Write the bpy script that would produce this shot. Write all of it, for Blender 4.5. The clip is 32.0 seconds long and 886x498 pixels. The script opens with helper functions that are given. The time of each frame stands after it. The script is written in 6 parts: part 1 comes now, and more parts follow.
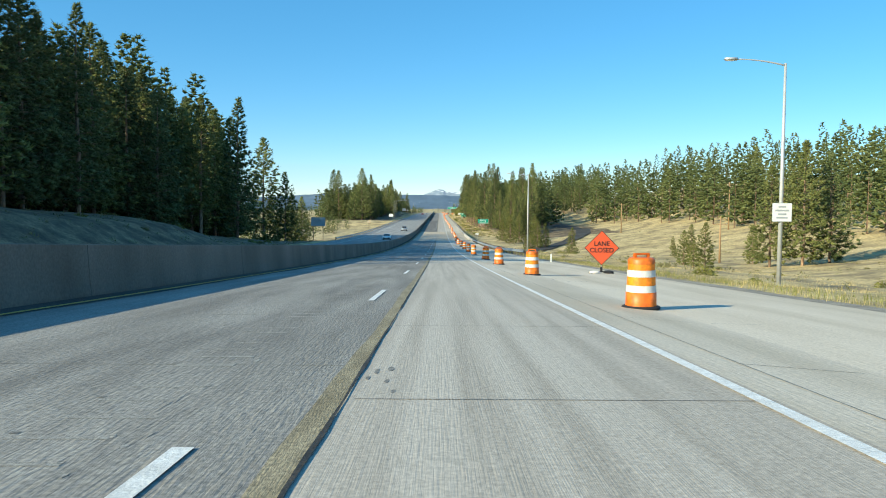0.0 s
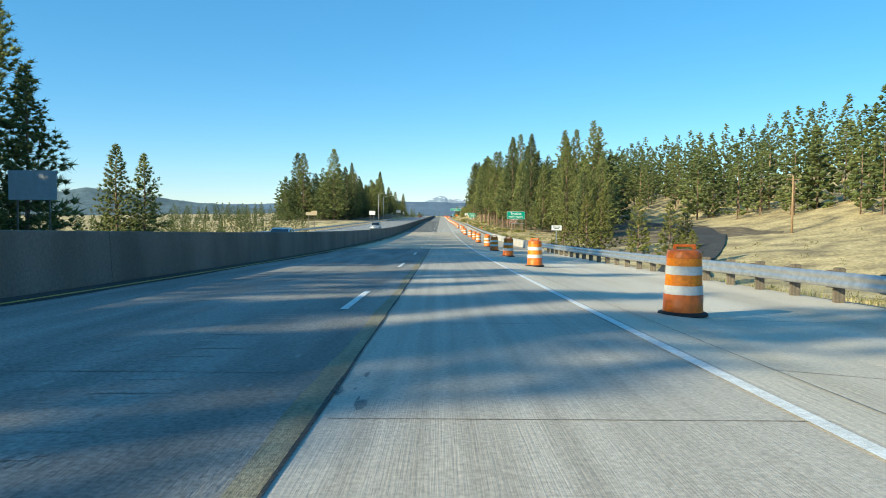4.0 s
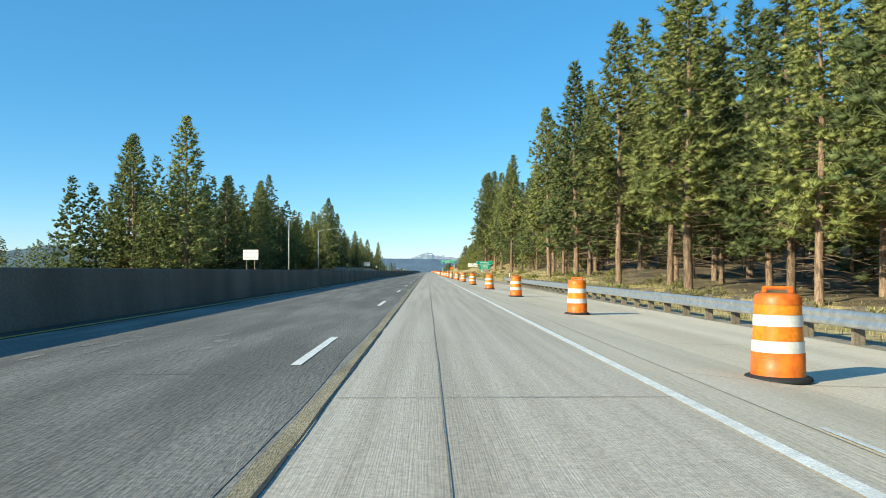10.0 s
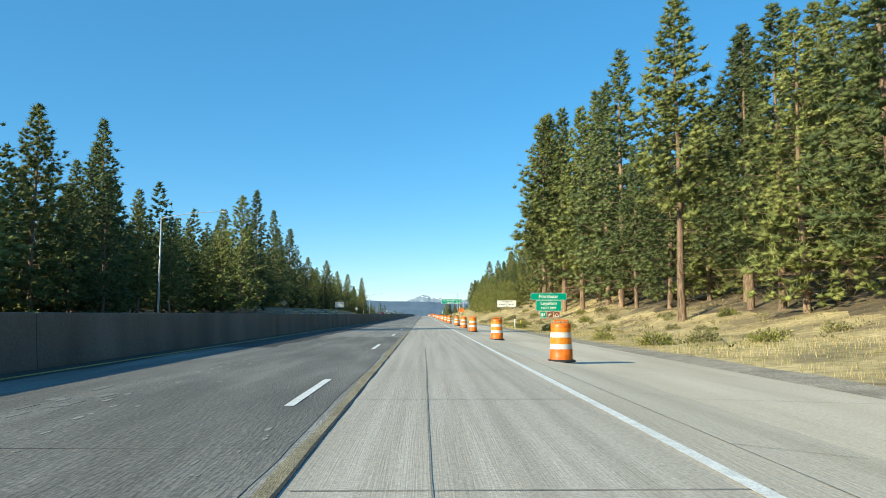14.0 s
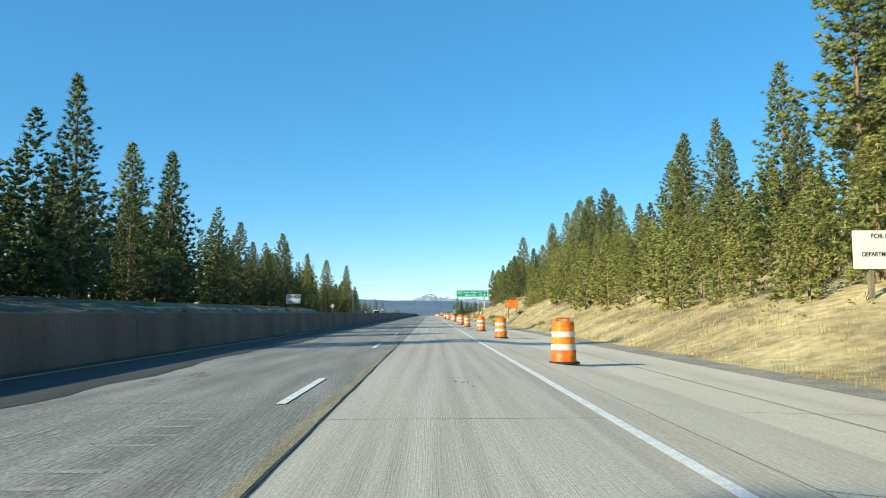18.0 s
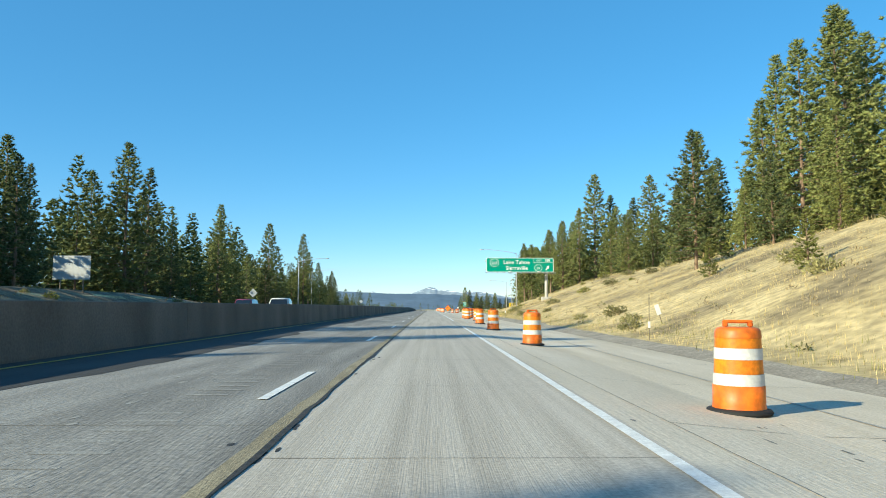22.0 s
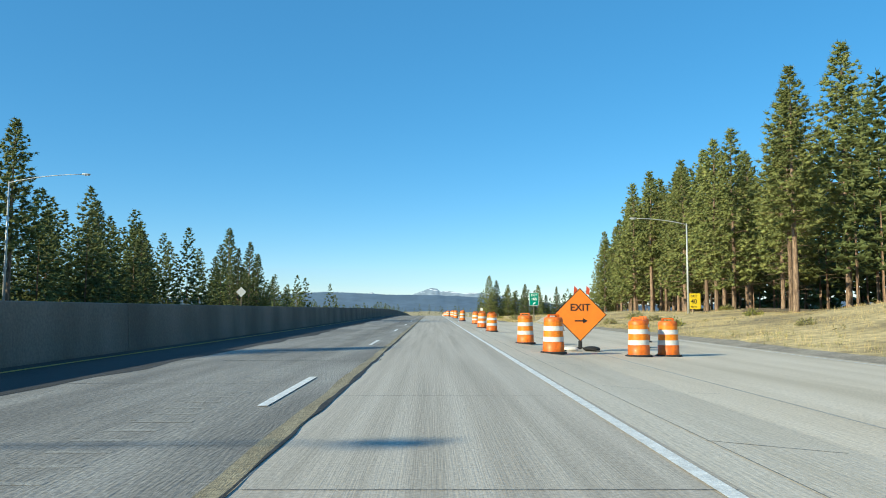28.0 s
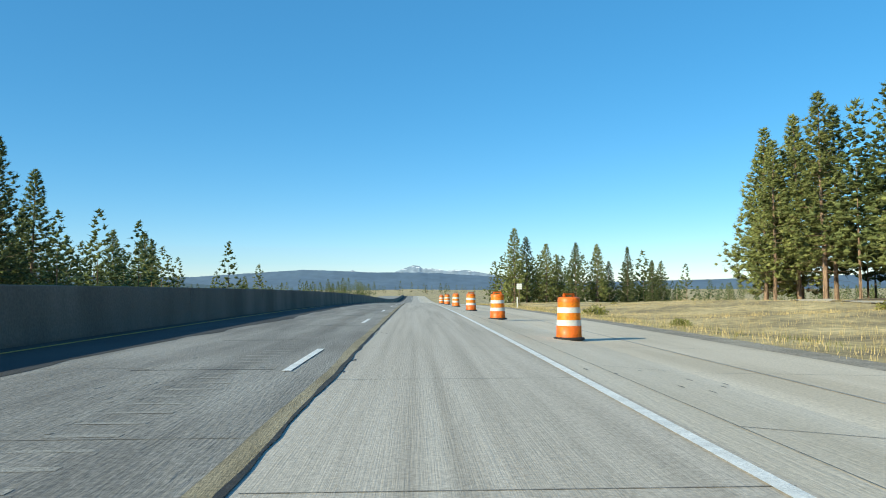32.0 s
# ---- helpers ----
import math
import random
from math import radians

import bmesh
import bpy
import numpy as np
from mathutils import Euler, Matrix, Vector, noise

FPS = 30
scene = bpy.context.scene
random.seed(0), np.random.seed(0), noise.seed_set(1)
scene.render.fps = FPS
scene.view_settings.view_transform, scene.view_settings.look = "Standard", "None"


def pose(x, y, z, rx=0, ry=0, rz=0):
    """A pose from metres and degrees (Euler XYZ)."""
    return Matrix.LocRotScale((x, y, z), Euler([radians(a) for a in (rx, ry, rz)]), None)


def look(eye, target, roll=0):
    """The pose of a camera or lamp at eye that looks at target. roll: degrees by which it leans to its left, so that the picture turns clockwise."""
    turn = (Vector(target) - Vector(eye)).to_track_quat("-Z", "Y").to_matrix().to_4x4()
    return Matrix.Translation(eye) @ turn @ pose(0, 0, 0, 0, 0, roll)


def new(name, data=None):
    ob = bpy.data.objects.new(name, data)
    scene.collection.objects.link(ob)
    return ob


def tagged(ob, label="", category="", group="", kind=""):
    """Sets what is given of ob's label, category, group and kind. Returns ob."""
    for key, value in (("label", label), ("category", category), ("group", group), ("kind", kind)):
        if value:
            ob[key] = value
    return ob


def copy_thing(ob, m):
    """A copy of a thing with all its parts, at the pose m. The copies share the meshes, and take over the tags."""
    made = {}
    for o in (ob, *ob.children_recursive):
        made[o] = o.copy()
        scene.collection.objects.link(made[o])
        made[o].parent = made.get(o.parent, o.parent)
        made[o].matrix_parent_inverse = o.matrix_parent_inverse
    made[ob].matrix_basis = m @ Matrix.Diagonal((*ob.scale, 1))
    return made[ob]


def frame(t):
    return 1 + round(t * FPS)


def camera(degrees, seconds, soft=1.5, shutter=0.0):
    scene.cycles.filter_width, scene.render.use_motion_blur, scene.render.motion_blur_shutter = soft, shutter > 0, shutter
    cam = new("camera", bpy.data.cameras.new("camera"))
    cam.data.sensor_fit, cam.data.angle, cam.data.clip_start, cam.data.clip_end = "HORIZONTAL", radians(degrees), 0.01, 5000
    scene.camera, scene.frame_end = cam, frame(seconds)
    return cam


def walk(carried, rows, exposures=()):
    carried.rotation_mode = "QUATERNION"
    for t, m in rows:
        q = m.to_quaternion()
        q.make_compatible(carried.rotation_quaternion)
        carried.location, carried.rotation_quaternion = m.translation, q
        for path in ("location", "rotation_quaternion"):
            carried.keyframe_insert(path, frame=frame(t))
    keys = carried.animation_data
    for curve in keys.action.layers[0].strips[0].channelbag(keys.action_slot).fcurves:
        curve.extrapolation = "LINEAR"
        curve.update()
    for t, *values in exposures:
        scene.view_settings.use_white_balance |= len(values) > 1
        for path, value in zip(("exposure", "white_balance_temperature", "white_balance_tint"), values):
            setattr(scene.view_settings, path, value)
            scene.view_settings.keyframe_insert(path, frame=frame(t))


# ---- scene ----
cam = camera(60.95, 32.0, soft=1.0)

# the way of the car: seconds, eye, tilt, turn, lean
WAY = [
    (0.0, -0.48, -0.29, 8.37, -3.22, -0.26, 0.41),
    (0.5, -0.49, 14.72, 7.56, -3.35, -0.21, 0.40),
    (1.0, -0.51, 29.74, 6.78, -3.43, -0.09, 0.39),
    (1.5, -0.50, 44.80, 6.02, -3.35, -0.09, 0.41),
    (2.0, -0.48, 59.87, 5.30, -3.22, -0.13, 0.42),
    (2.5, -0.47, 75.05, 4.61, -3.05, -0.21, 0.42),
    (4.5, -0.39, 135.77, 2.46, -2.49, -0.12, 0.40),
    (5.0, -0.37, 150.95, 2.07, -2.19, -0.08, 0.39),
    (5.5, -0.32, 165.92, 1.73, -1.25, -0.11, 0.31),
    (6.0, -0.27, 180.88, 1.45, -0.52, -0.23, 0.22),
    (6.5, -0.26, 195.73, 1.22, 0.38, -0.31, 0.15),
    (7.0, -0.24, 210.57, 1.04, 1.24, -0.44, 0.08),
    (7.5, -0.25, 225.33, 0.91, 1.42, -0.61, 0.10),
    (8.0, -0.27, 240.10, 0.83, 1.37, -0.83, 0.12),
    (8.5, -0.29, 254.76, 0.79, 0.77, -1.17, 0.12),
    (9.0, -0.31, 269.41, 0.78, 1.16, -1.30, 0.13),
    (9.5, -0.31, 283.96, 0.78, 1.42, -1.21, 0.06),
    (10.0, -0.32, 298.52, 0.80, 1.76, -1.17, -0.02),
    (10.5, -0.34, 313.11, 0.82, 2.10, -1.30, 0.01),
    (11.0, -0.35, 327.70, 0.85, 2.36, -1.17, 0.03),
    (11.5, -0.35, 342.29, 0.89, 2.36, -1.17, 0.06),
    (12.0, -0.34, 356.87, 0.92, 2.62, -1.30, 0.10),
    (12.5, -0.33, 371.46, 0.95, 2.84, -1.30, 0.13),
    (13.0, -0.32, 386.04, 0.98, 2.88, -1.34, 0.17),
    (13.5, -0.29, 400.65, 1.00, 3.95, -1.46, 0.14),
    (15.5, -0.17, 459.07, 1.07, 5.92, -1.33, 0.05),
    (16.0, -0.14, 473.68, 1.09, 5.79, -0.95, 0.03),
    (16.5, -0.07, 488.28, 1.11, 5.58, -0.96, -0.09),
    (17.0, -0.00, 502.88, 1.13, 5.32, -0.84, -0.21),
    (17.5, -0.01, 517.48, 1.15, 5.10, -0.84, -0.22),
    (18.0, -0.03, 532.08, 1.18, 4.98, -0.97, -0.23),
    (18.5, -0.05, 546.74, 1.20, 4.85, -0.96, -0.09),
    (19.0, -0.08, 561.39, 1.23, 4.64, -0.95, 0.04),
    (19.5, -0.06, 576.10, 1.25, 4.51, -0.95, 0.14),
    (20.0, -0.04, 590.81, 1.27, 4.64, -0.98, 0.24),
    (20.5, -0.01, 605.48, 1.30, 4.51, -1.07, 0.21),
    (21.0, 0.03, 620.15, 1.32, 4.47, -1.07, 0.18),
    (21.5, 0.07, 634.83, 1.36, 4.51, -0.99, 0.15),
    (22.0, 0.11, 649.50, 1.40, 4.51, -0.95, 0.12),
    (22.5, 0.17, 664.14, 1.44, 4.34, -0.99, 0.08),
    (23.0, 0.24, 678.79, 1.48, 4.51, -0.95, 0.05),
    (23.5, 0.25, 693.41, 1.52, 4.38, -0.86, 0.12),
    (24.0, 0.27, 708.03, 1.55, 4.60, -0.69, 0.19),
    (24.5, 0.23, 722.70, 1.57, 4.25, -0.73, 0.21),
    (25.0, 0.19, 737.37, 1.59, 4.38, -0.60, 0.23),
    (25.5, 0.17, 752.03, 1.59, 4.38, -0.60, 0.22),
    (27.5, 0.08, 810.69, 1.55, 4.60, -0.69, 0.19),
    (28.0, 0.06, 825.36, 1.55, 4.64, -0.82, 0.18),
    (28.5, 0.04, 839.96, 1.55, 4.51, -0.95, 0.12),
    (29.0, 0.02, 854.57, 1.56, 4.85, -0.95, 0.05),
    (29.5, 0.01, 869.11, 1.57, 5.06, -1.08, -0.04),
    (30.0, 0.01, 883.65, 1.58, 4.38, -1.43, -0.13),
    (30.5, -0.02, 898.05, 1.60, 3.86, -1.48, -0.16),
    (31.0, -0.05, 912.46, 1.63, 3.51, -1.82, -0.19),
    (31.5, -0.10, 926.70, 1.64, 3.34, -1.95, -0.20),
    (32.0, -0.15, 940.93, 1.64, 2.95, -2.16, -0.21),
]
walk(cam, [(t, pose(x, y, z, 90 + tilt, -lean, turn)) for t, x, y, z, tilt, turn, lean in WAY],
     [(0, 0.60, 6000, 4), (24.2, 0.58, 5900, 4), (25.2, 0.46, 5880, 4), (32, 0.42, 5850, 4)])

# the carriageway's grade every 40 m from y = -60 m, and the median barrier's height
GRADES = [-0.0588, -0.0558, -0.0527, -0.0470, -0.0368, -0.0267, -0.0175, -0.0080, -0.0006, 0.0016, 0.0025, 0.0018, 0.0011, 0.0011, 0.0016, 0.0017, 0.0015, 0.0021, 0.0031, 0.0023, 0.0004, -0.0010, -0.0002, 0.0006, 0.0017, 0.0001, -0.0071, -0.0142, -0.0190, -0.0210, -0.0200, -0.0150, -0.0100, -0.0060, -0.0030, -0.0010, 0.0000]
Z_AT_KNOT = 10.662
BARRIER_H = [(0, 1.10), (60, 1.09), (120, 1.14), (180, 1.20), (240, 1.18), (300, 1.16), (400, 1.11), (500, 1.10), (600, 1.19), (700, 1.19), (800, 1.23), (900, 1.23), (1000, 1.16)]


def lerp(v, pts):
    """Piecewise-linear value at v of (place, value) pairs."""
    if v <= pts[0][0]:
        return pts[0][1]
    for (a, p), (b, q) in zip(pts, pts[1:]):
        if v <= b:
            return p + (q - p) * (v - a) / (b - a)
    return pts[-1][1]


def road_z(y):
    """Height of the carriageway at y metres along it."""
    z, a = Z_AT_KNOT, -60.0
    if y < a:
        return z + (y - a) * GRADES[0]
    for g, k in zip(GRADES, GRADES[1:]):
        s = min(y - a, 40.0)
        z += g * s + (k - g) * s * s / 80
        a += 40
        if y <= a:
            return z
    return z + (y - a) * GRADES[-1]


# world and sun
SUN_EL = radians(23.5)
SUN_XY = Vector((-0.82, -0.57)).normalized()
world = bpy.data.worlds.new("sky")
scene.world = world
world.use_nodes = True
wt = world.node_tree
sky = wt.nodes.new("ShaderNodeTexSky")
sky.sky_type = "NISHITA"
sky.sun_disc = False
sky.sun_elevation = SUN_EL
sky.sun_rotation = math.atan2(SUN_XY.x, SUN_XY.y) % (2 * math.pi)
sky.altitude = 1800
sky.air_density = 1.0
sky.dust_density = 0.0
sky.ozone_density = 1.6
vivid = wt.nodes.new("ShaderNodeHueSaturation")
vivid.inputs["Hue"].default_value, vivid.inputs["Saturation"].default_value = 0.485, 1.35
wt.links.new(sky.outputs[0], vivid.inputs["Color"])
even = wt.nodes.new("ShaderNodeMix")
even.data_type = "RGBA"
even.inputs["Factor"].default_value = 0.4
even.inputs["B"].default_value = (0.9, 2.3, 4.3, 1)
wt.links.new(vivid.outputs[0], even.inputs["A"])
wt.links.new(even.outputs["Result"], wt.nodes["Background"].inputs[0])
wt.nodes["Background"].inputs[1].default_value = 0.122
sun = new("sun", bpy.data.lights.new("sun", "SUN"))
sun.data.energy, sun.data.angle = 5.0, radians(0.5)
sun.data.color = (1.0, 0.86, 0.57)
SUN_DIR = Vector((SUN_XY.x * math.cos(SUN_EL), SUN_XY.y * math.cos(SUN_EL), math.sin(SUN_EL)))
sun.matrix_world = look(SUN_DIR * 60 + Vector((0, 450, 0)), (0, 450, 0))


# ---------------------------------------------------------------- materials
def material(name, colors, scale=4.0, stretch=(1, 1, 1), rough=0.8, metal=0.0, fine=60.0, fine_amount=0.25,
             bump=0.15, bump_scale=40.0, island=0.0, per_object=0.0, translucent=0.0, local=False, coat=0.0, low=0.35, high=0.65, spec=0.5):
    """A procedural surface: two or three colours mixed by coarse noise, fine grain, bump; optional spread per island or object."""
    m = bpy.data.materials.new(name)
    m.use_nodes = True
    t = m.node_tree
    N, L = t.nodes, t.links
    b = N["Principled BSDF"]
    b.inputs["Roughness"].default_value = rough
    b.inputs["Metallic"].default_value = metal
    b.inputs["Coat Weight"].default_value = coat
    b.inputs["Specular IOR Level"].default_value = spec
    if local:
        src = N.new("ShaderNodeTexCoord").outputs["Object"]
    else:
        src = N.new("ShaderNodeNewGeometry").outputs["Position"]
    mp = N.new("ShaderNodeMapping")
    mp.inputs["Scale"].default_value = stretch
    L.new(src, mp.inputs["Vector"])
    n1 = N.new("ShaderNodeTexNoise")
    n1.inputs["Scale"].default_value, n1.inputs["Detail"].default_value = scale, 6
    L.new(mp.outputs[0], n1.inputs["Vector"])
    ramp = N.new("ShaderNodeValToRGB")
    els = ramp.color_ramp.elements
    els[0].position, els[1].position = low, high
    els[0].color, els[1].color = (*colors[0], 1), (*colors[-1], 1)
    if len(colors) == 3:
        e = els.new((low + high) / 2)
        e.color = (*colors[1], 1)
    L.new(n1.outputs["Fac"], ramp.inputs["Fac"])
    col = ramp.outputs["Color"]
    n2 = N.new("ShaderNodeTexNoise")
    n2.inputs["Scale"].default_value, n2.inputs["Detail"].default_value = fine, 4
    L.new(src, n2.inputs["Vector"])
    val = N.new("ShaderNodeMapRange")
    val.inputs["From Min"].default_value, val.inputs["From Max"].default_value = 0.3, 0.7
    val.inputs["To Min"].default_value, val.inputs["To Max"].default_value = 1 - fine_amount, 1 + fine_amount
    L.new(n2.outputs["Fac"], val.inputs["Value"])
    factor = val.outputs["Result"]
    for amount, node, out in ((island, "ShaderNodeNewGeometry", "Random Per Island"), (per_object, "ShaderNodeObjectInfo", "Random")):
        if amount:
            r = N.new(node)
            mr = N.new("ShaderNodeMapRange")
            mr.inputs["To Min"].default_value, mr.inputs["To Max"].default_value = 1 - amount, 1 + amount
            L.new(r.outputs[out], mr.inputs["Value"])
            mul = N.new("ShaderNodeMath")
            mul.operation = "MULTIPLY"
            L.new(factor, mul.inputs[0])
            L.new(mr.outputs["Result"], mul.inputs[1])
            factor = mul.outputs[0]
    mix = N.new("ShaderNodeVectorMath")
    mix.operation = "SCALE"
    L.new(col, mix.inputs[0])
    L.new(factor, mix.inputs["Scale"])
    L.new(mix.outputs[0], b.inputs["Base Color"])
    if bump:
        n3 = N.new("ShaderNodeTexNoise")
        n3.inputs["Scale"].default_value, n3.inputs["Detail"].default_value = bump_scale, 5
        L.new(mp.outputs[0], n3.inputs["Vector"])
        bp = N.new("ShaderNodeBump")
        bp.inputs["Strength"].default_value = bump
        bp.inputs["Distance"].default_value = 0.02
        L.new(n3.outputs["Fac"], bp.inputs["Height"])
        L.new(bp.outputs[0], b.inputs["Normal"])
    if translucent:
        tr = N.new("ShaderNodeBsdfTranslucent")
        L.new(mix.outputs[0], tr.inputs["Color"])
        ms = N.new("ShaderNodeMixShader")
        ms.inputs[0].default_value = translucent
        L.new(b.outputs[0], ms.inputs[1])
        L.new(tr.outputs[0], ms.inputs[2])
        L.new(ms.outputs[0], N["Material Output"].inputs["Surface"])
    return m


def plain(name, color, rough=0.5, metal=0.0, coat=0.0, wear=0.12):
    return material(name, [tuple(c * 0.88 for c in color), color], scale=3, rough=rough, metal=metal, fine=40, fine_amount=wear,
                    bump=0.04, coat=coat, local=True)


# pavement: each lane has its own age and wear; the noise is drawn out along the wheel paths
M_LANE_L = material("worn_left_lane_concrete", [(0.19, 0.18, 0.163), (0.25, 0.237, 0.214), (0.31, 0.295, 0.268)], scale=1.0, stretch=(1.5, 0.16, 1), rough=0.9,
                    fine=26, fine_amount=0.3, bump=0.6, bump_scale=26)
M_LANE_R = material("ground_right_lane_concrete", [(0.385, 0.345, 0.29), (0.45, 0.406, 0.345), (0.50, 0.456, 0.392)], scale=1.3, stretch=(3.6, 0.06, 1), rough=0.88,
                    fine=30, fine_amount=0.2, bump=0.22, bump_scale=22)
M_OLDLANE = material("darker_old_lane_concrete", [(0.12, 0.113, 0.102), (0.155, 0.146, 0.132), (0.205, 0.195, 0.178)], scale=0.9, stretch=(1.6, 0.2, 1), rough=0.9, fine=24, fine_amount=0.3, bump=0.6, bump_scale=24)
M_JOINT = material("grey_narrow_joint", [(0.17, 0.16, 0.145), (0.25, 0.235, 0.21)], scale=4, rough=0.9, fine=30, fine_amount=0.3, bump=0.3)
M_SHOULDER = material("tan_shoulder_concrete", [(0.52, 0.45, 0.345), (0.60, 0.525, 0.415), (0.66, 0.585, 0.475)], scale=0.7, stretch=(1.2, 0.1, 1), rough=0.9,
                      fine=28, fine_amount=0.16, bump=0.35, bump_scale=22)
M_ASPHALT = material("dark_shoulder_asphalt", [(0.034, 0.033, 0.033), (0.056, 0.054, 0.052)], scale=1.2, stretch=(1, 0.2, 1), rough=0.92, fine=50, fine_amount=0.3, bump=0.5, bump_scale=50)
M_OPPOSITE = material("opposite_road_concrete", [(0.24, 0.235, 0.225), (0.34, 0.33, 0.31)], scale=0.8, stretch=(1.5, 0.1, 1), rough=0.9, fine=20, bump=0.3)
M_BRIDGE = material("pale_bridge_deck_concrete", [(0.45, 0.372, 0.268), (0.54, 0.452, 0.335)], scale=0.9, stretch=(1, 0.2, 1), rough=0.9, fine=26, fine_amount=0.18, bump=0.35, bump_scale=20)
M_PAINT_W = material("worn_white_road_paint", [(0.66, 0.66, 0.64), (0.82, 0.82, 0.80)], scale=6, rough=0.7, fine=30, fine_amount=0.12, bump=0.3)
M_PAINT_Y = material("worn_yellow_road_paint", [(0.42, 0.29, 0.05), (0.58, 0.42, 0.08)], scale=4, rough=0.7, fine=30, fine_amount=0.2, bump=0.3)
M_TAR = material("black_crack_sealant", [(0.02, 0.02, 0.02), (0.05, 0.045, 0.04)], scale=9, rough=0.8, fine=40, bump=0.4)
M_SEALBAND = material("brown_stained_joint_band", [(0.225, 0.188, 0.115), (0.33, 0.282, 0.185)], scale=3, stretch=(2, 0.3, 1), rough=0.9, fine=30, fine_amount=0.35, bump=0.4)
M_SCAR = material("pale_ground_pavement_scars", [(0.34, 0.325, 0.295), (0.43, 0.412, 0.375)], scale=8, rough=0.9, fine=30, fine_amount=0.3, bump=0.4)
M_SCUFF = material("faint_pale_pavement_wear", [(0.27, 0.257, 0.232), (0.34, 0.325, 0.295)], scale=5, rough=0.9, fine=30, fine_amount=0.3, bump=0.4)
M_PATCH = material("dark_pavement_stains", [(0.17, 0.163, 0.15), (0.235, 0.225, 0.207)], scale=2, rough=0.9, fine=20, fine_amount=0.3, bump=0.4)
# barrier concrete below its natural tone: part of its shade is in the colour
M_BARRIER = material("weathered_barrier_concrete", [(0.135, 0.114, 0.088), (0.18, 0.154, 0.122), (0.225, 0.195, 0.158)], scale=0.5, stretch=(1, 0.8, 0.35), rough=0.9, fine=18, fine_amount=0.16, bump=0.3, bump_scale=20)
M_PARAPET = material("light_parapet_concrete", [(0.40, 0.375, 0.335), (0.49, 0.46, 0.415)], scale=0.8, rough=0.9, fine=22, fine_amount=0.1, bump=0.25)
M_GROUND = material("dry_grass_and_soil", [(0.25, 0.195, 0.105), (0.44, 0.345, 0.17), (0.58, 0.46, 0.235)], scale=0.22, rough=0.95, fine=2.2, fine_amount=0.38, bump=0.9, bump_scale=3)
# brown needle litter, its colours lowered to include the shade under the trees
M_DUFF = material("forest_floor_needles", [(0.085, 0.064, 0.04), (0.15, 0.112, 0.066), (0.26, 0.20, 0.112)], scale=0.5, rough=0.95, fine=5, fine_amount=0.4, bump=0.8, bump_scale=4)
M_GRAVEL = material("roadside_gravel", [(0.24, 0.21, 0.17), (0.36, 0.32, 0.26)], scale=1.2, rough=0.95, fine=18, fine_amount=0.4, bump=0.7, bump_scale=16)
M_BLADES = material("dry_grass_blades", [(0.50, 0.385, 0.17), (0.70, 0.55, 0.27)], scale=0.3, rough=0.9, fine=8, island=0.35, bump=0, translucent=0.25)
M_GREENGRASS = material("green_roadside_weeds", [(0.16, 0.17, 0.035), (0.30, 0.29, 0.07)], scale=0.6, rough=0.9, fine=8, island=0.4, bump=0, translucent=0.25)
M_NEEDLES = material("pine_needles", [(0.112, 0.132, 0.044), (0.182, 0.202, 0.064), (0.258, 0.268, 0.092)], scale=0.5, rough=0.6, fine=9, fine_amount=0.38,
                     island=0.22, per_object=0.22, bump=1.0, bump_scale=16, translucent=0.04, spec=0.15, local=True)
M_FIRNEEDLES = material("dark_fir_needles", [(0.060, 0.082, 0.034), (0.101, 0.125, 0.048), (0.146, 0.164, 0.066)], scale=0.5, rough=0.6, fine=9, fine_amount=0.38,
                        island=0.22, per_object=0.22, bump=1.0, bump_scale=16, translucent=0.04, spec=0.15, local=True)
M_FARNEEDLES = material("far_pine_needles", [(0.072, 0.093, 0.034), (0.118, 0.140, 0.048), (0.170, 0.184, 0.067)], scale=0.12, rough=0.65, fine=5, fine_amount=0.38,
                        island=0.28, bump=1.0, bump_scale=9, translucent=0.04, spec=0.15)
M_YOUNG = material("young_pine_needles", [(0.11, 0.125, 0.035), (0.17, 0.180, 0.05), (0.23, 0.225, 0.068)], scale=0.6, rough=0.62, fine=11, fine_amount=0.35,
                   island=0.35, per_object=0.2, bump=1.0, bump_scale=18, translucent=0.04, spec=0.15, local=True)
M_BARK = material("pine_bark", [(0.120, 0.078, 0.054), (0.240, 0.162, 0.108), (0.348, 0.240, 0.162)], scale=2.5, stretch=(3, 3, 0.5), rough=0.95, fine=14, fine_amount=0.3, bump=0.9, bump_scale=10, per_object=0.2, local=True)
M_DEADWOOD = material("grey_dead_branches", [(0.22, 0.19, 0.16), (0.34, 0.30, 0.25)], scale=4, rough=0.95, fine=20, bump=0.3, local=True)
# ridge, hill and peak colours have the blue air haze mixed in
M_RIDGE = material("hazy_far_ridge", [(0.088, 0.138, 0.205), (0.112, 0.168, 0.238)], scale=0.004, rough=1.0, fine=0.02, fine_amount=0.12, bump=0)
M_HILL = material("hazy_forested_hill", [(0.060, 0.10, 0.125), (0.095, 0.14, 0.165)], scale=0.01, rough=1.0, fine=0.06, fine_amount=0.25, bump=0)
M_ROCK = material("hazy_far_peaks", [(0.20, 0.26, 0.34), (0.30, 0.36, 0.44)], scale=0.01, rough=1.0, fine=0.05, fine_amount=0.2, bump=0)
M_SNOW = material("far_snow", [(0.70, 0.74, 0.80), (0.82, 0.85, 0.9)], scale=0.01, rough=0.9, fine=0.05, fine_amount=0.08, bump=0)
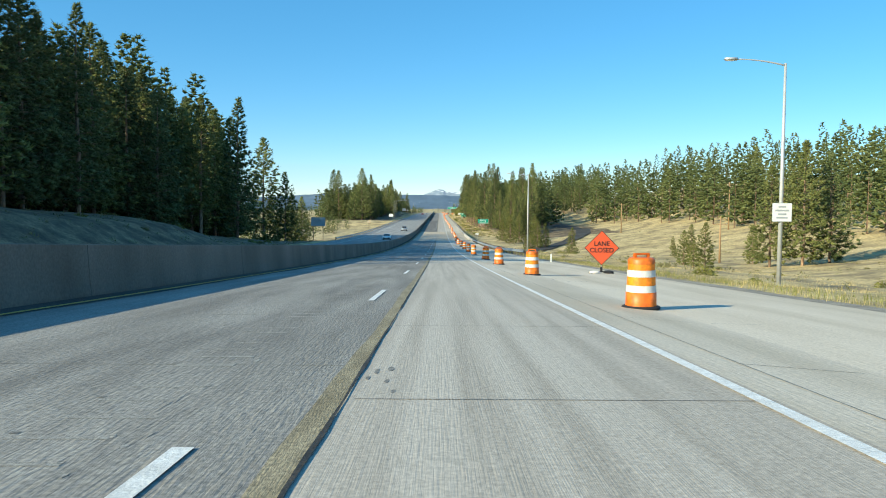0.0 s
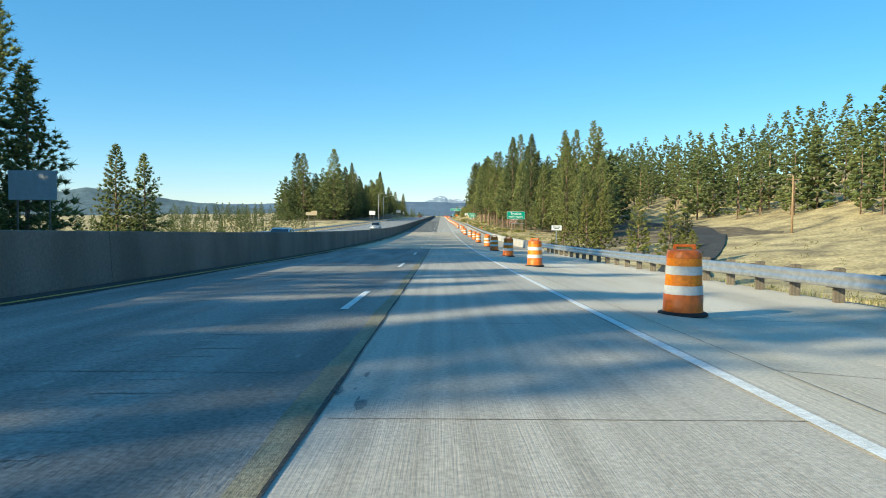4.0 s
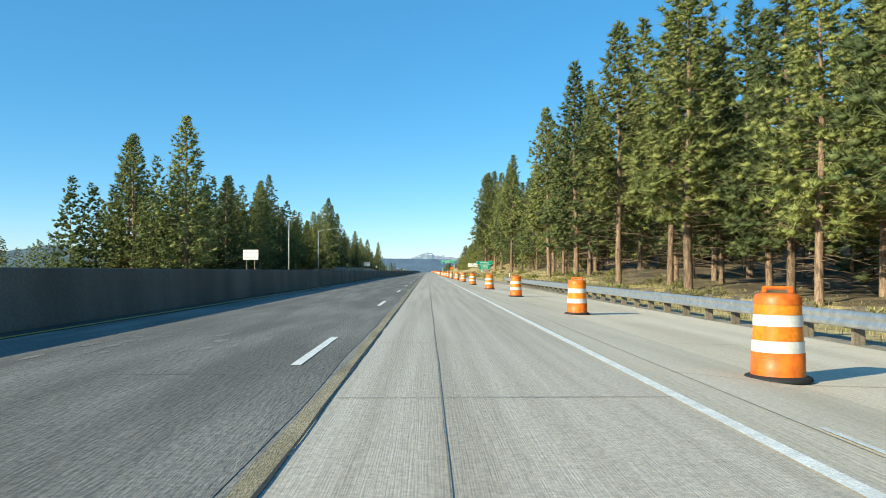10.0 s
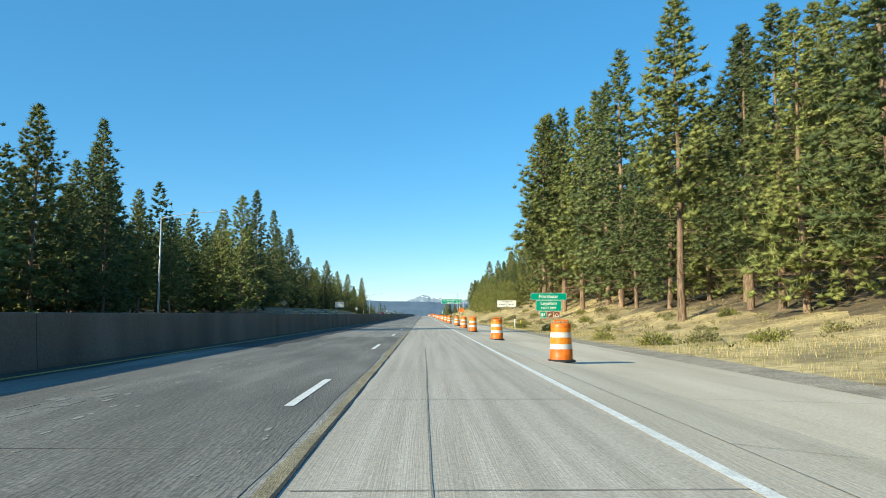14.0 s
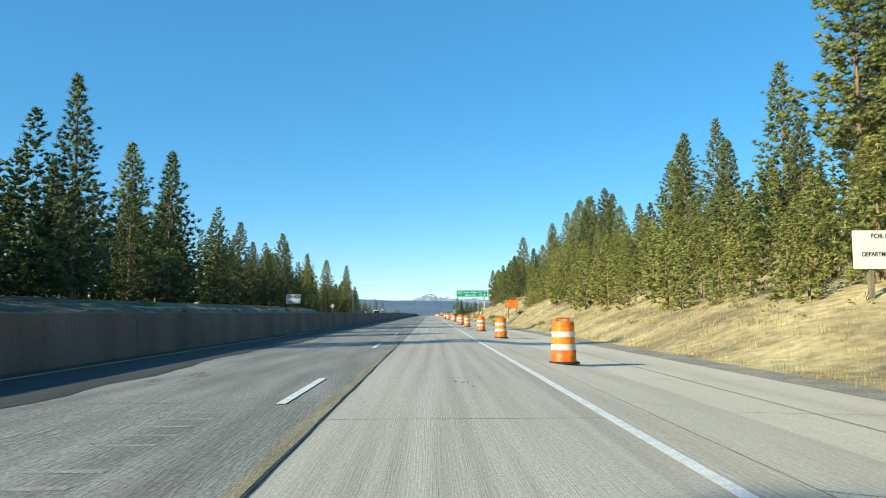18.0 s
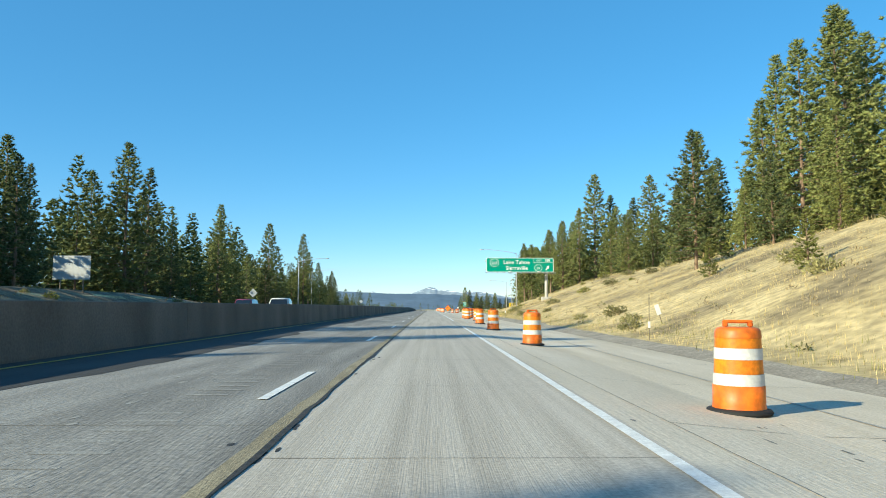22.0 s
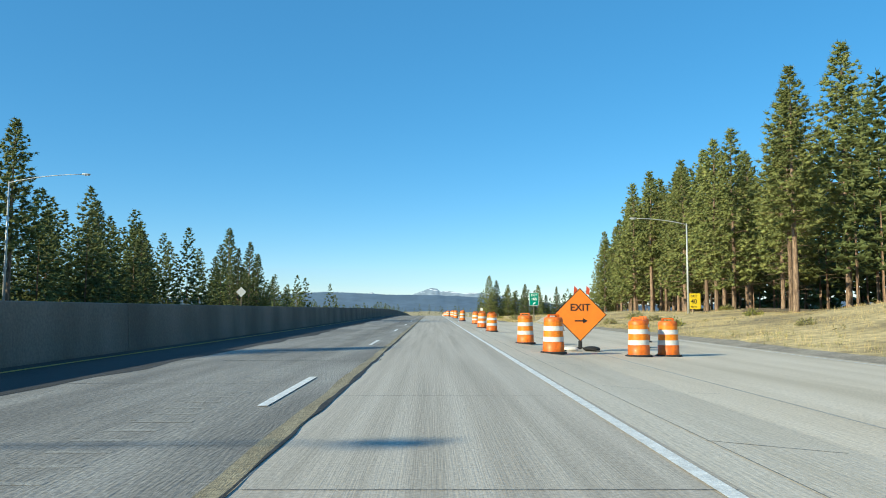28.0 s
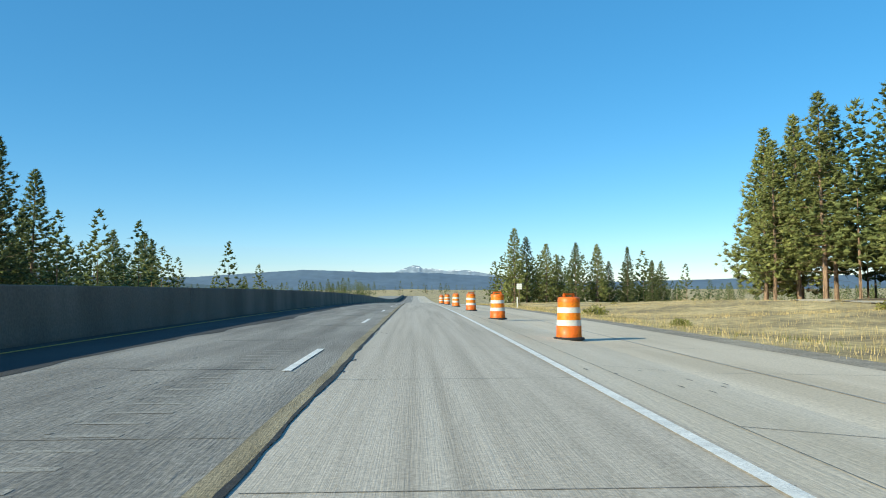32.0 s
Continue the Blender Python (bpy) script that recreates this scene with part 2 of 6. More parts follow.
M_ORANGE = material("orange_plastic_drum", [(0.56, 0.11, 0.005), (0.82, 0.185, 0.007)], scale=4, rough=0.48, fine=11, fine_amount=0.2, bump=0.05, per_object=0.12, local=True, coat=0.15)
M_AMBER = material("amber_reflective_band", [(0.72, 0.19, 0.006), (0.90, 0.27, 0.010)], scale=6, rough=0.42, fine=24, fine_amount=0.14, bump=0.04, per_object=0.1, local=True)
M_BAND = material("white_reflective_band", [(0.58, 0.57, 0.54), (0.70, 0.69, 0.66)], scale=5, rough=0.5, fine=25, fine_amount=0.1, bump=0.05, per_object=0.06, local=True)
M_RUBBER = plain("black_rubber", (0.02, 0.02, 0.021), 0.8)
M_STEEL = material("galvanised_steel", [(0.44, 0.45, 0.46), (0.58, 0.59, 0.60)], scale=5, rough=0.42, metal=0.75, fine=30, fine_amount=0.1, bump=0.05)
M_POST = material("weathered_wooden_post", [(0.14, 0.115, 0.085), (0.24, 0.20, 0.15)], scale=3, stretch=(4, 4, 0.4), rough=0.9, fine=25, bump=0.4, per_object=0.15, local=True)
M_POLEWOOD = material("brown_utility_pole_wood", [(0.30, 0.19, 0.10), (0.42, 0.28, 0.15)], scale=2, stretch=(4, 4, 0.3), rough=0.9, fine=20, bump=0.4, local=True)
M_LAMPPOLE = plain("pale_grey_painted_steel", (0.55, 0.56, 0.56), 0.45, 0.3)
M_CONCPOLE = plain("pale_concrete_post", (0.55, 0.53, 0.49), 0.85)
M_GREENSIGN = plain("green_sign_sheeting", (0.0, 0.30, 0.20), 0.45, wear=0.05)
M_WHITESIGN = plain("white_sign_sheeting", (0.82, 0.82, 0.80), 0.45, wear=0.05)
M_BROWNSIGN = plain("brown_sign_sheeting", (0.20, 0.065, 0.025), 0.45, wear=0.05)
M_YELLOWSIGN = plain("yellow_sign_sheeting", (0.85, 0.60, 0.02), 0.45, wear=0.05)
M_ORANGESIGN = plain("orange_sign_cloth", (0.92, 0.24, 0.015), 0.55, wear=0.06)
M_REDSIGN = plain("red_orange_sign_cloth", (0.72, 0.10, 0.03), 0.55, wear=0.06)
M_BLACK = plain("black_sign_ink", (0.018, 0.018, 0.018), 0.6)
M_SIGNBACK = plain("bare_aluminium_sign_back", (0.50, 0.52, 0.54), 0.5, 0.35)
M_TANSIGN = plain("faded_tan_sign_back", (0.52, 0.40, 0.24), 0.7)
M_SANDBAG = plain("white_sandbag_cloth", (0.72, 0.70, 0.66), 0.9)
M_GLASS = plain("dark_car_glass", (0.012, 0.014, 0.017), 0.06, 0.0, coat=0.6, wear=0.02)
M_SILVER = plain("silver_car_paint", (0.42, 0.44, 0.46), 0.3, 0.5, coat=0.8, wear=0.03)
M_WHITECAR = plain("white_car_paint", (0.76, 0.76, 0.74), 0.35, 0.0, coat=0.8, wear=0.03)
M_REDCAR = plain("dark_red_car_paint", (0.30, 0.02, 0.03), 0.3, 0.2, coat=0.8, wear=0.03)
M_BLACKCAR = plain("black_car_paint", (0.012, 0.013, 0.016), 0.25, 0.1, coat=0.9, wear=0.03)
M_TAIL = plain("red_tail_lamp", (0.45, 0.012, 0.012), 0.25, wear=0.03)
M_HEAD = plain("clear_headlamp", (0.75, 0.76, 0.78), 0.15, 0.3, wear=0.03)
M_CHROME = plain("chrome", (0.75, 0.75, 0.75), 0.12, 1.0, wear=0.03)
M_LUMINAIRE = plain("grey_lamp_head", (0.62, 0.63, 0.63), 0.4, 0.2)


# ---------------------------------------------------------------- small mesh helpers
def mesh_of(name, verts, faces, mat, smooth=False):
    me = bpy.data.meshes.new(name)
    me.from_pydata([tuple(v) for v in verts], [], faces)
    me.materials.append(mat)
    if smooth:
        me.polygons.foreach_set("use_smooth", [True] * len(me.polygons))
    me.update()
    return me


def part(name, bm, mat, parent=None, label="", smooth=False, kind=""):
    """One bmesh as one mesh object under a thing or a part."""
    me = bpy.data.meshes.new(name)
    bm.to_mesh(me)
    bm.free()
    me.materials.append(mat)
    if smooth:
        me.polygons.foreach_set("use_smooth", [True] * len(me.polygons))
    ob = new(name, me)
    ob.parent = parent
    return tagged(ob, label=label, kind=kind)


def raw(name, verts, faces, mat, parent=None, label="", smooth=False, kind=""):
    ob = new(name, mesh_of(name, verts, faces, mat, smooth))
    ob.parent = parent
    return tagged(ob, label=label, kind=kind)


def thing(name, m, label, category, group=""):
    ob = new(name)
    ob.empty_display_size = 0.3
    ob.matrix_world = m
    return tagged(ob, label=label, category=category, group=group)


def box(bm, cx, cy, cz, sx, sy, sz, bevel=0.0, m=None):
    r = bmesh.ops.create_cube(bm, size=1, matrix=(m or Matrix()) @ Matrix.Translation((cx, cy, cz)) @ Matrix.Diagonal((sx, sy, sz, 1)))
    if bevel:
        vs = set(r["verts"])
        bmesh.ops.bevel(bm, geom=[e for e in bm.edges if e.verts[0] in vs], offset=bevel, segments=2, affect="EDGES")
    return bm


def tube(bm, pts, radii, sides=10, cap=True):
    """A round bar along points with a radius at each."""
    rings = []
    pts = [Vector(p) for p in pts]
    for i, p in enumerate(pts):
        d = (pts[min(i + 1, len(pts) - 1)] - pts[max(i - 1, 0)]).normalized()
        a = d.orthogonal().normalized() if abs(d.z) < 0.99 else Vector((1, 0, 0))
        a = (a - d * a.dot(d)).normalized()
        b = d.cross(a)
        r = radii[i] if isinstance(radii, (list, tuple)) else radii
        rings.append([bm.verts.new(p + (a * math.cos(k * 2 * math.pi / sides) + b * math.sin(k * 2 * math.pi / sides)) * r) for k in range(sides)])
    for u, v in zip(rings, rings[1:]):
        for k in range(sides):
            bm.faces.new((u[k], u[(k + 1) % sides], v[(k + 1) % sides], v[k]))
    if cap:
        bm.faces.new(rings[0][::-1])
        bm.faces.new(rings[-1])
    return bm


def spun(bm, profile, sides=24):
    """A turned shape from (radius, height) pairs."""
    rings = [[bm.verts.new((r * math.cos(k * 2 * math.pi / sides), r * math.sin(k * 2 * math.pi / sides), z)) for k in range(sides)] for r, z in profile]
    for u, v in zip(rings, rings[1:]):
        for k in range(sides):
            bm.faces.new((u[k], u[(k + 1) % sides], v[(k + 1) % sides], v[k]))
    return bm


def lettering(name, text, size, x, z, y, mat, parent, squeeze=1.0, align="CENTER"):
    """Raised flat letters on a face that looks towards -y."""
    cu = bpy.data.curves.new(name, "FONT")
    cu.body, cu.size, cu.align_x, cu.align_y = text, size, align, "CENTER"
    cu.extrude = 0.002
    cu.offset = size * 0.012
    cu.materials.append(mat)
    ob = new(name, cu)
    ob.parent = parent
    ob.matrix_local = pose(x, y, z, 90) @ Matrix.Diagonal((squeeze, 1, 1, 1))
    return ob


# ---------------------------------------------------------------- the lie of the land
# edge of the right-hand pavement along the road
EDGE = [(-200, 8.9), (60, 8.9), (100, 8.2), (175, 7.9), (240, 7.9), (380, 7.6), (480, 7.4), (560, 7.0), (700, 7.0), (745, 7.4), (785, 11.4), (860, 12.2), (893, 12.6), (905, 7.6), (1000, 7.2), (1400, 7.2)]
# cross-sections to the right: metres from the pavement's edge, height over the road
RIGHT = [
    (-200, [(0, 0), (6, -0.3), (30, -1), (60, 2), (110, 9), (250, 25), (900, 40)]),
    (60, [(0, 0), (8, -0.6), (32, -2.6), (55, 0), (75, 4), (130, 13), (300, 30), (900, 45)]),
    (130, [(0, 0), (8, -1), (38, -3.2), (58, -1), (75, 2.5), (130, 13), (300, 32), (900, 45)]),
    (185, [(0, -0.2), (5, -3), (30, -4.5), (52, -1), (70, 3), (130, 15), (300, 33), (900, 45)]),
    (225, [(0, -0.2), (5, -2.5), (25, -3), (50, 0), (68, 4), (130, 17), (300, 34), (900, 45)]),
    (300, [(0, 0), (6, -0.4), (20, -0.5), (55, 2), (70, 5.5), (130, 19), (300, 34), (900, 45)]),
    (400, [(0, 0), (5, 0.4), (20, 1.1), (50, 5), (75, 12), (130, 20), (300, 34), (900, 45)]),
    (490, [(0, 0), (4, -0.1), (9, 0.0), (13, 1.2), (25, 4), (60, 10), (130, 17), (300, 28), (900, 40)]),
    (546, [(0, 0), (3, -0.1), (5.4, 0.35), (9, 1.2), (12, 2.2), (18, 5.0), (30, 7.6), (60, 10), (130, 14), (300, 22), (900, 30)]),
    (560, [(0, 0), (1.6, 0.0), (3.6, 1.0), (6, 1.7), (12, 3.2), (18, 5.6), (30, 7.9), (60, 10), (130, 14), (300, 22), (900, 30)]),
    (595, [(0, 0), (1.6, 0.0), (3.6, 0.9), (6, 1.9), (12, 4.0), (18, 6.2), (32, 8.8), (60, 10.3), (130, 13), (300, 19), (900, 25)]),
    (612, [(0, 0), (1.6, 0.1), (4.0, 1.9), (10, 4.0), (18, 6.6), (33, 9.2), (60, 10.5), (130, 12.5), (300, 17), (900, 22)]),
    (640, [(0, 0), (2.5, 0.2), (20, 7.4), (35, 9.2), (60, 10.5), (130, 12), (300, 16), (900, 20)]),
    (720, [(0, 0), (2.5, 0.4), (19, 6.4), (30, 7.6), (60, 8.4), (130, 9), (300, 10), (900, 12)]),
    (765, [(0, 0), (2.5, 0.3), (16, 5.4), (40, 6.6), (80, 6.6), (300, 6), (900, 6)]),
    (805, [(0, 0), (2.5, 0.3), (14, 4.1), (40, 5), (80, 5), (300, 4), (900, 4)]),
    (860, [(0, 0), (2.5, 0.2), (13, 1.35), (40, 2.2), (80, 2.5), (300, 1), (900, 0)]),
    (893, [(0, 0), (3, 0.1), (13, 0.5), (40, 1.4), (80, 2), (300, 0), (900, -2)]),
    (905, [(0, 0), (4, -0.15), (12, 0), (19, 0.6), (45, 1.3), (80, 2), (300, 0), (900, -3)]),
    (960, [(0, 0), (4, -0.25), (12, -0.1), (20, 0.3), (45, 0.6), (80, 0.5), (300, -6), (900, -10)]),
    (1060, [(0, 0), (6, -0.3), (20, -0.2), (60, -0.5), (120, -4), (300, -10), (900, -14)]),
    (1200, [(0, -0.3), (20, -1), (60, -3), (300, -8), (900, -10)]),
    (1500, [(0, -0.3), (20, -1), (60, -3), (300, -5), (900, -5)]),
]
# cross-sections to the left, from the far edge of the opposite carriageway
LEFT_EDGE = 24.5
LEFT = [
    (-200, [(0, 0), (2, 0.4), (7, 3.6), (12, 4.6), (60, 7), (200, 10), (900, 20)]),
    (80, [(0, 0), (2, 0.3), (7, 3.0), (12, 3.9), (60, 6), (200, 8), (900, 10)]),
    (115, [(0, 0), (3, 0.2), (8, 1.0), (15, 1.6), (60, 2), (200, 0), (900, -5)]),
    (165, [(0, 0), (5, 0), (15, -0.5), (60, -3), (200, -8), (900, -14)]),
    (210, [(0, -0.3), (8, -4), (60, -7), (200, -11), (900, -16)]),
    (390, [(0, -0.3), (8, -3), (60, -5), (200, -10), (900, -16)]),
    (435, [(0, 0), (8, 0.1), (60, 0), (200, -6), (900, -14)]),
    (560, [(0, 0), (6, 0.3), (12, 0.7), (60, 1), (200, -4), (900, -12)]),
    (620, [(0, 0), (4, 0.6), (9, 2.3), (20, 2.9), (80, 3), (200, 0), (900, -10)]),
    (730, [(0, 0), (4, 0.6), (9, 2.4), (20, 2.8), (80, 3), (200, 0), (900, -10)]),
    (800, [(0, 0), (6, 0.4), (12, 0.9), (80, 1), (200, -2), (900, -10)]),
    (880, [(0, 0), (10, 0.1), (80, 0), (200, -4), (900, -12)]),
    (1000, [(0, 0), (10, -0.2), (80, -2), (200, -8), (900, -14)]),
    (1200, [(0, -0.3), (20, -2), (80, -5), (200, -9), (900, -14)]),
    (1500, [(0, -0.3), (20, -1), (80, -3), (300, -5), (900, -5)]),
]


def section(table, y, u):
    if y <= table[0][0]:
        return lerp(u, table[0][1])
    for (a, p), (b, q) in zip(table, table[1:]):
        if y <= b:
            s = (y - a) / (b - a)
            s = s * s * (3 - 2 * s)
            return lerp(u, p) * (1 - s) + lerp(u, q) * s
    return lerp(u, table[-1][1])


FALL = [(1.95, 0), (3.9, -0.142), (7.6, -0.21), (12.5, -0.26)]


TILT = [(0, 1.0), (150, 1.1), (180, 1.4), (262, 1.45), (300, 1.5), (380, 1.55), (480, 1.5), (600, 1.5), (720, 1.2), (900, 1.25)]


def fall(x, y):
    """The right shoulder drops away from the lane."""
    return lerp(x, FALL) * lerp(y, TILT) if x > 1.95 else 0.0


def land(x, y):
    """Height of the ground over the road at the same y."""
    e = lerp(y, EDGE)
    if x > e - 0.001:
        u = x - e
        h = section(RIGHT, y, u) + fall(e, y) * max(0.0, 1 - u / 14)
        return h + min(u / 12, 1) * 0.5 * noise.noise((x * 0.09, y * 0.09, 0)) + min(u / 60, 1) * 1.5 * noise.noise((x * 0.02, y * 0.02, 5))
    if x < -LEFT_EDGE:
        u = -x - LEFT_EDGE
        return section(LEFT, y, u) + min(u / 12, 1) * 0.4 * noise.noise((x * 0.08, y * 0.08, 9)) + min(u / 80, 1) * 1.5 * noise.noise((x * 0.02, y * 0.02, 3))
    return -0.22 + 1.3 * fall(x, y)


def ground_z(x, y):
    return road_z(y) + land(x, y)


def grid_sheet(name, xs_of, ys, z_of, mat, parent=None, label="", kind="structure"):
    verts, faces = [], []
    n = 0
    for y in ys:
        xs = xs_of(y)
        n = len(xs)
        verts += [(x, y, z_of(x, y)) for x in xs]
    for j in range(len(ys) - 1):
        for i in range(n - 1):
            a = j * n + i
            faces.append((a, a + 1, a + 1 + n, a + n))
    return raw(name, verts, faces, mat, parent, label, smooth=True, kind=kind)


GY = [-220, -180, -140, -100, -70] + list(range(-50, 1120, 5)) + list(range(1120, 1500, 20)) + [1550, 1620, 1700, 1800, 1950, 2150, 2400, 2700, 3100, 3600, 4200, 4980]
OFFS = [0.0, 0.6, 1.5, 2.5, 4, 6, 8, 10, 12.5, 15, 18, 21, 25, 30, 36, 43, 51, 60, 72, 86, 105, 130, 165, 210, 300, 450, 700, 1200, 2600]


def ground_xs(y):
    e = lerp(y, EDGE)
    return [-LEFT_EDGE - o for o in reversed(OFFS)] + [-16, -8.6, 0, 4] + [e + o for o in OFFS]


ground = grid_sheet("ground", ground_xs, GY, ground_z, M_GROUND, label="dry tan grass and bare soil beside a freeway")


# ---------------------------------------------------------------- carriageways
RY = list(range(-80, 1500, 4))


def strip(name, x0, x1, dz, mat, y0, y1, parent=None, label="", step=4.0, kind=""):
    """A flat ribbon on the road between two sides; a side is a number or a function of y."""
    n = max(1, math.ceil((y1 - y0) / step))
    verts, faces = [], []
    for k in range(n + 1):
        y = y0 + (y1 - y0) * k / n
        a, b = x0(y) if callable(x0) else x0, x1(y) if callable(x1) else x1
        verts += [(a, y, road_z(y) + dz + fall(a, y)), (b, y, road_z(y) + dz + fall(b, y))]
    for k in range(n):
        faces.append((2 * k, 2 * k + 1, 2 * k + 3, 2 * k + 2))
    return raw(name, verts, faces, mat, parent, label, kind=kind)


road = tagged(strip("road", -8.4, -1.15, 0.0, M_LANE_L, -80, 1480, label="worn grey concrete freeway with grooved lanes", kind="structure"), category="road")
strip("right_lane_slab", -1.15, 1.95, 0.0, M_LANE_R, -80, 1480, road, "lighter grooved concrete lane")
strip("right_shoulder_slab", 1.95, 2.45, 0.0, M_SHOULDER, -80, 1480, road, "tan concrete lane edge")
strip("right_shoulder_slab", 2.45, 3.9, 0.0, M_SHOULDER, -80, 1480, road, "tan concrete shoulder")
strip("right_shoulder_slab", 3.9, lambda y: lerp(y, EDGE) + 0.05, 0.0, M_SHOULDER, -80, 893, road, "tan concrete shoulder")
strip("right_shoulder_slab", 3.9, lambda y: lerp(max(y, 906), EDGE) + 0.05, 0.0, M_SHOULDER, 893, 1480, road, "tan concrete shoulder")
for y0, y1 in ((-80, 893), (906, 1480)):
    verge_v, verge_f = [], []
    n = (y1 - y0) // 2
    for k in range(n + 1):
        y = y0 + 2 * k
        e = lerp(y, EDGE)
        for u in (-0.08, 0.35, 0.9 + 0.35 * noise.noise((0, y * 0.3, 0))):
            verge_v.append((e + u, y, road_z(y) + fall(e, y) + 0.005 if u < 0 else ground_z(e + u, y) + 0.012))
    for k in range(n):
        for i in range(2):
            a = 3 * k + i
            verge_f.append((a, a + 1, a + 4, a + 3))
    raw("gravel_verge", verge_v, verge_f, M_GRAVEL, road, "narrow gravel verge", True)
for a, b in ((-7.6, 1.95), (1.95, 3.9), (3.9, 7.5)):
    strip("bridge_deck", a, b, 0.004, M_BRIDGE, 174, 258, road, "pale concrete bridge deck")


def ragged(base, amp, scale, seed):
    return lambda y: base + amp * noise.noise((y * scale, seed, 0.5)) + amp * 0.5 * noise.noise((y * scale * 4.3, seed, 7.5))


strip("old_lane_slab", ragged(-6.95, 0.1, 0.15, 51.0), ragged(-1.36, 0.05, 0.3, 52.0), 0.004, M_OLDLANE, 259, 452, road, "darker old concrete lane", step=0.8)
strip("asphalt_shoulder", -8.2, ragged(-5.15, 0.45, 0.13, 2.0), 0.005, M_ASPHALT, 440, 1480, road, "dark ragged-edged asphalt shoulder", step=0.8)
strip("asphalt_shoulder", -8.2, ragged(-6.9, 0.2, 0.2, 4.0), 0.008, M_ASPHALT, -80, 440, road, "dark narrow asphalt shoulder", step=1.2)
strip("seal_band", ragged(-1.33, 0.05, 0.3, 11.0), -1.15, 0.005, M_SEALBAND, -60, 158, road, "brown stained joint band", step=0.6)
strip("seal_band", ragged(-1.29, 0.05, 0.3, 12.0), -1.15, 0.007, M_SEALBAND, 262, 470, road, "brown stained joint band", step=0.6)
strip("seal_band", ragged(-1.33, 0.06, 0.3, 13.0), -1.15, 0.007, M_SEALBAND, 520, 1060, road, "brown stained joint band", step=0.6)
strip("joint_crack", ragged(-1.15, 0.006, 0.9, 25.0), ragged(-1.135, 0.006, 0.9, 26.0), 0.010, M_JOINT, 174, 258, road, "thin lane joint on the bridge", step=0.5)
strip("joint_crack", ragged(-1.16, 0.015, 0.9, 27.0), ragged(-1.135, 0.015, 0.9, 28.0), 0.010, M_TAR, -60, 174, road, "black open lane joint", step=0.5)
strip("joint_crack", ragged(-1.16, 0.015, 0.9, 21.0), ragged(-1.135, 0.015, 0.9, 22.0), 0.010, M_TAR, 258, 600, road, "black open lane joint", step=0.5)
strip("joint_crack", ragged(-1.175, 0.03, 0.9, 23.0), ragged(-1.125, 0.04, 0.9, 24.0), 0.010, M_TAR, 600, 1060, road, "black open lane joint", step=0.5)
strip("lane_crack", ragged(-0.205, 0.012, 0.2, 31.0), ragged(-0.195, 0.012, 0.2, 31.0), 0.007, M_JOINT, 262, 440, road, "thin crack along the lane", step=0.7)
strip("shoulder_joint", 2.455, 2.47, 0.008, M_JOINT, -60, 1060, road, "dark slab joint")
strip("shoulder_joint", ragged(4.98, 0.02, 0.3, 41.0), ragged(5.04, 0.02, 0.3, 41.0), 0.008, M_SCAR, 470, 1060, road, "pale slab joint", step=2)
strip("edge_line", 1.77, 1.89, 0.011, M_PAINT_W, -60, 690, road, "solid white edge line")
strip("edge_line", 1.77, 1.89, 0.011, M_PAINT_W, 706, 1450, road, "solid white edge line")
strip("yellow_line", -7.21, -7.09, 0.014, M_PAINT_Y, -60, 1450, road, "faded yellow edge line")
for k in range(-4, 96):
    y = k * 14.63
    strip("lane_dash", -1.895, -1.775, 0.011, M_PAINT_W, y, y + 3.66, road)
# old short stripes left of the working edge line
for k, y in enumerate((40, 66, 95, 152, 190, 221, 232, 262, 301, 489, 512, 597, 604, 704, 716, 746, 752, 866, 895, 921)):
    strip("old_stripe", 2.52 + 0.22 * (k % 2), 2.60 + 0.22 * (k % 2), 0.012, M_PAINT_W, y, y + 3.0, road)

# short pale bars worn into the left lane, pale scars and dark stains
rng = random.Random(5)


def flat_marks(name, items, mat, label):
    verts, faces = [], []
    for x, y, w, l, skew in items:
        dz = 0.002 + 0.002 * rng.random() + (0.005 if 172 < y < 453 else 0)
        i = len(verts)
        n = 7
        for k in range(n):
            a = 2 * math.pi * k / n
            r = 0.75 + 0.5 * rng.random()
            verts.append((x + math.cos(a) * w / 2 * r + skew * math.sin(a) * l / 2, y + math.sin(a) * l / 2 * r, road_z(y + math.sin(a) * l / 2 * r) + fall(x + math.cos(a) * w / 2 * r, y) + dz))
        faces.append(tuple(range(i, i + n)))
    return raw(name, verts, faces, mat, road, label, kind="stuff")


def bar_marks(name, items, mat, label):
    verts, faces = [], []
    for x, y, w, l in items:
        i = len(verts)
        dz = 0.002 + 0.002 * rng.random() + (0.005 if 172 < y < 453 else 0)
        for dx, dy in ((-0.5, -0.5), (0.5, -0.4), (0.5, 0.5), (-0.5, 0.4)):
            verts.append((x + dx * w, y + dy * l, road_z(y + dy * l) + fall(x + dx * w, y) + dz))
        faces.append((i, i + 1, i + 2, i + 3))
    return raw(name, verts, faces, mat, road, label, kind="stuff")


bars = []
for a, b in ((-6, 30), (36, 62), (120, 156), (266, 300), (470, 492), (512, 541), (580, 640), (650, 690), (826, 1010)):
    y = a
    while y < b:
        if rng.random() < 0.9:
            bars.append((-2.58 + rng.uniform(-0.05, 0.05), y, rng.uniform(0.4, 0.6), rng.uniform(0.07, 0.15)))
        y += 0.52
bar_marks("worn_bars", bars, M_SCUFF, "short pale bars worn into the lane")
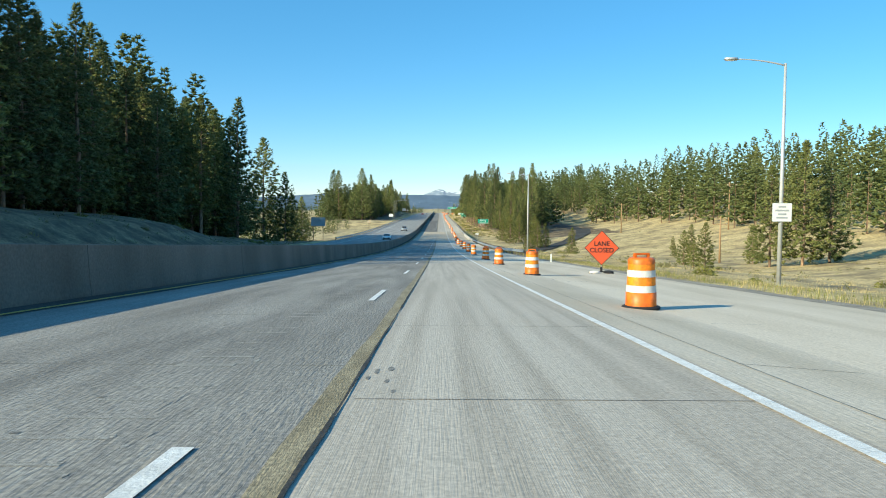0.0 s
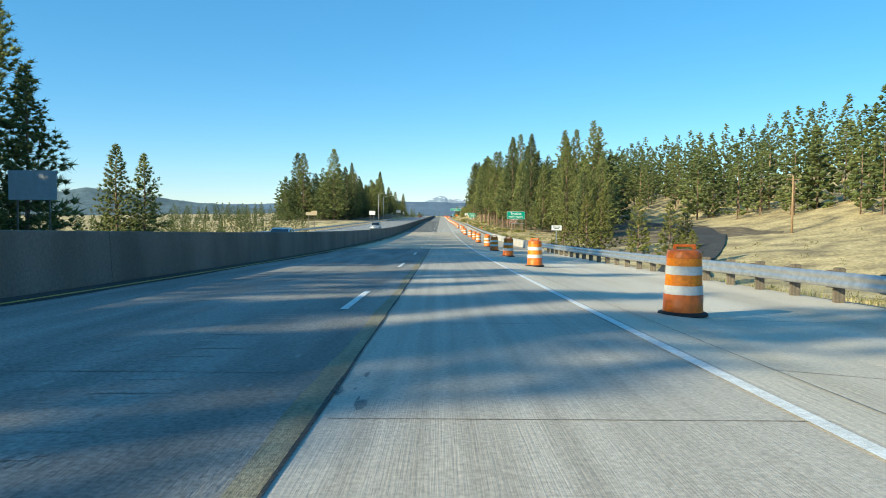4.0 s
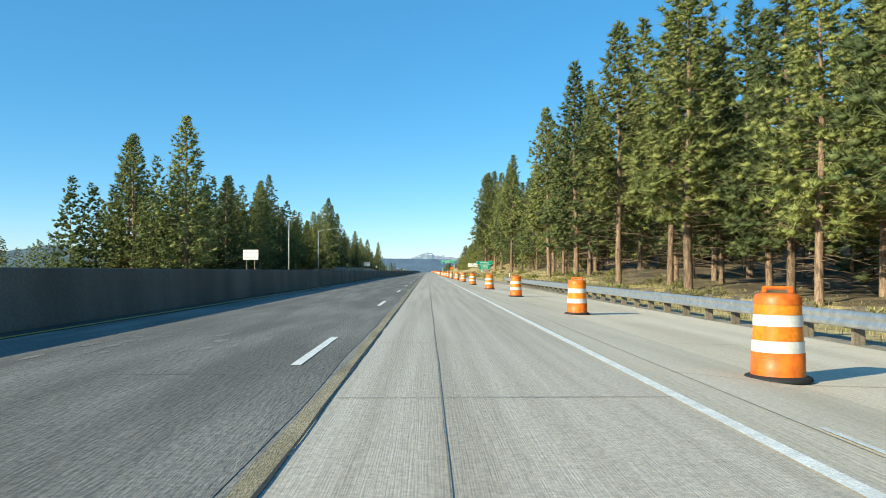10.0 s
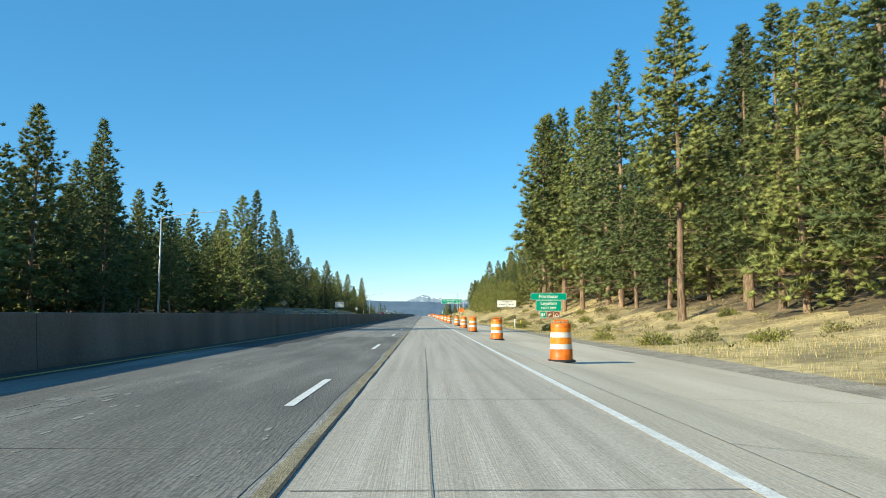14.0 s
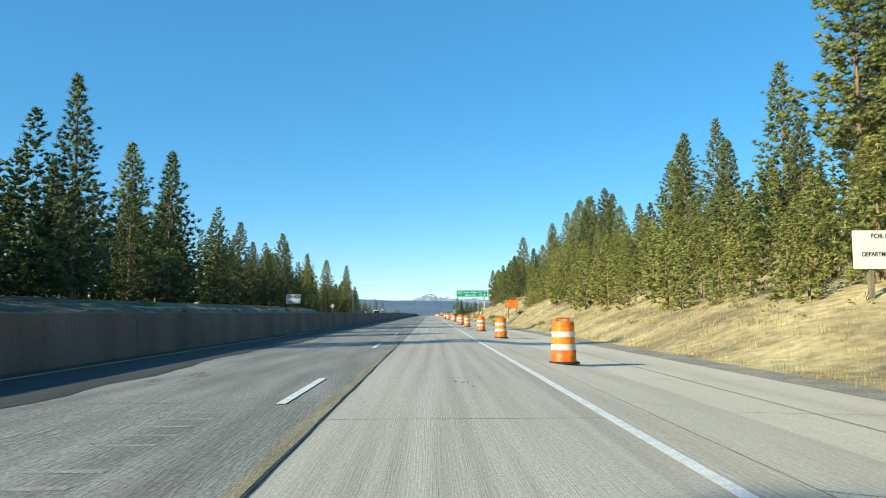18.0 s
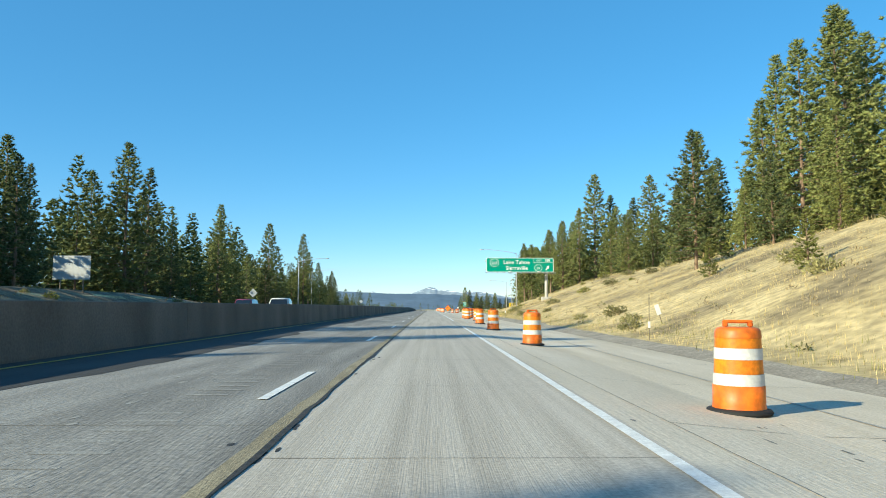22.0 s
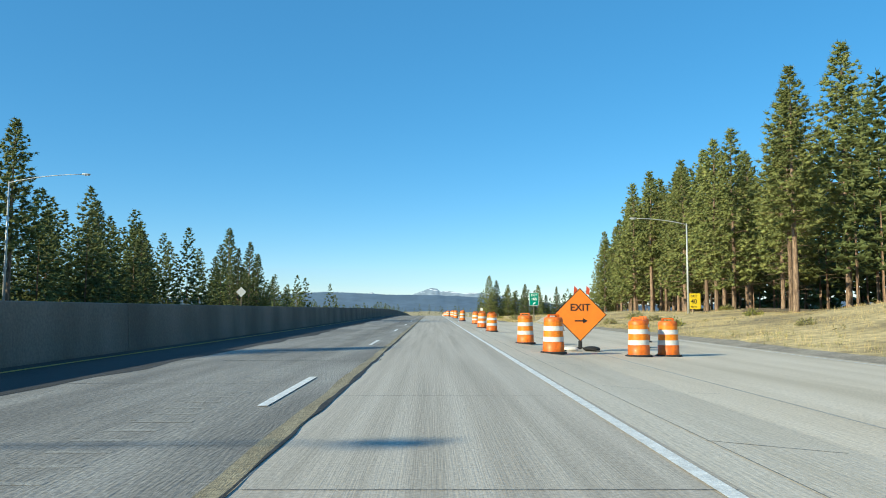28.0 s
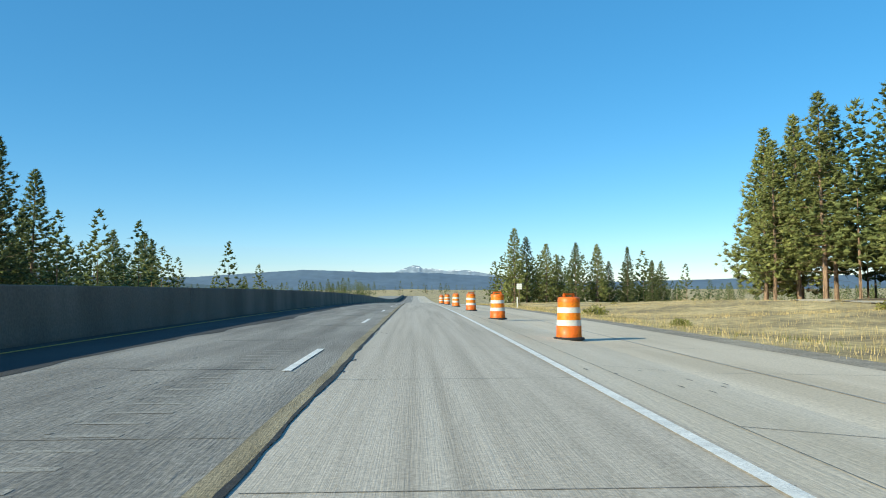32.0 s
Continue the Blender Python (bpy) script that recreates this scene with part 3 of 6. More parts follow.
bar_marks("worn_bar_gaps", [(x - 0.3, y + 0.1, 0.05, 0.06) for x, y, w, l in bars if rng.random() < 0.5], M_PATCH, "small dark pits beside the bars")
# worn patches are clusters of small scuffs drawn out along the lane
def scuffs(count, x0, x1, y0, y1, size, spread_x, spread_y, each):
    out = []
    for _ in range(count):
        cx, cy = rng.uniform(x0, x1), rng.uniform(y0, y1)
        for _ in range(each):
            out.append((cx + rng.gauss(0, spread_x), cy + rng.gauss(0, spread_y), size * rng.uniform(0.25, 1.0), size * rng.uniform(0.8, 4.0), 0))
    return out


flat_marks("pale_scars", scuffs(70, -4.4, -3.2, -10, 1050, 0.10, 0.22, 2.4, 16) + scuffs(60, -2.3, -1.6, -10, 1050, 0.06, 0.10, 3.0, 14), M_SCUFF, "faint pale worn patches on the lane")
flat_marks("dark_stains", scuffs(40, -5, -2.2, 240, 560, 0.2, 0.3, 1.0, 9) + scuffs(60, -5, 1.5, -10, 1050, 0.08, 0.08, 0.4, 5) + scuffs(50, -3.4, -1.9, -10, 1050, 0.06, 0.2, 1.5, 20), M_PATCH, "dark stains on the pavement")
flat_marks("dark_stains", scuffs(26, 2.2, 6.5, -10, 1050, 0.07, 0.5, 0.8, 9), M_PATCH, "small dark scrapes on the shoulder")
flat_marks("joint_spalls", scuffs(60, -1.25, -1.05, 600, 1060, 0.07, 0.09, 0.5, 9), M_TAR, "dark spalled edges of the lane joint")
# fine cracks across the left lane near the end
cracks = []
for k in range(34):
    y = 840 + k * 6.1 + rng.uniform(-2, 2)
    cracks.append((-3.0 + rng.uniform(-0.6, 0.6), y, rng.uniform(1.5, 3.6), rng.uniform(0.03, 0.07)))
bar_marks("cross_cracks", cracks, M_TAR, "dark cracks across the lane")
joints = [(0.42, y, 3.0, 0.018) for y in range(-40, 1060, 5)]
joints += [(-3.6, y + 1.5, 4.7, 0.022) for y in range(-40, 1060, 5)] + [(3.08, y + 2, 1.24, 0.018) for y in range(-40, 1060, 5)] + [(5.75, y + 2, 3.5, 0.018) for y in range(-40, 1060, 5)]
bar_marks("slab_joints", joints, M_JOINT, "thin cross joints of the slabs")

# exit ramp
RAMP_L = [(893, 8.9), (905, 10.6), (920, 13.6), (940, 17.5), (980, 27), (1040, 45), (1100, 66)]
RAMP_R = [(893, 12.6), (905, 14.8), (920, 18.2), (940, 22.6), (980, 33), (1040, 52), (1100, 74)]
ramp_v, ramp_f = [], []
for k in range(0, 105):
    y = 893 + k * 2
    for x in (lerp(y, RAMP_L), (lerp(y, RAMP_L) + lerp(y, RAMP_R)) / 2, lerp(y, RAMP_R)):
        low = road_z(y) + fall(min(x, 12.5), y) + 0.01
        s = min(1.0, (y - 893) / 25)
        ramp_v.append((x, y, low * (1 - s) + max(ground_z(x, y) + 0.06, low) * s))
for k in range(104):
    for i in range(2):
        a = 3 * k + i
        ramp_f.append((a, a + 1, a + 4, a + 3))
strip("gore_slab", 7.55, lambda y: lerp(y, RAMP_L) + 0.05, 0.003, M_SHOULDER, 893, 909, road, "tan concrete gore between freeway and ramp", step=2)
ramp = raw("exit_ramp", ramp_v, ramp_f, M_SHOULDER, None, "paved exit ramp climbing away from the freeway", kind="structure")
strip("ramp_line", lambda y: lerp(y, [(745, 5.6), (800, 6.9), (848, 7.5), (893, 8.6)]), lambda y: lerp(y, [(745, 5.72), (800, 7.02), (848, 7.62), (893, 8.72)]), 0.012, M_PAINT_W, 745, 893, road)
strip("ramp_line", lambda y: lerp(y, [(745, 6.9), (785, 10.9), (860, 11.6), (893, 12.1)]), lambda y: lerp(y, [(745, 7.0), (785, 11.0), (860, 11.7), (893, 12.2)]), 0.012, M_PAINT_W, 745, 893, road)

# opposite carriageway
opposite_road = tagged(strip("opposite_road", -LEFT_EDGE - 0.1, -8.7, -0.02, M_OPPOSITE, -80, 1480, label="grey concrete carriageway beyond the median barrier", kind="structure"), category="road")
strip("edge_line", -21.0, -20.88, -0.008, M_PAINT_W, -60, 1400, opposite_road, "solid white edge line")
for k in range(0, 96):
    strip("lane_dash", -14.9, -14.78, -0.008, M_PAINT_W, k * 14.63 + 5, k * 14.63 + 8.66, opposite_road)

# local lane on the hillside
LANE = [(24, 196), (28, 208), (34, 222), (42, 240), (49, 258), (52, 275), (50, 292), (46, 305)]
lane_v = []
for k in range(0, 71):
    s = k / 10
    i = min(int(s), 6)
    a, b = Vector(LANE[i]), Vector(LANE[i + 1])
    p = a.lerp(b, s - i)
    n = Vector((-(b - a).y, (b - a).x)).normalized() * 2.6
    for q in (p - n, p + n):
        lane_v.append((q.x, q.y, ground_z(q.x, q.y) + 0.22))
tagged(raw("local_road", lane_v, [(2 * k, 2 * k + 2, 2 * k + 3, 2 * k + 1) for k in range(70)], M_ASPHALT, None, "narrow dark asphalt lane on a grassy hillside", kind="structure"), category="road")


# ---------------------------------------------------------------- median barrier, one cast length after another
barrier = tagged(new("median_barrier"), label="weathered grey concrete median barrier, colour darkened for its shade", category="barrier", kind="structure")
PROFILE = [(-7.74, 0.0), (-7.74, 0.06), (-7.77, 0.34), (-7.81, 0.985), (-7.83, 1.0), (-8.2, 1.0), (-8.23, 0.98), (-8.36, 0.34), (-8.48, 0.08), (-8.48, -0.1)]
y = -70.0
while y < 1460:
    y1 = y + 12.2
    verts, faces = [], []
    ks = 5
    for k in range(ks):
        yy = y + 0.012 + (12.2 - 0.024) * k / (ks - 1)
        h = lerp(yy, BARRIER_H)
        for x, s in PROFILE:
            zz = s if s < 0.5 else s * h
            verts.append((x, yy, road_z(yy) + zz))
    n = len(PROFILE)
    for k in range(ks - 1):
        for i in range(n - 1):
            a = k * n + i
            faces.append((a, a + n, a + n + 1, a + 1))
    faces.append(tuple(range(n)))
    faces.append(tuple(range((ks - 1) * n, ks * n))[::-1])
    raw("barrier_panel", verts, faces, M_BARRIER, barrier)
    y = y1

# bridge parapet on the right
parapet = tagged(new("bridge_parapet"), label="pale concrete bridge parapet", category="parapet", kind="structure")
y = 178.0
while y < 231:
    y1 = min(y + 9.0, 232.0)
    verts, faces = [], []
    prof = [(7.08, -0.05), (7.12, 0.25), (7.2, 0.64), (7.24, 0.67), (7.46, 0.67), (7.5, 0.64), (7.5, -0.3)]
    for k in range(3):
        yy = y + 0.01 + (y1 - y - 0.02) * k / 2
        for x, h in prof:
            verts.append((x, yy, road_z(yy) + fall(x, yy) + h))
    n = len(prof)
    for k in range(2):
        for i in range(n - 1):
            a = k * n + i
            faces.append((a, a + n, a + n + 1, a + 1))
    faces += [tuple(range(n)), tuple(range(2 * n, 3 * n))[::-1]]
    raw("parapet_panel", verts, faces, M_PARAPET, parapet)
    y = y1


# a small service box low on the parapet
bm = bmesh.new()
box(bm, 7.06, 204.7, road_z(204.7) + fall(7.1, 204.7) + 0.3, 0.1, 0.22, 0.3, 0.015)
tagged(part("service_box", bm, M_STEEL, None, "small grey steel service box on a parapet"), category="service box")

# ---------------------------------------------------------------- distance: ridges, hill, snow peaks
def ridge(name, y, pts, base, mat, label, rough_amp, seed, depth=500, step=12):
    """A long far ridge from a crest line of (x, height) pairs, with a slope towards the road."""
    verts, faces = [], []
    x0, x1 = pts[0][0], pts[-1][0]
    n = int((x1 - x0) / step)
    rows = 6
    for k in range(n + 1):
        x = x0 + (x1 - x0) * k / n
        top = lerp(x, pts) + rough_amp * (noise.noise((x * 0.02, seed, 0)) + 0.6 * noise.noise((x * 0.09, seed, 3)) + 0.35 * noise.noise((x * 0.3, seed, 6)))
        for j in range(rows):
            s = j / (rows - 1)
            verts.append((x, y - depth * s, top + (base - top) * s ** 0.8 + (0 if j in (0, rows - 1) else 5 * noise.noise((x * 0.004, s * 5, seed + 2)))))
    for k in range(n):
        for j in range(rows - 1):
            a = k * rows + j
            faces.append((a, a + 1, a + 1 + rows, a + rows))
    ob = raw(name, verts, faces, mat, None, label, smooth=True, kind="structure")
    return tagged(ob, category="mountain")


# no air is modelled: distance haze comes only from these ridges' colours
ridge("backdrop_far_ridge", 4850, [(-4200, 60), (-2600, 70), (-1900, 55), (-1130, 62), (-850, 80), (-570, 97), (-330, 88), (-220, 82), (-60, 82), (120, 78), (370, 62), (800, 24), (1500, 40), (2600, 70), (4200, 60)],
      -30, M_RIDGE, "long forested ridge with blue haze in its colour", 3.0, 1.0)
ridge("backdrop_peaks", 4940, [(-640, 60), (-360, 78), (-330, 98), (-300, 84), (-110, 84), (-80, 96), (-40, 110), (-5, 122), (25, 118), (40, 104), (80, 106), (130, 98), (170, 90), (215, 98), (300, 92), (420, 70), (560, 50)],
      20, M_ROCK, "far grey rocky peaks with blue haze in their colour", 3.0, 4.0, depth=80, step=6)
for a, b, h0, h1 in ((-22, 6, 113, 109), (2, 30, 110, 104), (34, 60, 101, 97.5), (62, 92, 102, 97), (88, 150, 97, 92), (160, 205, 91, 87), (190, 250, 94, 89.5), (262, 322, 89, 85), (-335, -316, 92, 87.5), (-70, -38, 99, 95.5)):
    verts, faces = [], []
    for k in range(17):
        x = a + (b - a) * k / 16
        mid = (h0 + h1) / 2 + 1.2 * noise.noise((x * 0.07, 3, 1))
        half = (h0 - h1) * 0.5 * math.sin(math.pi * (k + 0.4) / 16.8) * (0.75 + 0.7 * noise.noise((x * 0.16, 8, 2)))
        verts += [(x, 4852, mid + half), (x, 4846, mid - half)]
    for k in range(16):
        faces.append((2 * k, 2 * k + 1, 2 * k + 3, 2 * k + 2))
    tagged(raw("backdrop_snowfield", verts, faces, M_SNOW, None, "bright snowfield on far peaks", kind="structure"), category="snow")
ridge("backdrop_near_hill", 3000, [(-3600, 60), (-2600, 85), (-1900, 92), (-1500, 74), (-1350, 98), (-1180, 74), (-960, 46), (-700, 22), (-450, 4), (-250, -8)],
      -30, M_HILL, "forested hill beyond a valley with haze in its colour", 3.5, 7.0, depth=300)


# ---------------------------------------------------------------- trees
ICO_V = [Vector(v).normalized() for v in ((0, 1, 1.618), (0, -1, 1.618), (0, 1, -1.618), (0, -1, -1.618), (1, 1.618, 0), (-1, 1.618, 0), (1, -1.618, 0), (-1, -1.618, 0), (1.618, 0, 1), (-1.618, 0, 1), (1.618, 0, -1), (-1.618, 0, -1))]
ICO_F = [(0, 1, 8), (0, 8, 4), (0, 4, 5), (0, 5, 9), (0, 9, 1), (1, 6, 8), (8, 6, 10), (8, 10, 4), (4, 10, 2), (4, 2, 5), (5, 2, 11), (5, 11, 9), (9, 11, 7), (9, 7, 1), (1, 7, 6), (3, 6, 7), (3, 10, 6), (3, 2, 10), (3, 11, 2), (3, 7, 11)]
OCT_V = [Vector(v) for v in ((1, 0, 0), (-1, 0, 0), (0, 1, 0), (0, -1, 0), (0, 0, 1), (0, 0, -1))]
OCT_F = [(0, 2, 4), (2, 1, 4), (1, 3, 4), (3, 0, 4), (2, 0, 5), (1, 2, 5), (3, 1, 5), (0, 3, 5)]


def pine_meshes(seed, h, crown0, spread, branches, tufts, blade, mat, lean=0.015, dead=0, top_round=0.8, per=10, slim=1.0, round_core=True):
    """Trunk-and-limb mesh and needle mesh of one pine: whorled boughs that carry puffs of needles."""
    r = random.Random(seed)
    tv, tf = [], []

    def bar(points, radii, sides):
        base = len(tv)
        for p, rad in zip(points, radii):
            for k in range(sides):
                a = 2 * math.pi * k / sides
                tv.append((p[0] + math.cos(a) * rad, p[1] + math.sin(a) * rad, p[2]))
        for i in range(len(points) - 1):
            for k in range(sides):
                a = base + i * sides + k
                b = base + i * sides + (k + 1) % sides
                tf.append((a, b, b + sides, a + sides))

    def limb(p0, p1, p2, rad):
        base = len(tv)
        d = (p2 - p0).normalized()
        a = Vector((0, 0, 1)).cross(d)
        a = a.normalized() if a.length > 1e-3 else Vector((1, 0, 0))
        b = d.cross(a)
        for p, q in ((p0, rad), (p1, rad * 0.65), (p2, rad * 0.25)):
            for k in range(3):
                w = 2 * math.pi * k / 3
                tv.append(tuple(p + (a * math.cos(w) + b * math.sin(w)) * q))
        for i in range(2):
            for k in range(3):
                u = base + i * 3 + k
                v = base + i * 3 + (k + 1) % 3
                tf.append((u, v, v + 3, u + 3))

    r0 = 0.0095 * h + 0.05
    ax, ay = r.uniform(-lean, lean), r.uniform(-lean, lean)

    def axis(z):
        return Vector((ax * z + 0.08 * math.sin(z * 0.35 + seed), ay * z + 0.08 * math.cos(z * 0.31 + seed), z))

    zs = [-0.6, 0.0, 0.35, h * 0.12, h * 0.3, h * 0.5, h * 0.7, h * 0.87, h * 0.985]
    rad = [r0 * 1.45, r0 * 1.35, r0 * 1.1, r0, r0 * 0.85, r0 * 0.64, r0 * 0.4, r0 * 0.19, 0.015]
    bar([axis(z) for z in zs], rad, 8)
    nv, nf = [], []
    core_v, core_f = (ICO_V, ICO_F) if round_core else (OCT_V, OCT_F)

    def puff(p, out, size, count):
        """A ragged mass of needles with thin sprays standing out of it."""
        i = len(nv)
        a = r.uniform(0, 6.28)
        ca, sa = math.cos(a) * size * 0.55, math.sin(a) * size * 0.55
        for v in core_v:
            j = r.uniform(0.62, 1.22)
            nv.append((p.x + (v.x * ca - v.y * sa) * j, p.y + (v.x * sa + v.y * ca) * j, p.z + v.z * size * 0.34 * j))
        for f in core_f:
            nf.append((i + f[0], i + f[1], i + f[2]))
        for _ in range(count):
            w = Vector((r.gauss(out.x * 0.5, 0.7), r.gauss(out.y * 0.5, 0.7), r.gauss(0.35, 0.6))).normalized()
            side = w.cross(Vector((r.gauss(0, 1), r.gauss(0, 1), r.gauss(0, 1)))).normalized() * (size * r.uniform(0.055, 0.105) * slim)
            o = p + Vector((w.x, w.y, w.z * 0.75)) * size * 0.22
            e = o + w * size * r.uniform(0.5, 1.12)
            i = len(nv)
            nv.extend((tuple(o - side), tuple(o + side), tuple(e)))
            nf.append((i, i + 1, i + 2))

    az = r.uniform(0, 6.28)
    ph = r.uniform(0, 6.28)
    for k in range(branches):
        u = ((k + r.random()) / branches) ** 0.9
        z = h * (crown0 + (0.985 - crown0) * u)
        az += 2.4 + r.uniform(-0.4, 0.4)
        shape = (1 - u) ** top_round * min(1.0, 0.55 + 0.45 * u / 0.16)
        lobe = 1 + 0.16 * math.sin(2 * az + ph + z * 0.55) + 0.10 * math.sin(3 * az - z * 0.9)
        length = spread * shape * lobe * r.uniform(0.76, 1.1) + 0.012 * h
        if r.random() < 0.05:
            length *= 0.5
        rise = -0.16 + 0.62 * u + r.uniform(-0.1, 0.1)
        d = Vector((math.cos(az), math.sin(az), rise)).normalized()
        p0 = axis(z)
        p1 = p0 + d * length * 0.6
        p2 = p1 + (d + Vector((0, 0, 0.4))).normalized() * length * 0.4
        limb(p0, p1, p2, 0.008 * length + 0.012)
        m = max(1, int(tufts * (0.3 + 0.75 * length / spread) + r.random()))
        for j in range(m):
            s = 1.0 - 0.74 * (j + 0.5 * r.random()) / max(m, 2)
            q = p0.lerp(p1, s / 0.6) if s < 0.6 else p1.lerp(p2, (s - 0.6) / 0.4)
            q = q + Vector((r.gauss(0, 0.09), r.gauss(0, 0.09), r.gauss(0.0, 0.05))) * length
            puff(q, d, blade * (0.62 + 0.5 * (1 - u)) * r.uniform(0.75, 1.2), per)
    for k in range(3):
        puff(axis(h * (0.93 + 0.025 * k)), Vector((0, 0, 1)), blade * (0.62 - 0.14 * k), per)
    tip = axis(h)
    for k in range(3):
        w = Vector((math.cos(k * 2.1), math.sin(k * 2.1), 0)) * blade * 0.09
        i = len(nv)
        nv.extend((tuple(axis(h * 0.95) + w), tuple(axis(h * 0.95) - w), tuple(tip)))
        nf.append((i, i + 1, i + 2))
    for k in range(dead):
        z = h * r.uniform(0.07, crown0 + 0.08)
        a = r.uniform(0, 6.28)
        length = spread * r.uniform(0.3, 0.8)
        d = Vector((math.cos(a), math.sin(a), r.uniform(-0.25, 0.2))).normalized()
        p0 = axis(z)
        p1 = p0 + d * length * 0.6
        limb(p0, p1, p1 + (d + Vector((r.uniform(-0.5, 0.5), r.uniform(-0.5, 0.5), -0.2))) * length * 0.4, 0.025)
    return mesh_of("trunk", tv, tf, M_BARK, True), mesh_of("crown", nv, nf, mat, True)


# kind: seed, height, crown start, spread, branches, tufts, needle size, material, dead limbs
KINDS = {
    "full_a": (11, 24, 0.06, 6.4, 140, 8.4, 0.80, M_NEEDLES, 10, 0.82, 13, 0.75, False),
    "full_b": (12, 26, 0.07, 6.8, 144, 8.4, 0.82, M_NEEDLES, 12, 0.78, 13, 0.75, False),
    "full_c": (13, 22, 0.04, 5.6, 138, 8.0, 0.76, M_FIRNEEDLES, 8, 0.88, 13, 0.75, False),
    "full_d": (35, 25, 0.06, 6.0, 150, 8.4, 0.70, M_NEEDLES, 16, 0.90, 18, 0.55, False),
    "full_e": (36, 23, 0.05, 5.5, 146, 8.2, 0.66, M_FIRNEEDLES, 14, 0.95, 18, 0.55, False),
    "narrow": (14, 27, 0.05, 5.4, 150, 7.6, 0.76, M_FIRNEEDLES, 8, 0.86, 13, 0.75, False),
    "tall_a": (15, 28, 0.20, 5.2, 136, 7.8, 0.80, M_NEEDLES, 24, 0.80, 12, 0.7, False),
    "tall_b": (16, 30, 0.32, 5.0, 126, 8.0, 0.82, M_NEEDLES, 28, 0.74, 12, 0.7, False),
    "tall_c": (17, 27, 0.14, 5.5, 138, 7.8, 0.80, M_NEEDLES, 28, 0.84, 12, 0.7, False),
    "edge_a": (31, 28, 0.20, 5.4, 144, 8.8, 0.76, M_NEEDLES, 54, 0.80, 19, 0.5, False),
    "edge_b": (32, 30, 0.28, 5.4, 140, 9.0, 0.78, M_NEEDLES, 60, 0.74, 19, 0.5, False),
    "edge_c": (33, 27, 0.15, 5.4, 146, 8.8, 0.74, M_FIRNEEDLES, 50, 0.86, 19, 0.5, False),
    "thin": (18, 22, 0.20, 3.0, 76, 3.6, 0.74, M_NEEDLES, 16, 0.8, 9, 0.9, False),
    "young": (19, 7, 0.02, 2.1, 84, 5.0, 0.40, M_YOUNG, 0, 0.8, 16, 0.6, False),
    "open": (20, 20, 0.08, 6.4, 110, 8.4, 0.74, M_FIRNEEDLES, 10, 0.85, 18, 0.55, False),
}
TREE_LABEL = {
    "full": "mature green pine with a dense conical crown",
    "narrow": "tall narrow dark green fir",
    "tall": "tall pine with a bare brown trunk and high crown",
    "edge": "roadside pine with dead lower limbs and dense needles",
    "thin": "slender thin-crowned pine with dead lower limbs",
    "young": "young bushy light green pine in dry grass",
    "open": "broad open-branched pine standing on a slope",
}
PROTO = {}


def tree(kind, x, y, height, turn, group):
    """One pine standing on the ground, from the kind's shared meshes."""
    spec = KINDS[kind]
    m = pose(x, y, ground_z(x, y) - 0.1, 0, 0, turn) @ Matrix.Scale(height / spec[1], 4)
    if kind not in PROTO:
        a, b = pine_meshes(spec[0], spec[1], spec[2], spec[3], spec[4], spec[5], spec[6], spec[7], dead=spec[8], top_round=spec[9], per=spec[10], slim=spec[11], round_core=spec[12])
        top = thing("pine_tree", m, TREE_LABEL[kind.split("_")[0]], "tree", group)
        for me in (a, b):
            ob = new(me.name, me)
            ob.parent = top
        PROTO[kind] = top
        return top
    return tagged(copy_thing(PROTO[kind], m @ Matrix.Scale(1 / PROTO[kind].scale.x, 4)), group=group)


TREES = []          # places taken, to keep trees apart
trng = random.Random(77)


def free(x, y, gap):
    return all((x - a) ** 2 + (y - b) ** 2 > gap * gap for a, b in TREES)


def place(kind, x, y, top, group="pines along the freeway"):
    """A tree whose tip stands at that height over the road."""
    h = max(3.0, top - land(x, y))
    TREES.append((x, y))
    return tree(kind, x, y, h, trng.uniform(0, 360), group)


def stand(count, y0, y1, x_of, kinds, h0, h1, gap, group):
    done, tries = 0, 0
    while done < count and tries < count * 40:
        tries += 1
        y = trng.uniform(y0, y1)
        x = x_of(y, trng.random())
        if free(x, y, gap):
            TREES.append((x, y))
            tree(trng.choice(kinds), x, y, trng.uniform(h0, h1), trng.uniform(0, 360), group)
            done += 1


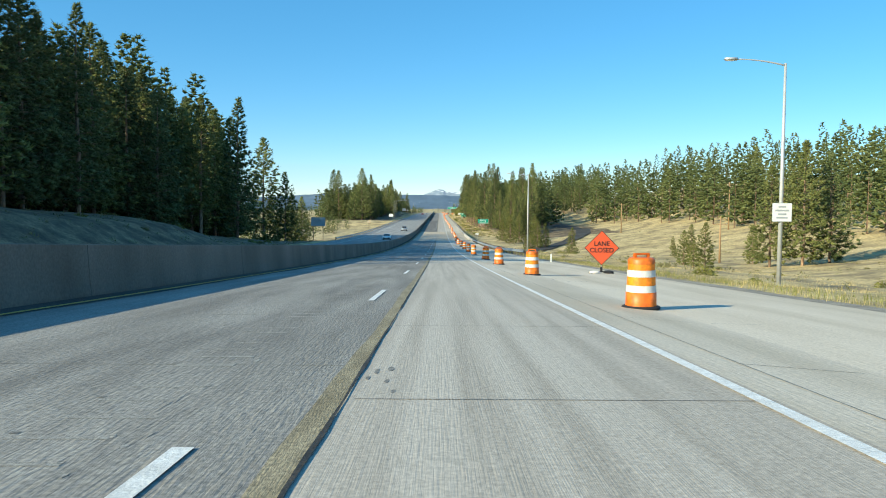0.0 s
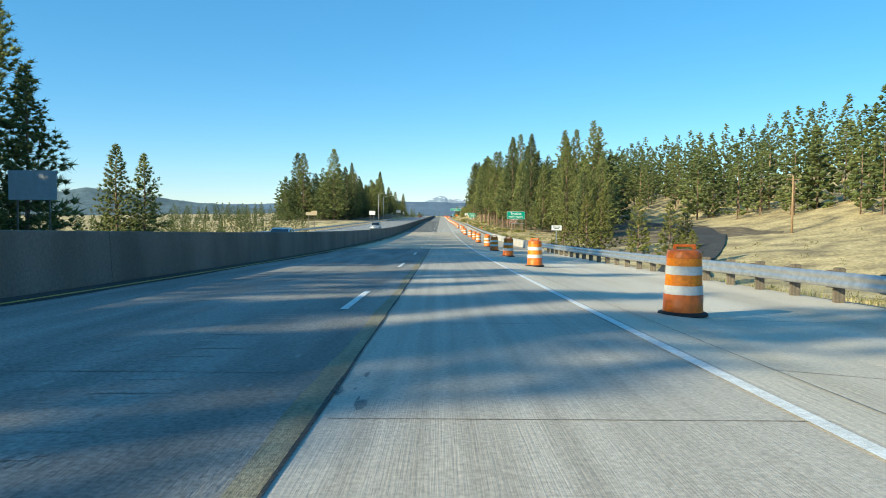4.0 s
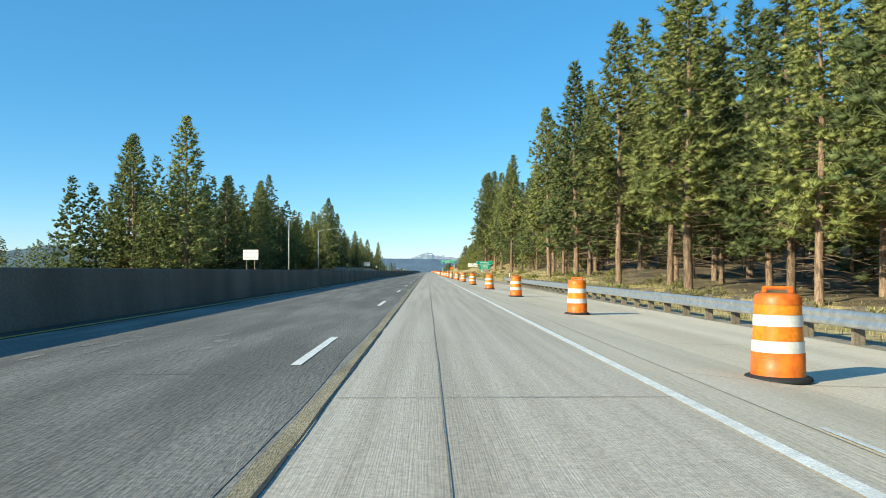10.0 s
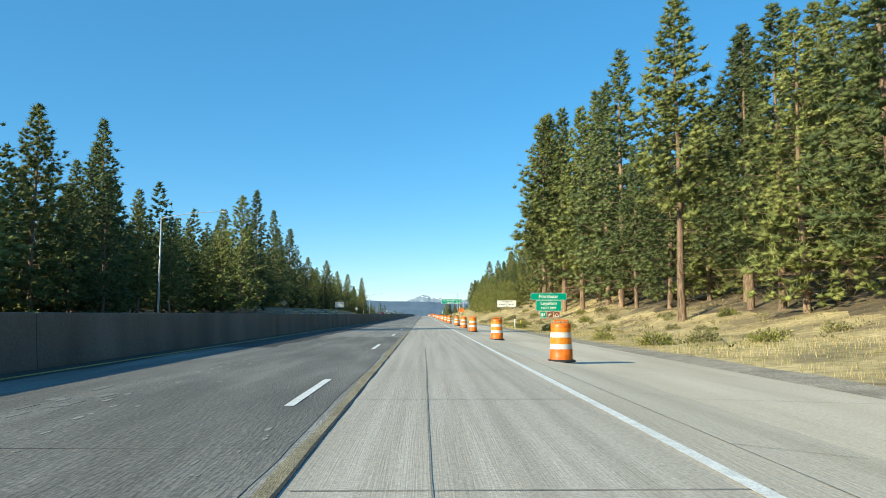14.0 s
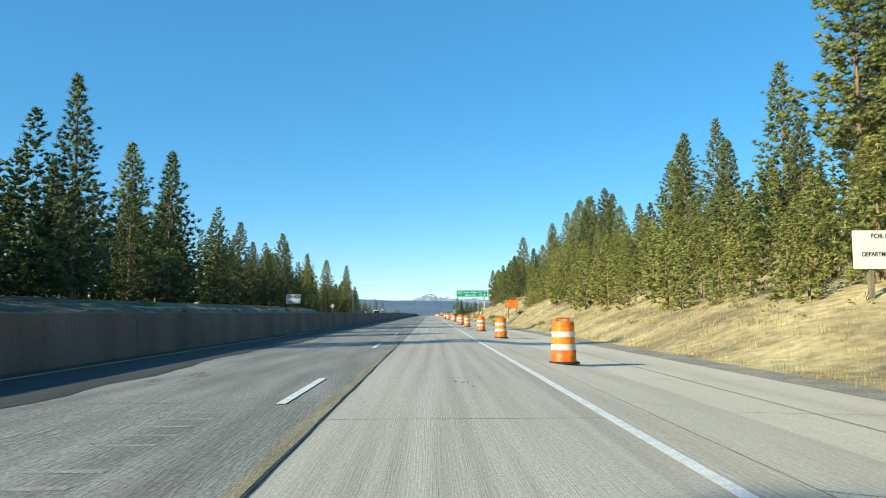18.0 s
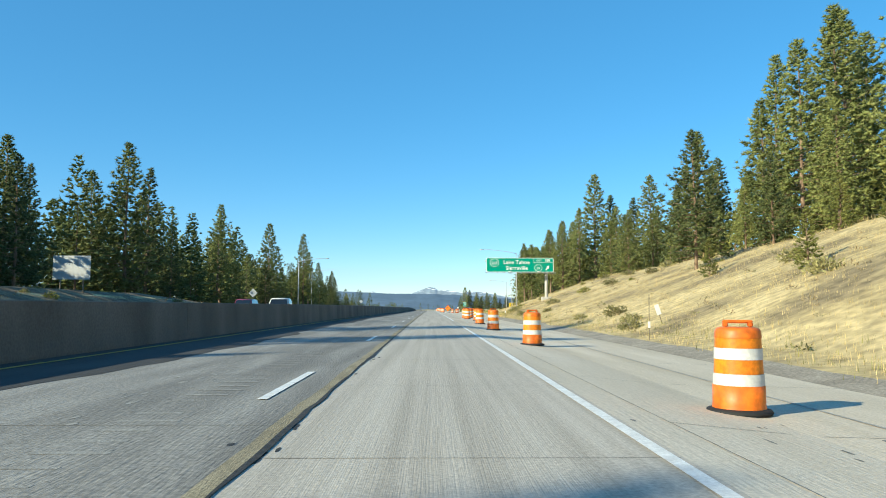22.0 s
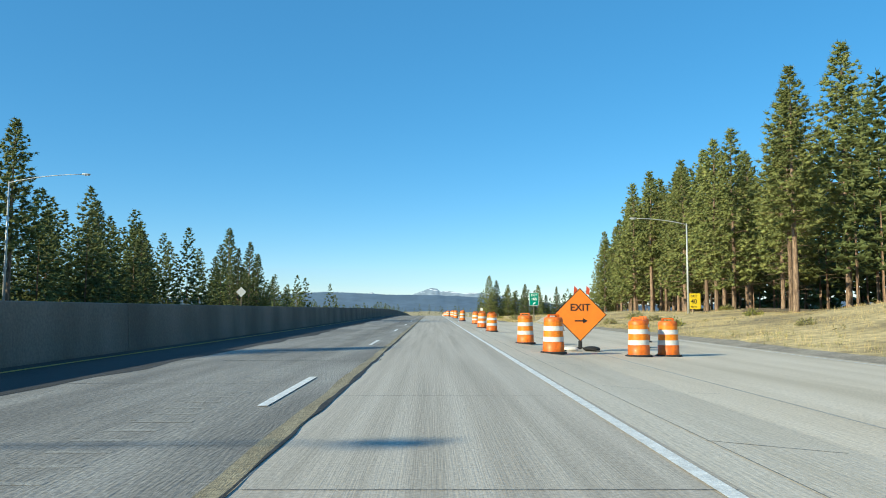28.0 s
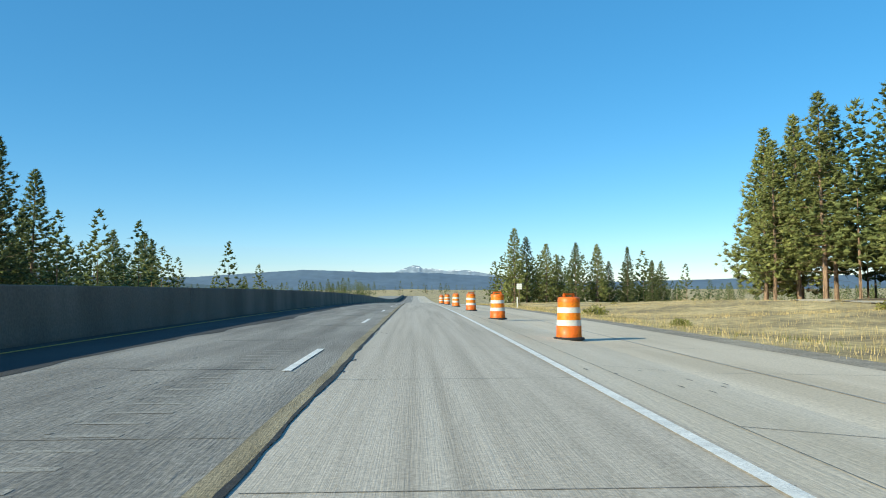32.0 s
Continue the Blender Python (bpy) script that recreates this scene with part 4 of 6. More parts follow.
# trees that can be told apart, with their tips' heights
for kind, x, y, top in (
        ("full_b", -47, 199, 26.4), ("full_a", -40, 193, 17), ("narrow", -61, 181, 34), ("full_b", -58, 172, 32), ("narrow", -54, 121.6, 33), ("full_b", -45, 97, 29),
        ("full_a", -45.9, 441, 30.7), ("full_c", -66, 465, 31), ("full_b", -61.5, 456, 30), ("narrow", -50, 487, 25.3), ("full_a", -45.5, 503, 25.8),
        ("narrow", -48.3, 527.5, 30.6), ("full_c", -53, 536, 29), ("full_b", -36.8, 566, 25), ("narrow", -37.6, 584, 29), ("narrow", -40.8, 618, 29.3), ("full_a", -45, 645, 27.2),
        ("full_c", -43.6, 658, 28.8), ("full_b", -46.6, 717, 23.8), ("full_a", -46.2, 816, 24.0), ("full_b", -45.4, 862, 25.0), ("full_c", -58.6, 1042, 25.6), ("narrow", -84.5, 1011, 25),
        ("tall_c", -38, 876, 23.5), ("edge_b", 17, 523, 30), ("edge_b", 18.2, 524.5, 31), ("edge_c", 19.5, 521, 31), ("edge_a", 21, 516, 30), ("full_d", 24, 519, 33), ("full_d", 21, 530, 29), ("edge_c", 23, 510, 31),
        ("full_d", 26, 527, 32), ("full_d", 18.5, 537, 22), ("edge_b", 30, 583, 29), ("edge_a", 33.5, 579, 31), ("edge_c", 36, 590, 27), ("full_d", 27, 566, 27), ("edge_c", 25, 552, 28), ("edge_a", 24.6, 549, 29), ("full_b", -45, 761, 25.7), ("narrow", -46, 772, 24), ("full_b", -44, 222, 12.4), ("full_a", -41.8, 226, 11.5), ("tall_b", -40, 897, 19.5), ("full_c", -74, 1128, 18.5), ("narrow", -82, 1180, 20), ("full_c", -60, 1110, 16),
        ("full_e", 25.8, 337.7, 26.8), ("full_d", 34.1, 314.5, 25.5), ("full_d", 26.2, 374.5, 30.5), ("full_e", 22.6, 502, 33), ("tall_b", 19, 471, 26), ("edge_b", 14.6, 357, 21),
        ("edge_c", 14.2, 372, 22), ("edge_a", 15.5, 344, 22), ("edge_b", 13.8, 386, 20.5), ("edge_a", 16, 396, 19.5), ("edge_c", 19, 325, 24), ("edge_c", 22, 309, 23),
        ("edge_c", 27, 266, 12), ("full_d", 24.5, 384, 30.5), ("edge_c", 27, 362, 25), ("full_e", 36.6, 345, 27), ("full_d", 37.3, 308, 27), ("full_d", 21.2, 396.5, 26.5), ("full_d", 31, 268, 16), ("full_e", 33, 281, 19.5), ("full_d", 35, 291, 23.5), ("full_d", 28, 294, 23), ("full_d", 26, 279, 19),
        ("young", 21.5, 234, 6.4), ("young", 25.0, 240, 7.2), ("young", 29, 232, 6), ("young", 20, 246, 5), ("young", 27, 211, 4.8), ("young", 29.5, 213, 4.0), ("young", 21, 187, 1.3), ("young", 22.5, 189, 1.6), 
        ("open", 51, 688, 33), ("full_b", 37, 716, 29), ("full_b", 41, 722, 31), ("full_a", 44, 712, 30), ("tall_c", 35, 724, 27), ("full_b", 47, 728, 31), ("tall_c", 39.4, 614, 29.5), ("full_c", 38.5, 695, 28.5), ("full_a", 30, 674, 23), ("full_b", 35, 690, 22), ("full_c", 25, 652, 18),
        ("full_b", 28.5, 706, 22), ("tall_c", 32, 698, 24), ("full_a", 30, 716, 20), ("open", 19.5, 704, 14.3), ("full_a", 35.1, 746.5, 24.4), ("full_c", 40, 752, 22),
        ("edge_a", 35, 634, 26), ("full_b", 38, 644, 27), ("full_d", 35, 622, 25), ("thin", 21.5, 628, 12.5), ("thin", 17.5, 612, 9.0), ("open", 22, 640, 13.5), ("full_b", 33.4, 801, 28.5), ("full_a", 25.2, 792, 17.8), ("full_d", 29.4, 797, 21), ("tall_b", 37, 861, 25.3), ("tall_c", 39.5, 856, 25), ("tall_b", 35.5, 871, 24), ("tall_a", 41, 866, 26), ("tall_b", 38.9, 895, 27), ("full_c", 38, 806, 25), ("full_b", 36, 771, 23), ("thin", 33.4, 819, 23.4),
        ("full_b", 41, 768, 24), ("full_a", 30, 762, 16), ("tall_c", 47, 772, 25),
        ("full_b", 20.5, 1096, 15.5), ("full_c", 23.5, 1099, 14), ("full_a", 27.5, 1098, 12.4), ("full_c", 33.5, 1097, 12.6), ("full_b", 38.5, 1099, 12.4), ("narrow", 45.5, 1101, 12.0),
        ("full_c", 50.5, 1100, 9.0), ("full_a", 30.5, 1101, 10), ("full_c", 42, 1103, 9), ("full_b", 54, 1105, 8.5),
        ("tall_b", 39, 958.7, 26.3), ("tall_c", 39, 970, 26), ("tall_c", 51.5, 1050, 26), ("full_b", 53, 1053, 24), ("full_b", 56, 1049, 26), ("tall_c", 50.5, 1045, 23), ("tall_a", 53.3, 1037, 28), ("tall_c", 54.5, 1046, 27), ("tall_a", 57, 1041, 27), ("full_b", 35, 790, 20.5), ("full_a", 33, 786, 17), ("full_c", 36.5, 783, 21),
        ("full_c", -50, 1032, 20.5), ("full_c", -50, 1041, 18), ("full_a", -56, 1050, 14), ("full_a", 53, 110, 16.5), ("full_c", 58, 112, 15), ("full_b", 49, 112, 13)):
    place(kind, x, y, top)


def right_front(y):
    return lerp(y, [(250, 29), (285, 24), (305, 20), (340, 15.5), (398, 15.5), (412, 21), (512, 22.5), (580, 24)])


stand(10, 8, 66, lambda y, s: -40 - 9 * s - max(0, 30 - y) * 1.6, ["full_a", "full_b", "narrow", "full_c"], 21, 26, 3.6, "pines on the left bank")
stand(22, 66, 150, lambda y, s: -39 - 11 * s, ["full_a", "full_b", "narrow", "full_c", "tall_a"], 19, 25, 3.4, "pines on the left bank")
stand(8, 130, 172, lambda y, s: -0.34 * (y - 27) - 12 * s, ["full_c", "narrow", "full_a"], 21, 25, 3.6, "pines on the left bank")
stand(18, 440, 600, lambda y, s: -41 - 9 * s, ["full_a", "tall_c", "full_c", "tall_a"], 16, 23, 4.4, "pines beyond the opposite road")
stand(22, 596, 870, lambda y, s: -41 - 9 * s, ["full_a", "full_b", "full_c", "narrow", "tall_a"], 13, 19, 4.6, "pines beyond the opposite road")
stand(8, 870, 1035, lambda y, s: -46 - 12 * s, ["full_c", "narrow", "full_a"], 14, 18, 5, "pines beyond the opposite road")
stand(12, 264, 312, lambda y, s: right_front(y) + (0.355 * (y - 183) - right_front(y)) * s, ["edge_a", "edge_c", "full_e", "full_d"], 11, 16, 3.4, "pines at the right edge")
stand(24, 312, 404, lambda y, s: right_front(y) + 7 * s, ["edge_a", "edge_b", "edge_c"], 15.5, 20.5, 3.0, "pines at the right edge")
stand(24, 400, 505, lambda y, s: right_front(y) + 9 * s, ["edge_a", "edge_c", "full_d", "full_e"], 17, 22, 3.4, "pines at the right edge")
stand(18, 560, 640, lambda y, s: 17 + 16 * s, ["full_a", "full_b", "thin", "full_c", "open"], 5, 9.5, 3.2, "pines on the cut slope")
stand(16, 636, 765, lambda y, s: 24 + 12 * s, ["full_a", "full_b", "full_c", "tall_c"], 6, 10, 3.2, "pines on the cut slope")
stand(12, 878, 945, lambda y, s: 28.5 + (y - 880) * 0.142 + 9 * s, ["tall_a", "tall_b", "tall_c", "tall_b"], 19, 23, 3.2, "tall pines by the exit ramp")
stand(18, 945, 1040, lambda y, s: 28.5 + (y - 880) * 0.142 + 9 * s, ["tall_a", "tall_b", "tall_c", "tall_b"], 24, 28, 3.2, "tall pines by the exit ramp")
stand(10, 60, 185, lambda y, s: 19 + 40 * s, ["young"], 3.0, 7.0, 6, "young pines on the grass")
stand(6, 530, 740, lambda y, s: 15 + 12 * s, ["young"], 1.5, 3.5, 5, "young pines on the cut slope")


def forest(name, spots, spec, mat, label, n_kinds=3):
    """Many pines too far to count, as one object."""
    protos = []
    for k in range(n_kinds):
        a, b = pine_meshes(100 + spec[0] + k, spec[1], spec[2], spec[3], spec[4], spec[5], spec[6], mat, per=spec[7], top_round=0.8, slim=spec[8], round_core=False)
        vs = np.empty(len(b.vertices) * 3)
        b.vertices.foreach_get("co", vs)
        fs = np.empty(len(b.loops), dtype=np.int64)
        b.loops.foreach_get("vertex_index", fs)
        tr = np.array([(-0.22, 0, -0.5), (0.22, 0, -0.5), (0.05, 0, spec[1] * 0.7), (0, -0.22, -0.5), (0, 0.22, -0.5), (0, 0.05, spec[1] * 0.7)])
        protos.append((vs.reshape(-1, 3), fs.reshape(-1, 3), tr))
        bpy.data.meshes.remove(a)
        bpy.data.meshes.remove(b)
    V, F, base = [], [], 0
    TV, TF, tb = [], [], 0
    for i, (x, y, z, h) in enumerate(spots):
        q, fq, tr = protos[i % n_kinds]
        s = h / spec[1]
        a = i * 2.399
        rot = np.array([[math.cos(a), -math.sin(a), 0], [math.sin(a), math.cos(a), 0], [0, 0, 1]]) * s
        V.append(q @ rot.T + np.array((x, y, z)))
        F.append(fq + base)
        base += len(q)
        TV.append(tr @ rot.T + np.array((x, y, z)))
        TF += [(tb, tb + 1, tb + 2), (tb + 3, tb + 4, tb + 5)]
        tb += 6
    top = raw(name, np.concatenate(V).tolist(), np.concatenate(F).tolist(), mat, None, label, kind="stuff")
    raw("trunks", np.concatenate(TV).tolist(), TF, M_BARK, top, "brown trunks", kind="stuff")
    return tagged(top, category="forest")


def scatter(count, y0, y1, x_of, h0, h1, gap, sink=0.2):
    spots, tries = [], 0
    while len(spots) < count and tries < count * 25:
        tries += 1
        y = trng.uniform(y0, y1)
        x = x_of(y, trng.random())
        if all((x - a) ** 2 + (y - b) ** 2 > gap * gap for a, b, *_ in spots[-160:]) and free(x, y, gap):
            spots.append((x, y, ground_z(x, y) - sink, trng.uniform(h0, h1)))
    return spots


NEAR = (0, 24, 0.05, 5.8, 92, 4.0, 1.12, 5, 1.1)
NEARTALL = (40, 27, 0.18, 5.2, 88, 3.9, 1.08, 5, 1.1)
FAR = (80, 18, 0.04, 4.4, 46, 2.2, 1.35, 3, 1.5)
TINY = (120, 14, 0.03, 3.2, 18, 1.3, 1.8, 1, 1.6)
forest("left_bank_forest", [p for p in scatter(62, 6, 112, lambda y, s: -46 - 24 * s, 23, 28, 3.2) if p[1] > 24] + scatter(44, 112, 196, lambda y, s: min(-47, -0.345 * (y - 27)) - 20 * s, 28, 34, 3.0) + [p for p in scatter(18, -50, 24, lambda y, s: -36 - 30 * s, 20, 27, 4) if p[1] > -13 and p[0] < -52], NEAR, M_FARNEEDLES, "dense dark pines behind the left bank")
forest("left_low_forest", scatter(240, 225, 440, lambda y, s: -64 - 190 * s, 5.5, 9, 4.4) + scatter(60, 330, 440, lambda y, s: -46 - 60 * s, 5, 8.5, 4) + scatter(24, 450, 560, lambda y, s: -95 - 30 * s, 6, 9.5, 4), FAR, M_FARNEEDLES, "low valley pines beyond the road")
forest("left_back_forest", [p for p in scatter(130, 436, 890, lambda y, s: -46 - 20 * s, 16, 24, 3.4) if p[0] > -0.335 * (p[1] - 240)] + scatter(50, 890, 1010, lambda y, s: -46 - 22 * s, 14, 19, 3.2), NEAR, M_FARNEEDLES, "pines filling the woods behind")
forest("right_back_forest", [p for p in scatter(100, 262, 585, lambda y, s: right_front(y) + 7 + 20 * s, 15, 21, 3.8) if p[0] < 0.36 * (p[1] - 183)], NEARTALL, M_FARNEEDLES, "pines filling the woods behind")
forest("slope_forest", scatter(70, 640, 770, lambda y, s: 16 + 24 * s + lerp(y, [(600, 0), (640, 2), (690, 8), (760, 12)]), 3, 6.5, 2.4) + scatter(150, 557, 650, lambda y, s: lerp(y, [(557, 13.4), (562, 12.2), (620, 12.2), (650, 15)]) + 15 * s ** 1.2, 2.5, 6, 1.7), (60, 8, 0.03, 2.2, 52, 2.8, 0.62, 6, 1.0), M_YOUNG, "thicket of young pines on the cut slope")
forest("slope_back_forest", scatter(60, 515, 800, lambda y, s: 40 + 36 * s, 10, 17, 4.5), NEAR, M_FARNEEDLES, "pines behind the crest of the cut")
forest("ramp_back_forest", scatter(30, 880, 945, lambda y, s: 34 + (y - 880) * 0.14 + 18 * s, 17, 21, 3.0) + scatter(52, 945, 1056, lambda y, s: 33 + (y - 880) * 0.14 + 20 * s, 22, 27, 3.0), NEARTALL, M_FARNEEDLES, "tall pines behind the ramp")
hill_edge = lambda y: lerp(y, [(0, 86), (90, 90), (150, 80), (220, 76), (300, 66), (420, 60), (520, 60)]) + 7 * noise.noise((y * 0.03, 1, 1))
hill_spots = scatter(190, 40, 520, lambda y, s: hill_edge(y) + 26 * s, 16, 23, 3.6)
hill_spots += scatter(120, 40, 560, lambda y, s: hill_edge(y) + 24 + 90 * s, 17, 24, 4.6)
hill_spots += scatter(40, -30, 60, lambda y, s: 75 + 50 * s, 15, 22, 5)
forest("hillside_forest", hill_spots, (200, 20, 0.08, 4.0, 58, 2.2, 1.15, 3, 1.4), M_FARNEEDLES, "pine forest covering a grassy hillside")
forest("left_far_clump", scatter(44, 1032, 1090, lambda y, s: -42 - 24 * s, 8, 12.5, 2.8), FAR, M_FARNEEDLES, "low pines beyond the opposite road")
FILL = (300, 20, 0.02, 5.2, 38, 2.0, 1.9, 1, 1.6)
# third scatter: unseen pines far left, added to shade the front rows and road
forest("deep_woods", [p for p in scatter(150, 436, 900, lambda y, s: -60 - 24 * s, 13, 20, 3.2) if p[0] > -0.335 * (p[1] - 240)] + scatter(70, 40, 190, lambda y, s: -64 - 26 * s - max(0, y - 150) * 0.3, 19, 24, 3.2) + [p for p in scatter(90, -70, 150, lambda y, s: -62 - 60 * s, 20, 25, 4) if p[1] > 10], FILL, M_FARNEEDLES, "deep pine woods behind the first rows, partly unseen shade casters")
forest("deep_woods", [p for p in scatter(90, 290, 540, lambda y, s: right_front(y) + 16 + 22 * s, 14, 20, 3.2) if p[0] < 0.36 * (p[1] - 183)] + scatter(110, 40, 520, lambda y, s: hill_edge(y) + 5 + 34 * s, 14, 19, 3.4) + scatter(50, 885, 1050, lambda y, s: 46 + (y - 880) * 0.14 + 22 * s, 17, 22, 3.2), FILL, M_FARNEEDLES, "deep shaded pine woods behind the edge trees")
forest("right_far_clump", scatter(46, 1098, 1130, lambda y, s: 17 + 46 * s, 6, 13, 2.6), FAR, M_FARNEEDLES, "clump of pines beyond the ramp")
forest("right_far_forest", scatter(160, 1130, 1500, lambda y, s: 70 + 330 * s, 8, 13, 7), FAR, M_FARNEEDLES, "far line of pines beyond open grass")
forest("left_far_forest", scatter(260, 1020, 1600, lambda y, s: -34 - 300 * s ** 1.3, 8, 13, 6), FAR, M_FARNEEDLES, "far line of pines beyond the barrier")
forest("ahead_forest", scatter(220, 1500, 2700, lambda y, s: -700 + 1500 * s, 9, 15, 8), TINY, M_FARNEEDLES, "distant pines before the ridge")


# ---------------------------------------------------------------- forest floor, grass and brush
def floor_patch(label, y0, y1, x0_of, x1_of):
    ys = [y0 + 3 * k for k in range(int((y1 - y0) / 3) + 1)]
    xs_of = lambda y: [x0_of(y) + (x1_of(y) - x0_of(y)) * k / 16 for k in range(17)]
    end = lambda y: min(1.0, (y - y0) / 8, (y1 - y) / 8)
    def z_of(x, y):
        s = (x - x0_of(y)) / (x1_of(y) - x0_of(y))
        return ground_z(x, y) + 0.16 * max(-1, min(1, end(y) * 2 - 1, s * 12 - 0.6 + 0.8 * noise.noise((x * 0.4, y * 0.4, 2)), (1 - s) * 10 - 0.5)) + 0.02
    return tagged(grid_sheet("forest_floor", xs_of, ys, z_of, M_DUFF, None, label), category="forest floor")


# these sheets also darken ground that lies in tree shade, mostly on the left
floor_patch("brown needle litter under roadside pines", 248, 520, lambda y: right_front(y) - 1.5 + 2.0 * noise.noise((0, y * 0.15, 4)), lambda y: right_front(y) + 36)
floor_patch("needle litter under pines on the bank, darkened for tree shade", -60, 196, lambda y: -72, lambda y: -25.6 + 0.8 * noise.noise((0, y * 0.15, 8)))
floor_patch("needle litter under pines, darkened for tree shade", 430, 1010, lambda y: -76, lambda y: -28.5 + 2.0 * noise.noise((0, y * 0.15, 6)))
floor_patch("brown needle litter under tall pines", 870, 1060, lambda y: 27.5 + (y - 880) * 0.142 + 2 * noise.noise((0, y * 0.15, 5)), lambda y: 66 + (y - 880) * 0.142)


# grass and brush
def blades(name, count, y0, y1, x_of, h0, h1, mat, label, per=7, spread=0.22):
    rr = random.Random(count + int(y0))
    V, F = [], []
    for _ in range(count):
        y = rr.uniform(y0, y1)
        x = x_of(y, rr.random())
        z = ground_z(x, y)
        h = rr.uniform(h0, h1)
        for _ in range(per):
            a = rr.uniform(0, 6.28)
            ox, oy = rr.gauss(0, spread), rr.gauss(0, spread)
            w = rr.uniform(0.004, 0.010)
            i = len(V)
            lx, ly = math.cos(a) * h * 0.35, math.sin(a) * h * 0.35
            V += [(x + ox - w * math.sin(a), y + oy + w * math.cos(a), z - 0.05), (x + ox + w * math.sin(a), y + oy - w * math.cos(a), z - 0.05), (x + ox + lx, y + oy + ly, z + h * rr.uniform(0.7, 1.1))]
            F.append((i, i + 1, i + 2))
    return tagged(raw(name, V, F, mat, None, label, kind="stuff"), category="grass")


edge_x = lambda y: lerp(y, EDGE)
blades("dry_grass", 30000, 500, 900, lambda y, s: edge_x(y) + 1.2 + 19 * s ** 1.3, 0.06, 0.19, M_BLADES, "tall dry straw-coloured grass on a slope")
blades("dry_grass", 9000, 900, 1060, lambda y, s: edge_x(y) + 1.0 + 26 * s ** 1.5, 0.08, 0.26, M_BLADES, "dry yellow roadside grass")
blades("dry_grass", 5000, 262, 400, lambda y, s: edge_x(y) + 1.6 + 11 * s, 0.08, 0.24, M_BLADES, "dry grass between a guard rail and pines")
blades("green_weeds", 2600, 262, 400, lambda y, s: edge_x(y) + 1.6 + 10 * s, 0.08, 0.3, M_GREENGRASS, "green weeds between a guard rail and pines")
blades("dry_grass", 4000, 380, 500, lambda y, s: edge_x(y) + 1.2 + 12 * s ** 1.3, 0.08, 0.22, M_BLADES, "dry roadside grass under pines")
blades("dry_grass", 6000, 0, 180, lambda y, s: edge_x(y) + 1.0 + 26 * s ** 1.5, 0.08, 0.24, M_BLADES, "dry grass beside the shoulder")
blades("green_weeds", 1400, 10, 120, lambda y, s: edge_x(y) + 0.8 + 3.0 * s, 0.12, 0.36, M_GREENGRASS, "green roadside weeds")
blades("green_weeds", 2000, 384, 620, lambda y, s: edge_x(y) + 0.9 + 4.5 * s, 0.08, 0.3, M_GREENGRASS, "green roadside weeds")
blades("green_weeds", 1800, 620, 1050, lambda y, s: edge_x(y) + 0.9 + 2.6 * s, 0.08, 0.28, M_GREENGRASS, "green roadside weeds")
blades("rail_grass", 1500, 96, 380, lambda y, s: edge_x(y) + 0.4 + 2.6 * s, 0.08, 0.32, M_GREENGRASS, "weeds under the guard rail")


def bush_meshes(seed, mat, n=64):
    r = random.Random(seed)
    V, F = [], []
    for _ in range(n * 7):
        d = Vector((r.gauss(0, 1), r.gauss(0, 1), abs(r.gauss(0.4, 0.7)))).normalized()
        p = d * r.uniform(0.25, 0.62)
        p.z *= 0.8
        w = (d + Vector((r.gauss(0, 0.5), r.gauss(0, 0.5), r.gauss(0.2, 0.4)))).normalized()
        s = w.cross(Vector((r.gauss(0, 1), r.gauss(0, 1), r.gauss(0, 1)))).normalized()
        l = r.uniform(0.08, 0.19)
        i = len(V)
        V += [tuple(p - s * l * 0.2), tuple(p + w * l * 0.6 + s * l * 0.22), tuple(p + w * l), tuple(p + w * l * 0.5 - s * l * 0.22)]
        F.append((i, i + 1, i + 2, i + 3))
    return mesh_of("foliage", V, F, mat)


def stems_mesh():
    bm = bmesh.new()
    for k in range(6):
        a = k * 1.05
        tube(bm, [(0, 0, -0.1), (math.cos(a) * 0.15, math.sin(a) * 0.15, 0.25), (math.cos(a) * 0.32, math.sin(a) * 0.32, 0.5)], [0.02, 0.014, 0.006], 4)
    me = bpy.data.meshes.new("woody_base")
    bm.to_mesh(me)
    bm.free()
    me.materials.append(M_DEADWOOD)
    return me


def brush(count, y0, y1, x_of, s0, s1, mat, label):
    """Low shrubs and dry stalks as one mass of small leaves."""
    rr = random.Random(count + int(y1))
    V, F = [], []
    for _ in range(count):
        y = rr.uniform(y0, y1)
        x = x_of(y, rr.random())
        z = ground_z(x, y)
        size = rr.uniform(s0, s1)
        for _ in range(22):
            d = Vector((rr.gauss(0, 1), rr.gauss(0, 1), abs(rr.gauss(0.5, 0.7)))).normalized()
            p = Vector((x, y, z)) + Vector((d.x, d.y, d.z * 0.75)) * size * rr.uniform(0.3, 0.75)
            w = (d + Vector((rr.gauss(0, 0.5), rr.gauss(0, 0.5), rr.gauss(0.3, 0.4)))).normalized()
            side = w.cross(Vector((rr.gauss(0, 1), rr.gauss(0, 1), rr.gauss(0, 1)))).normalized()
            l = size * rr.uniform(0.22, 0.45)
            i = len(V)
            V += [tuple(p - side * l * 0.16), tuple(p + w * l * 0.6 + side * l * 0.18), tuple(p + w * l), tuple(p + w * l * 0.5 - side * l * 0.18)]
            F.append((i, i + 1, i + 2, i + 3))
    return tagged(raw("brush", V, F, mat, None, label, kind="stuff"), category="brush")


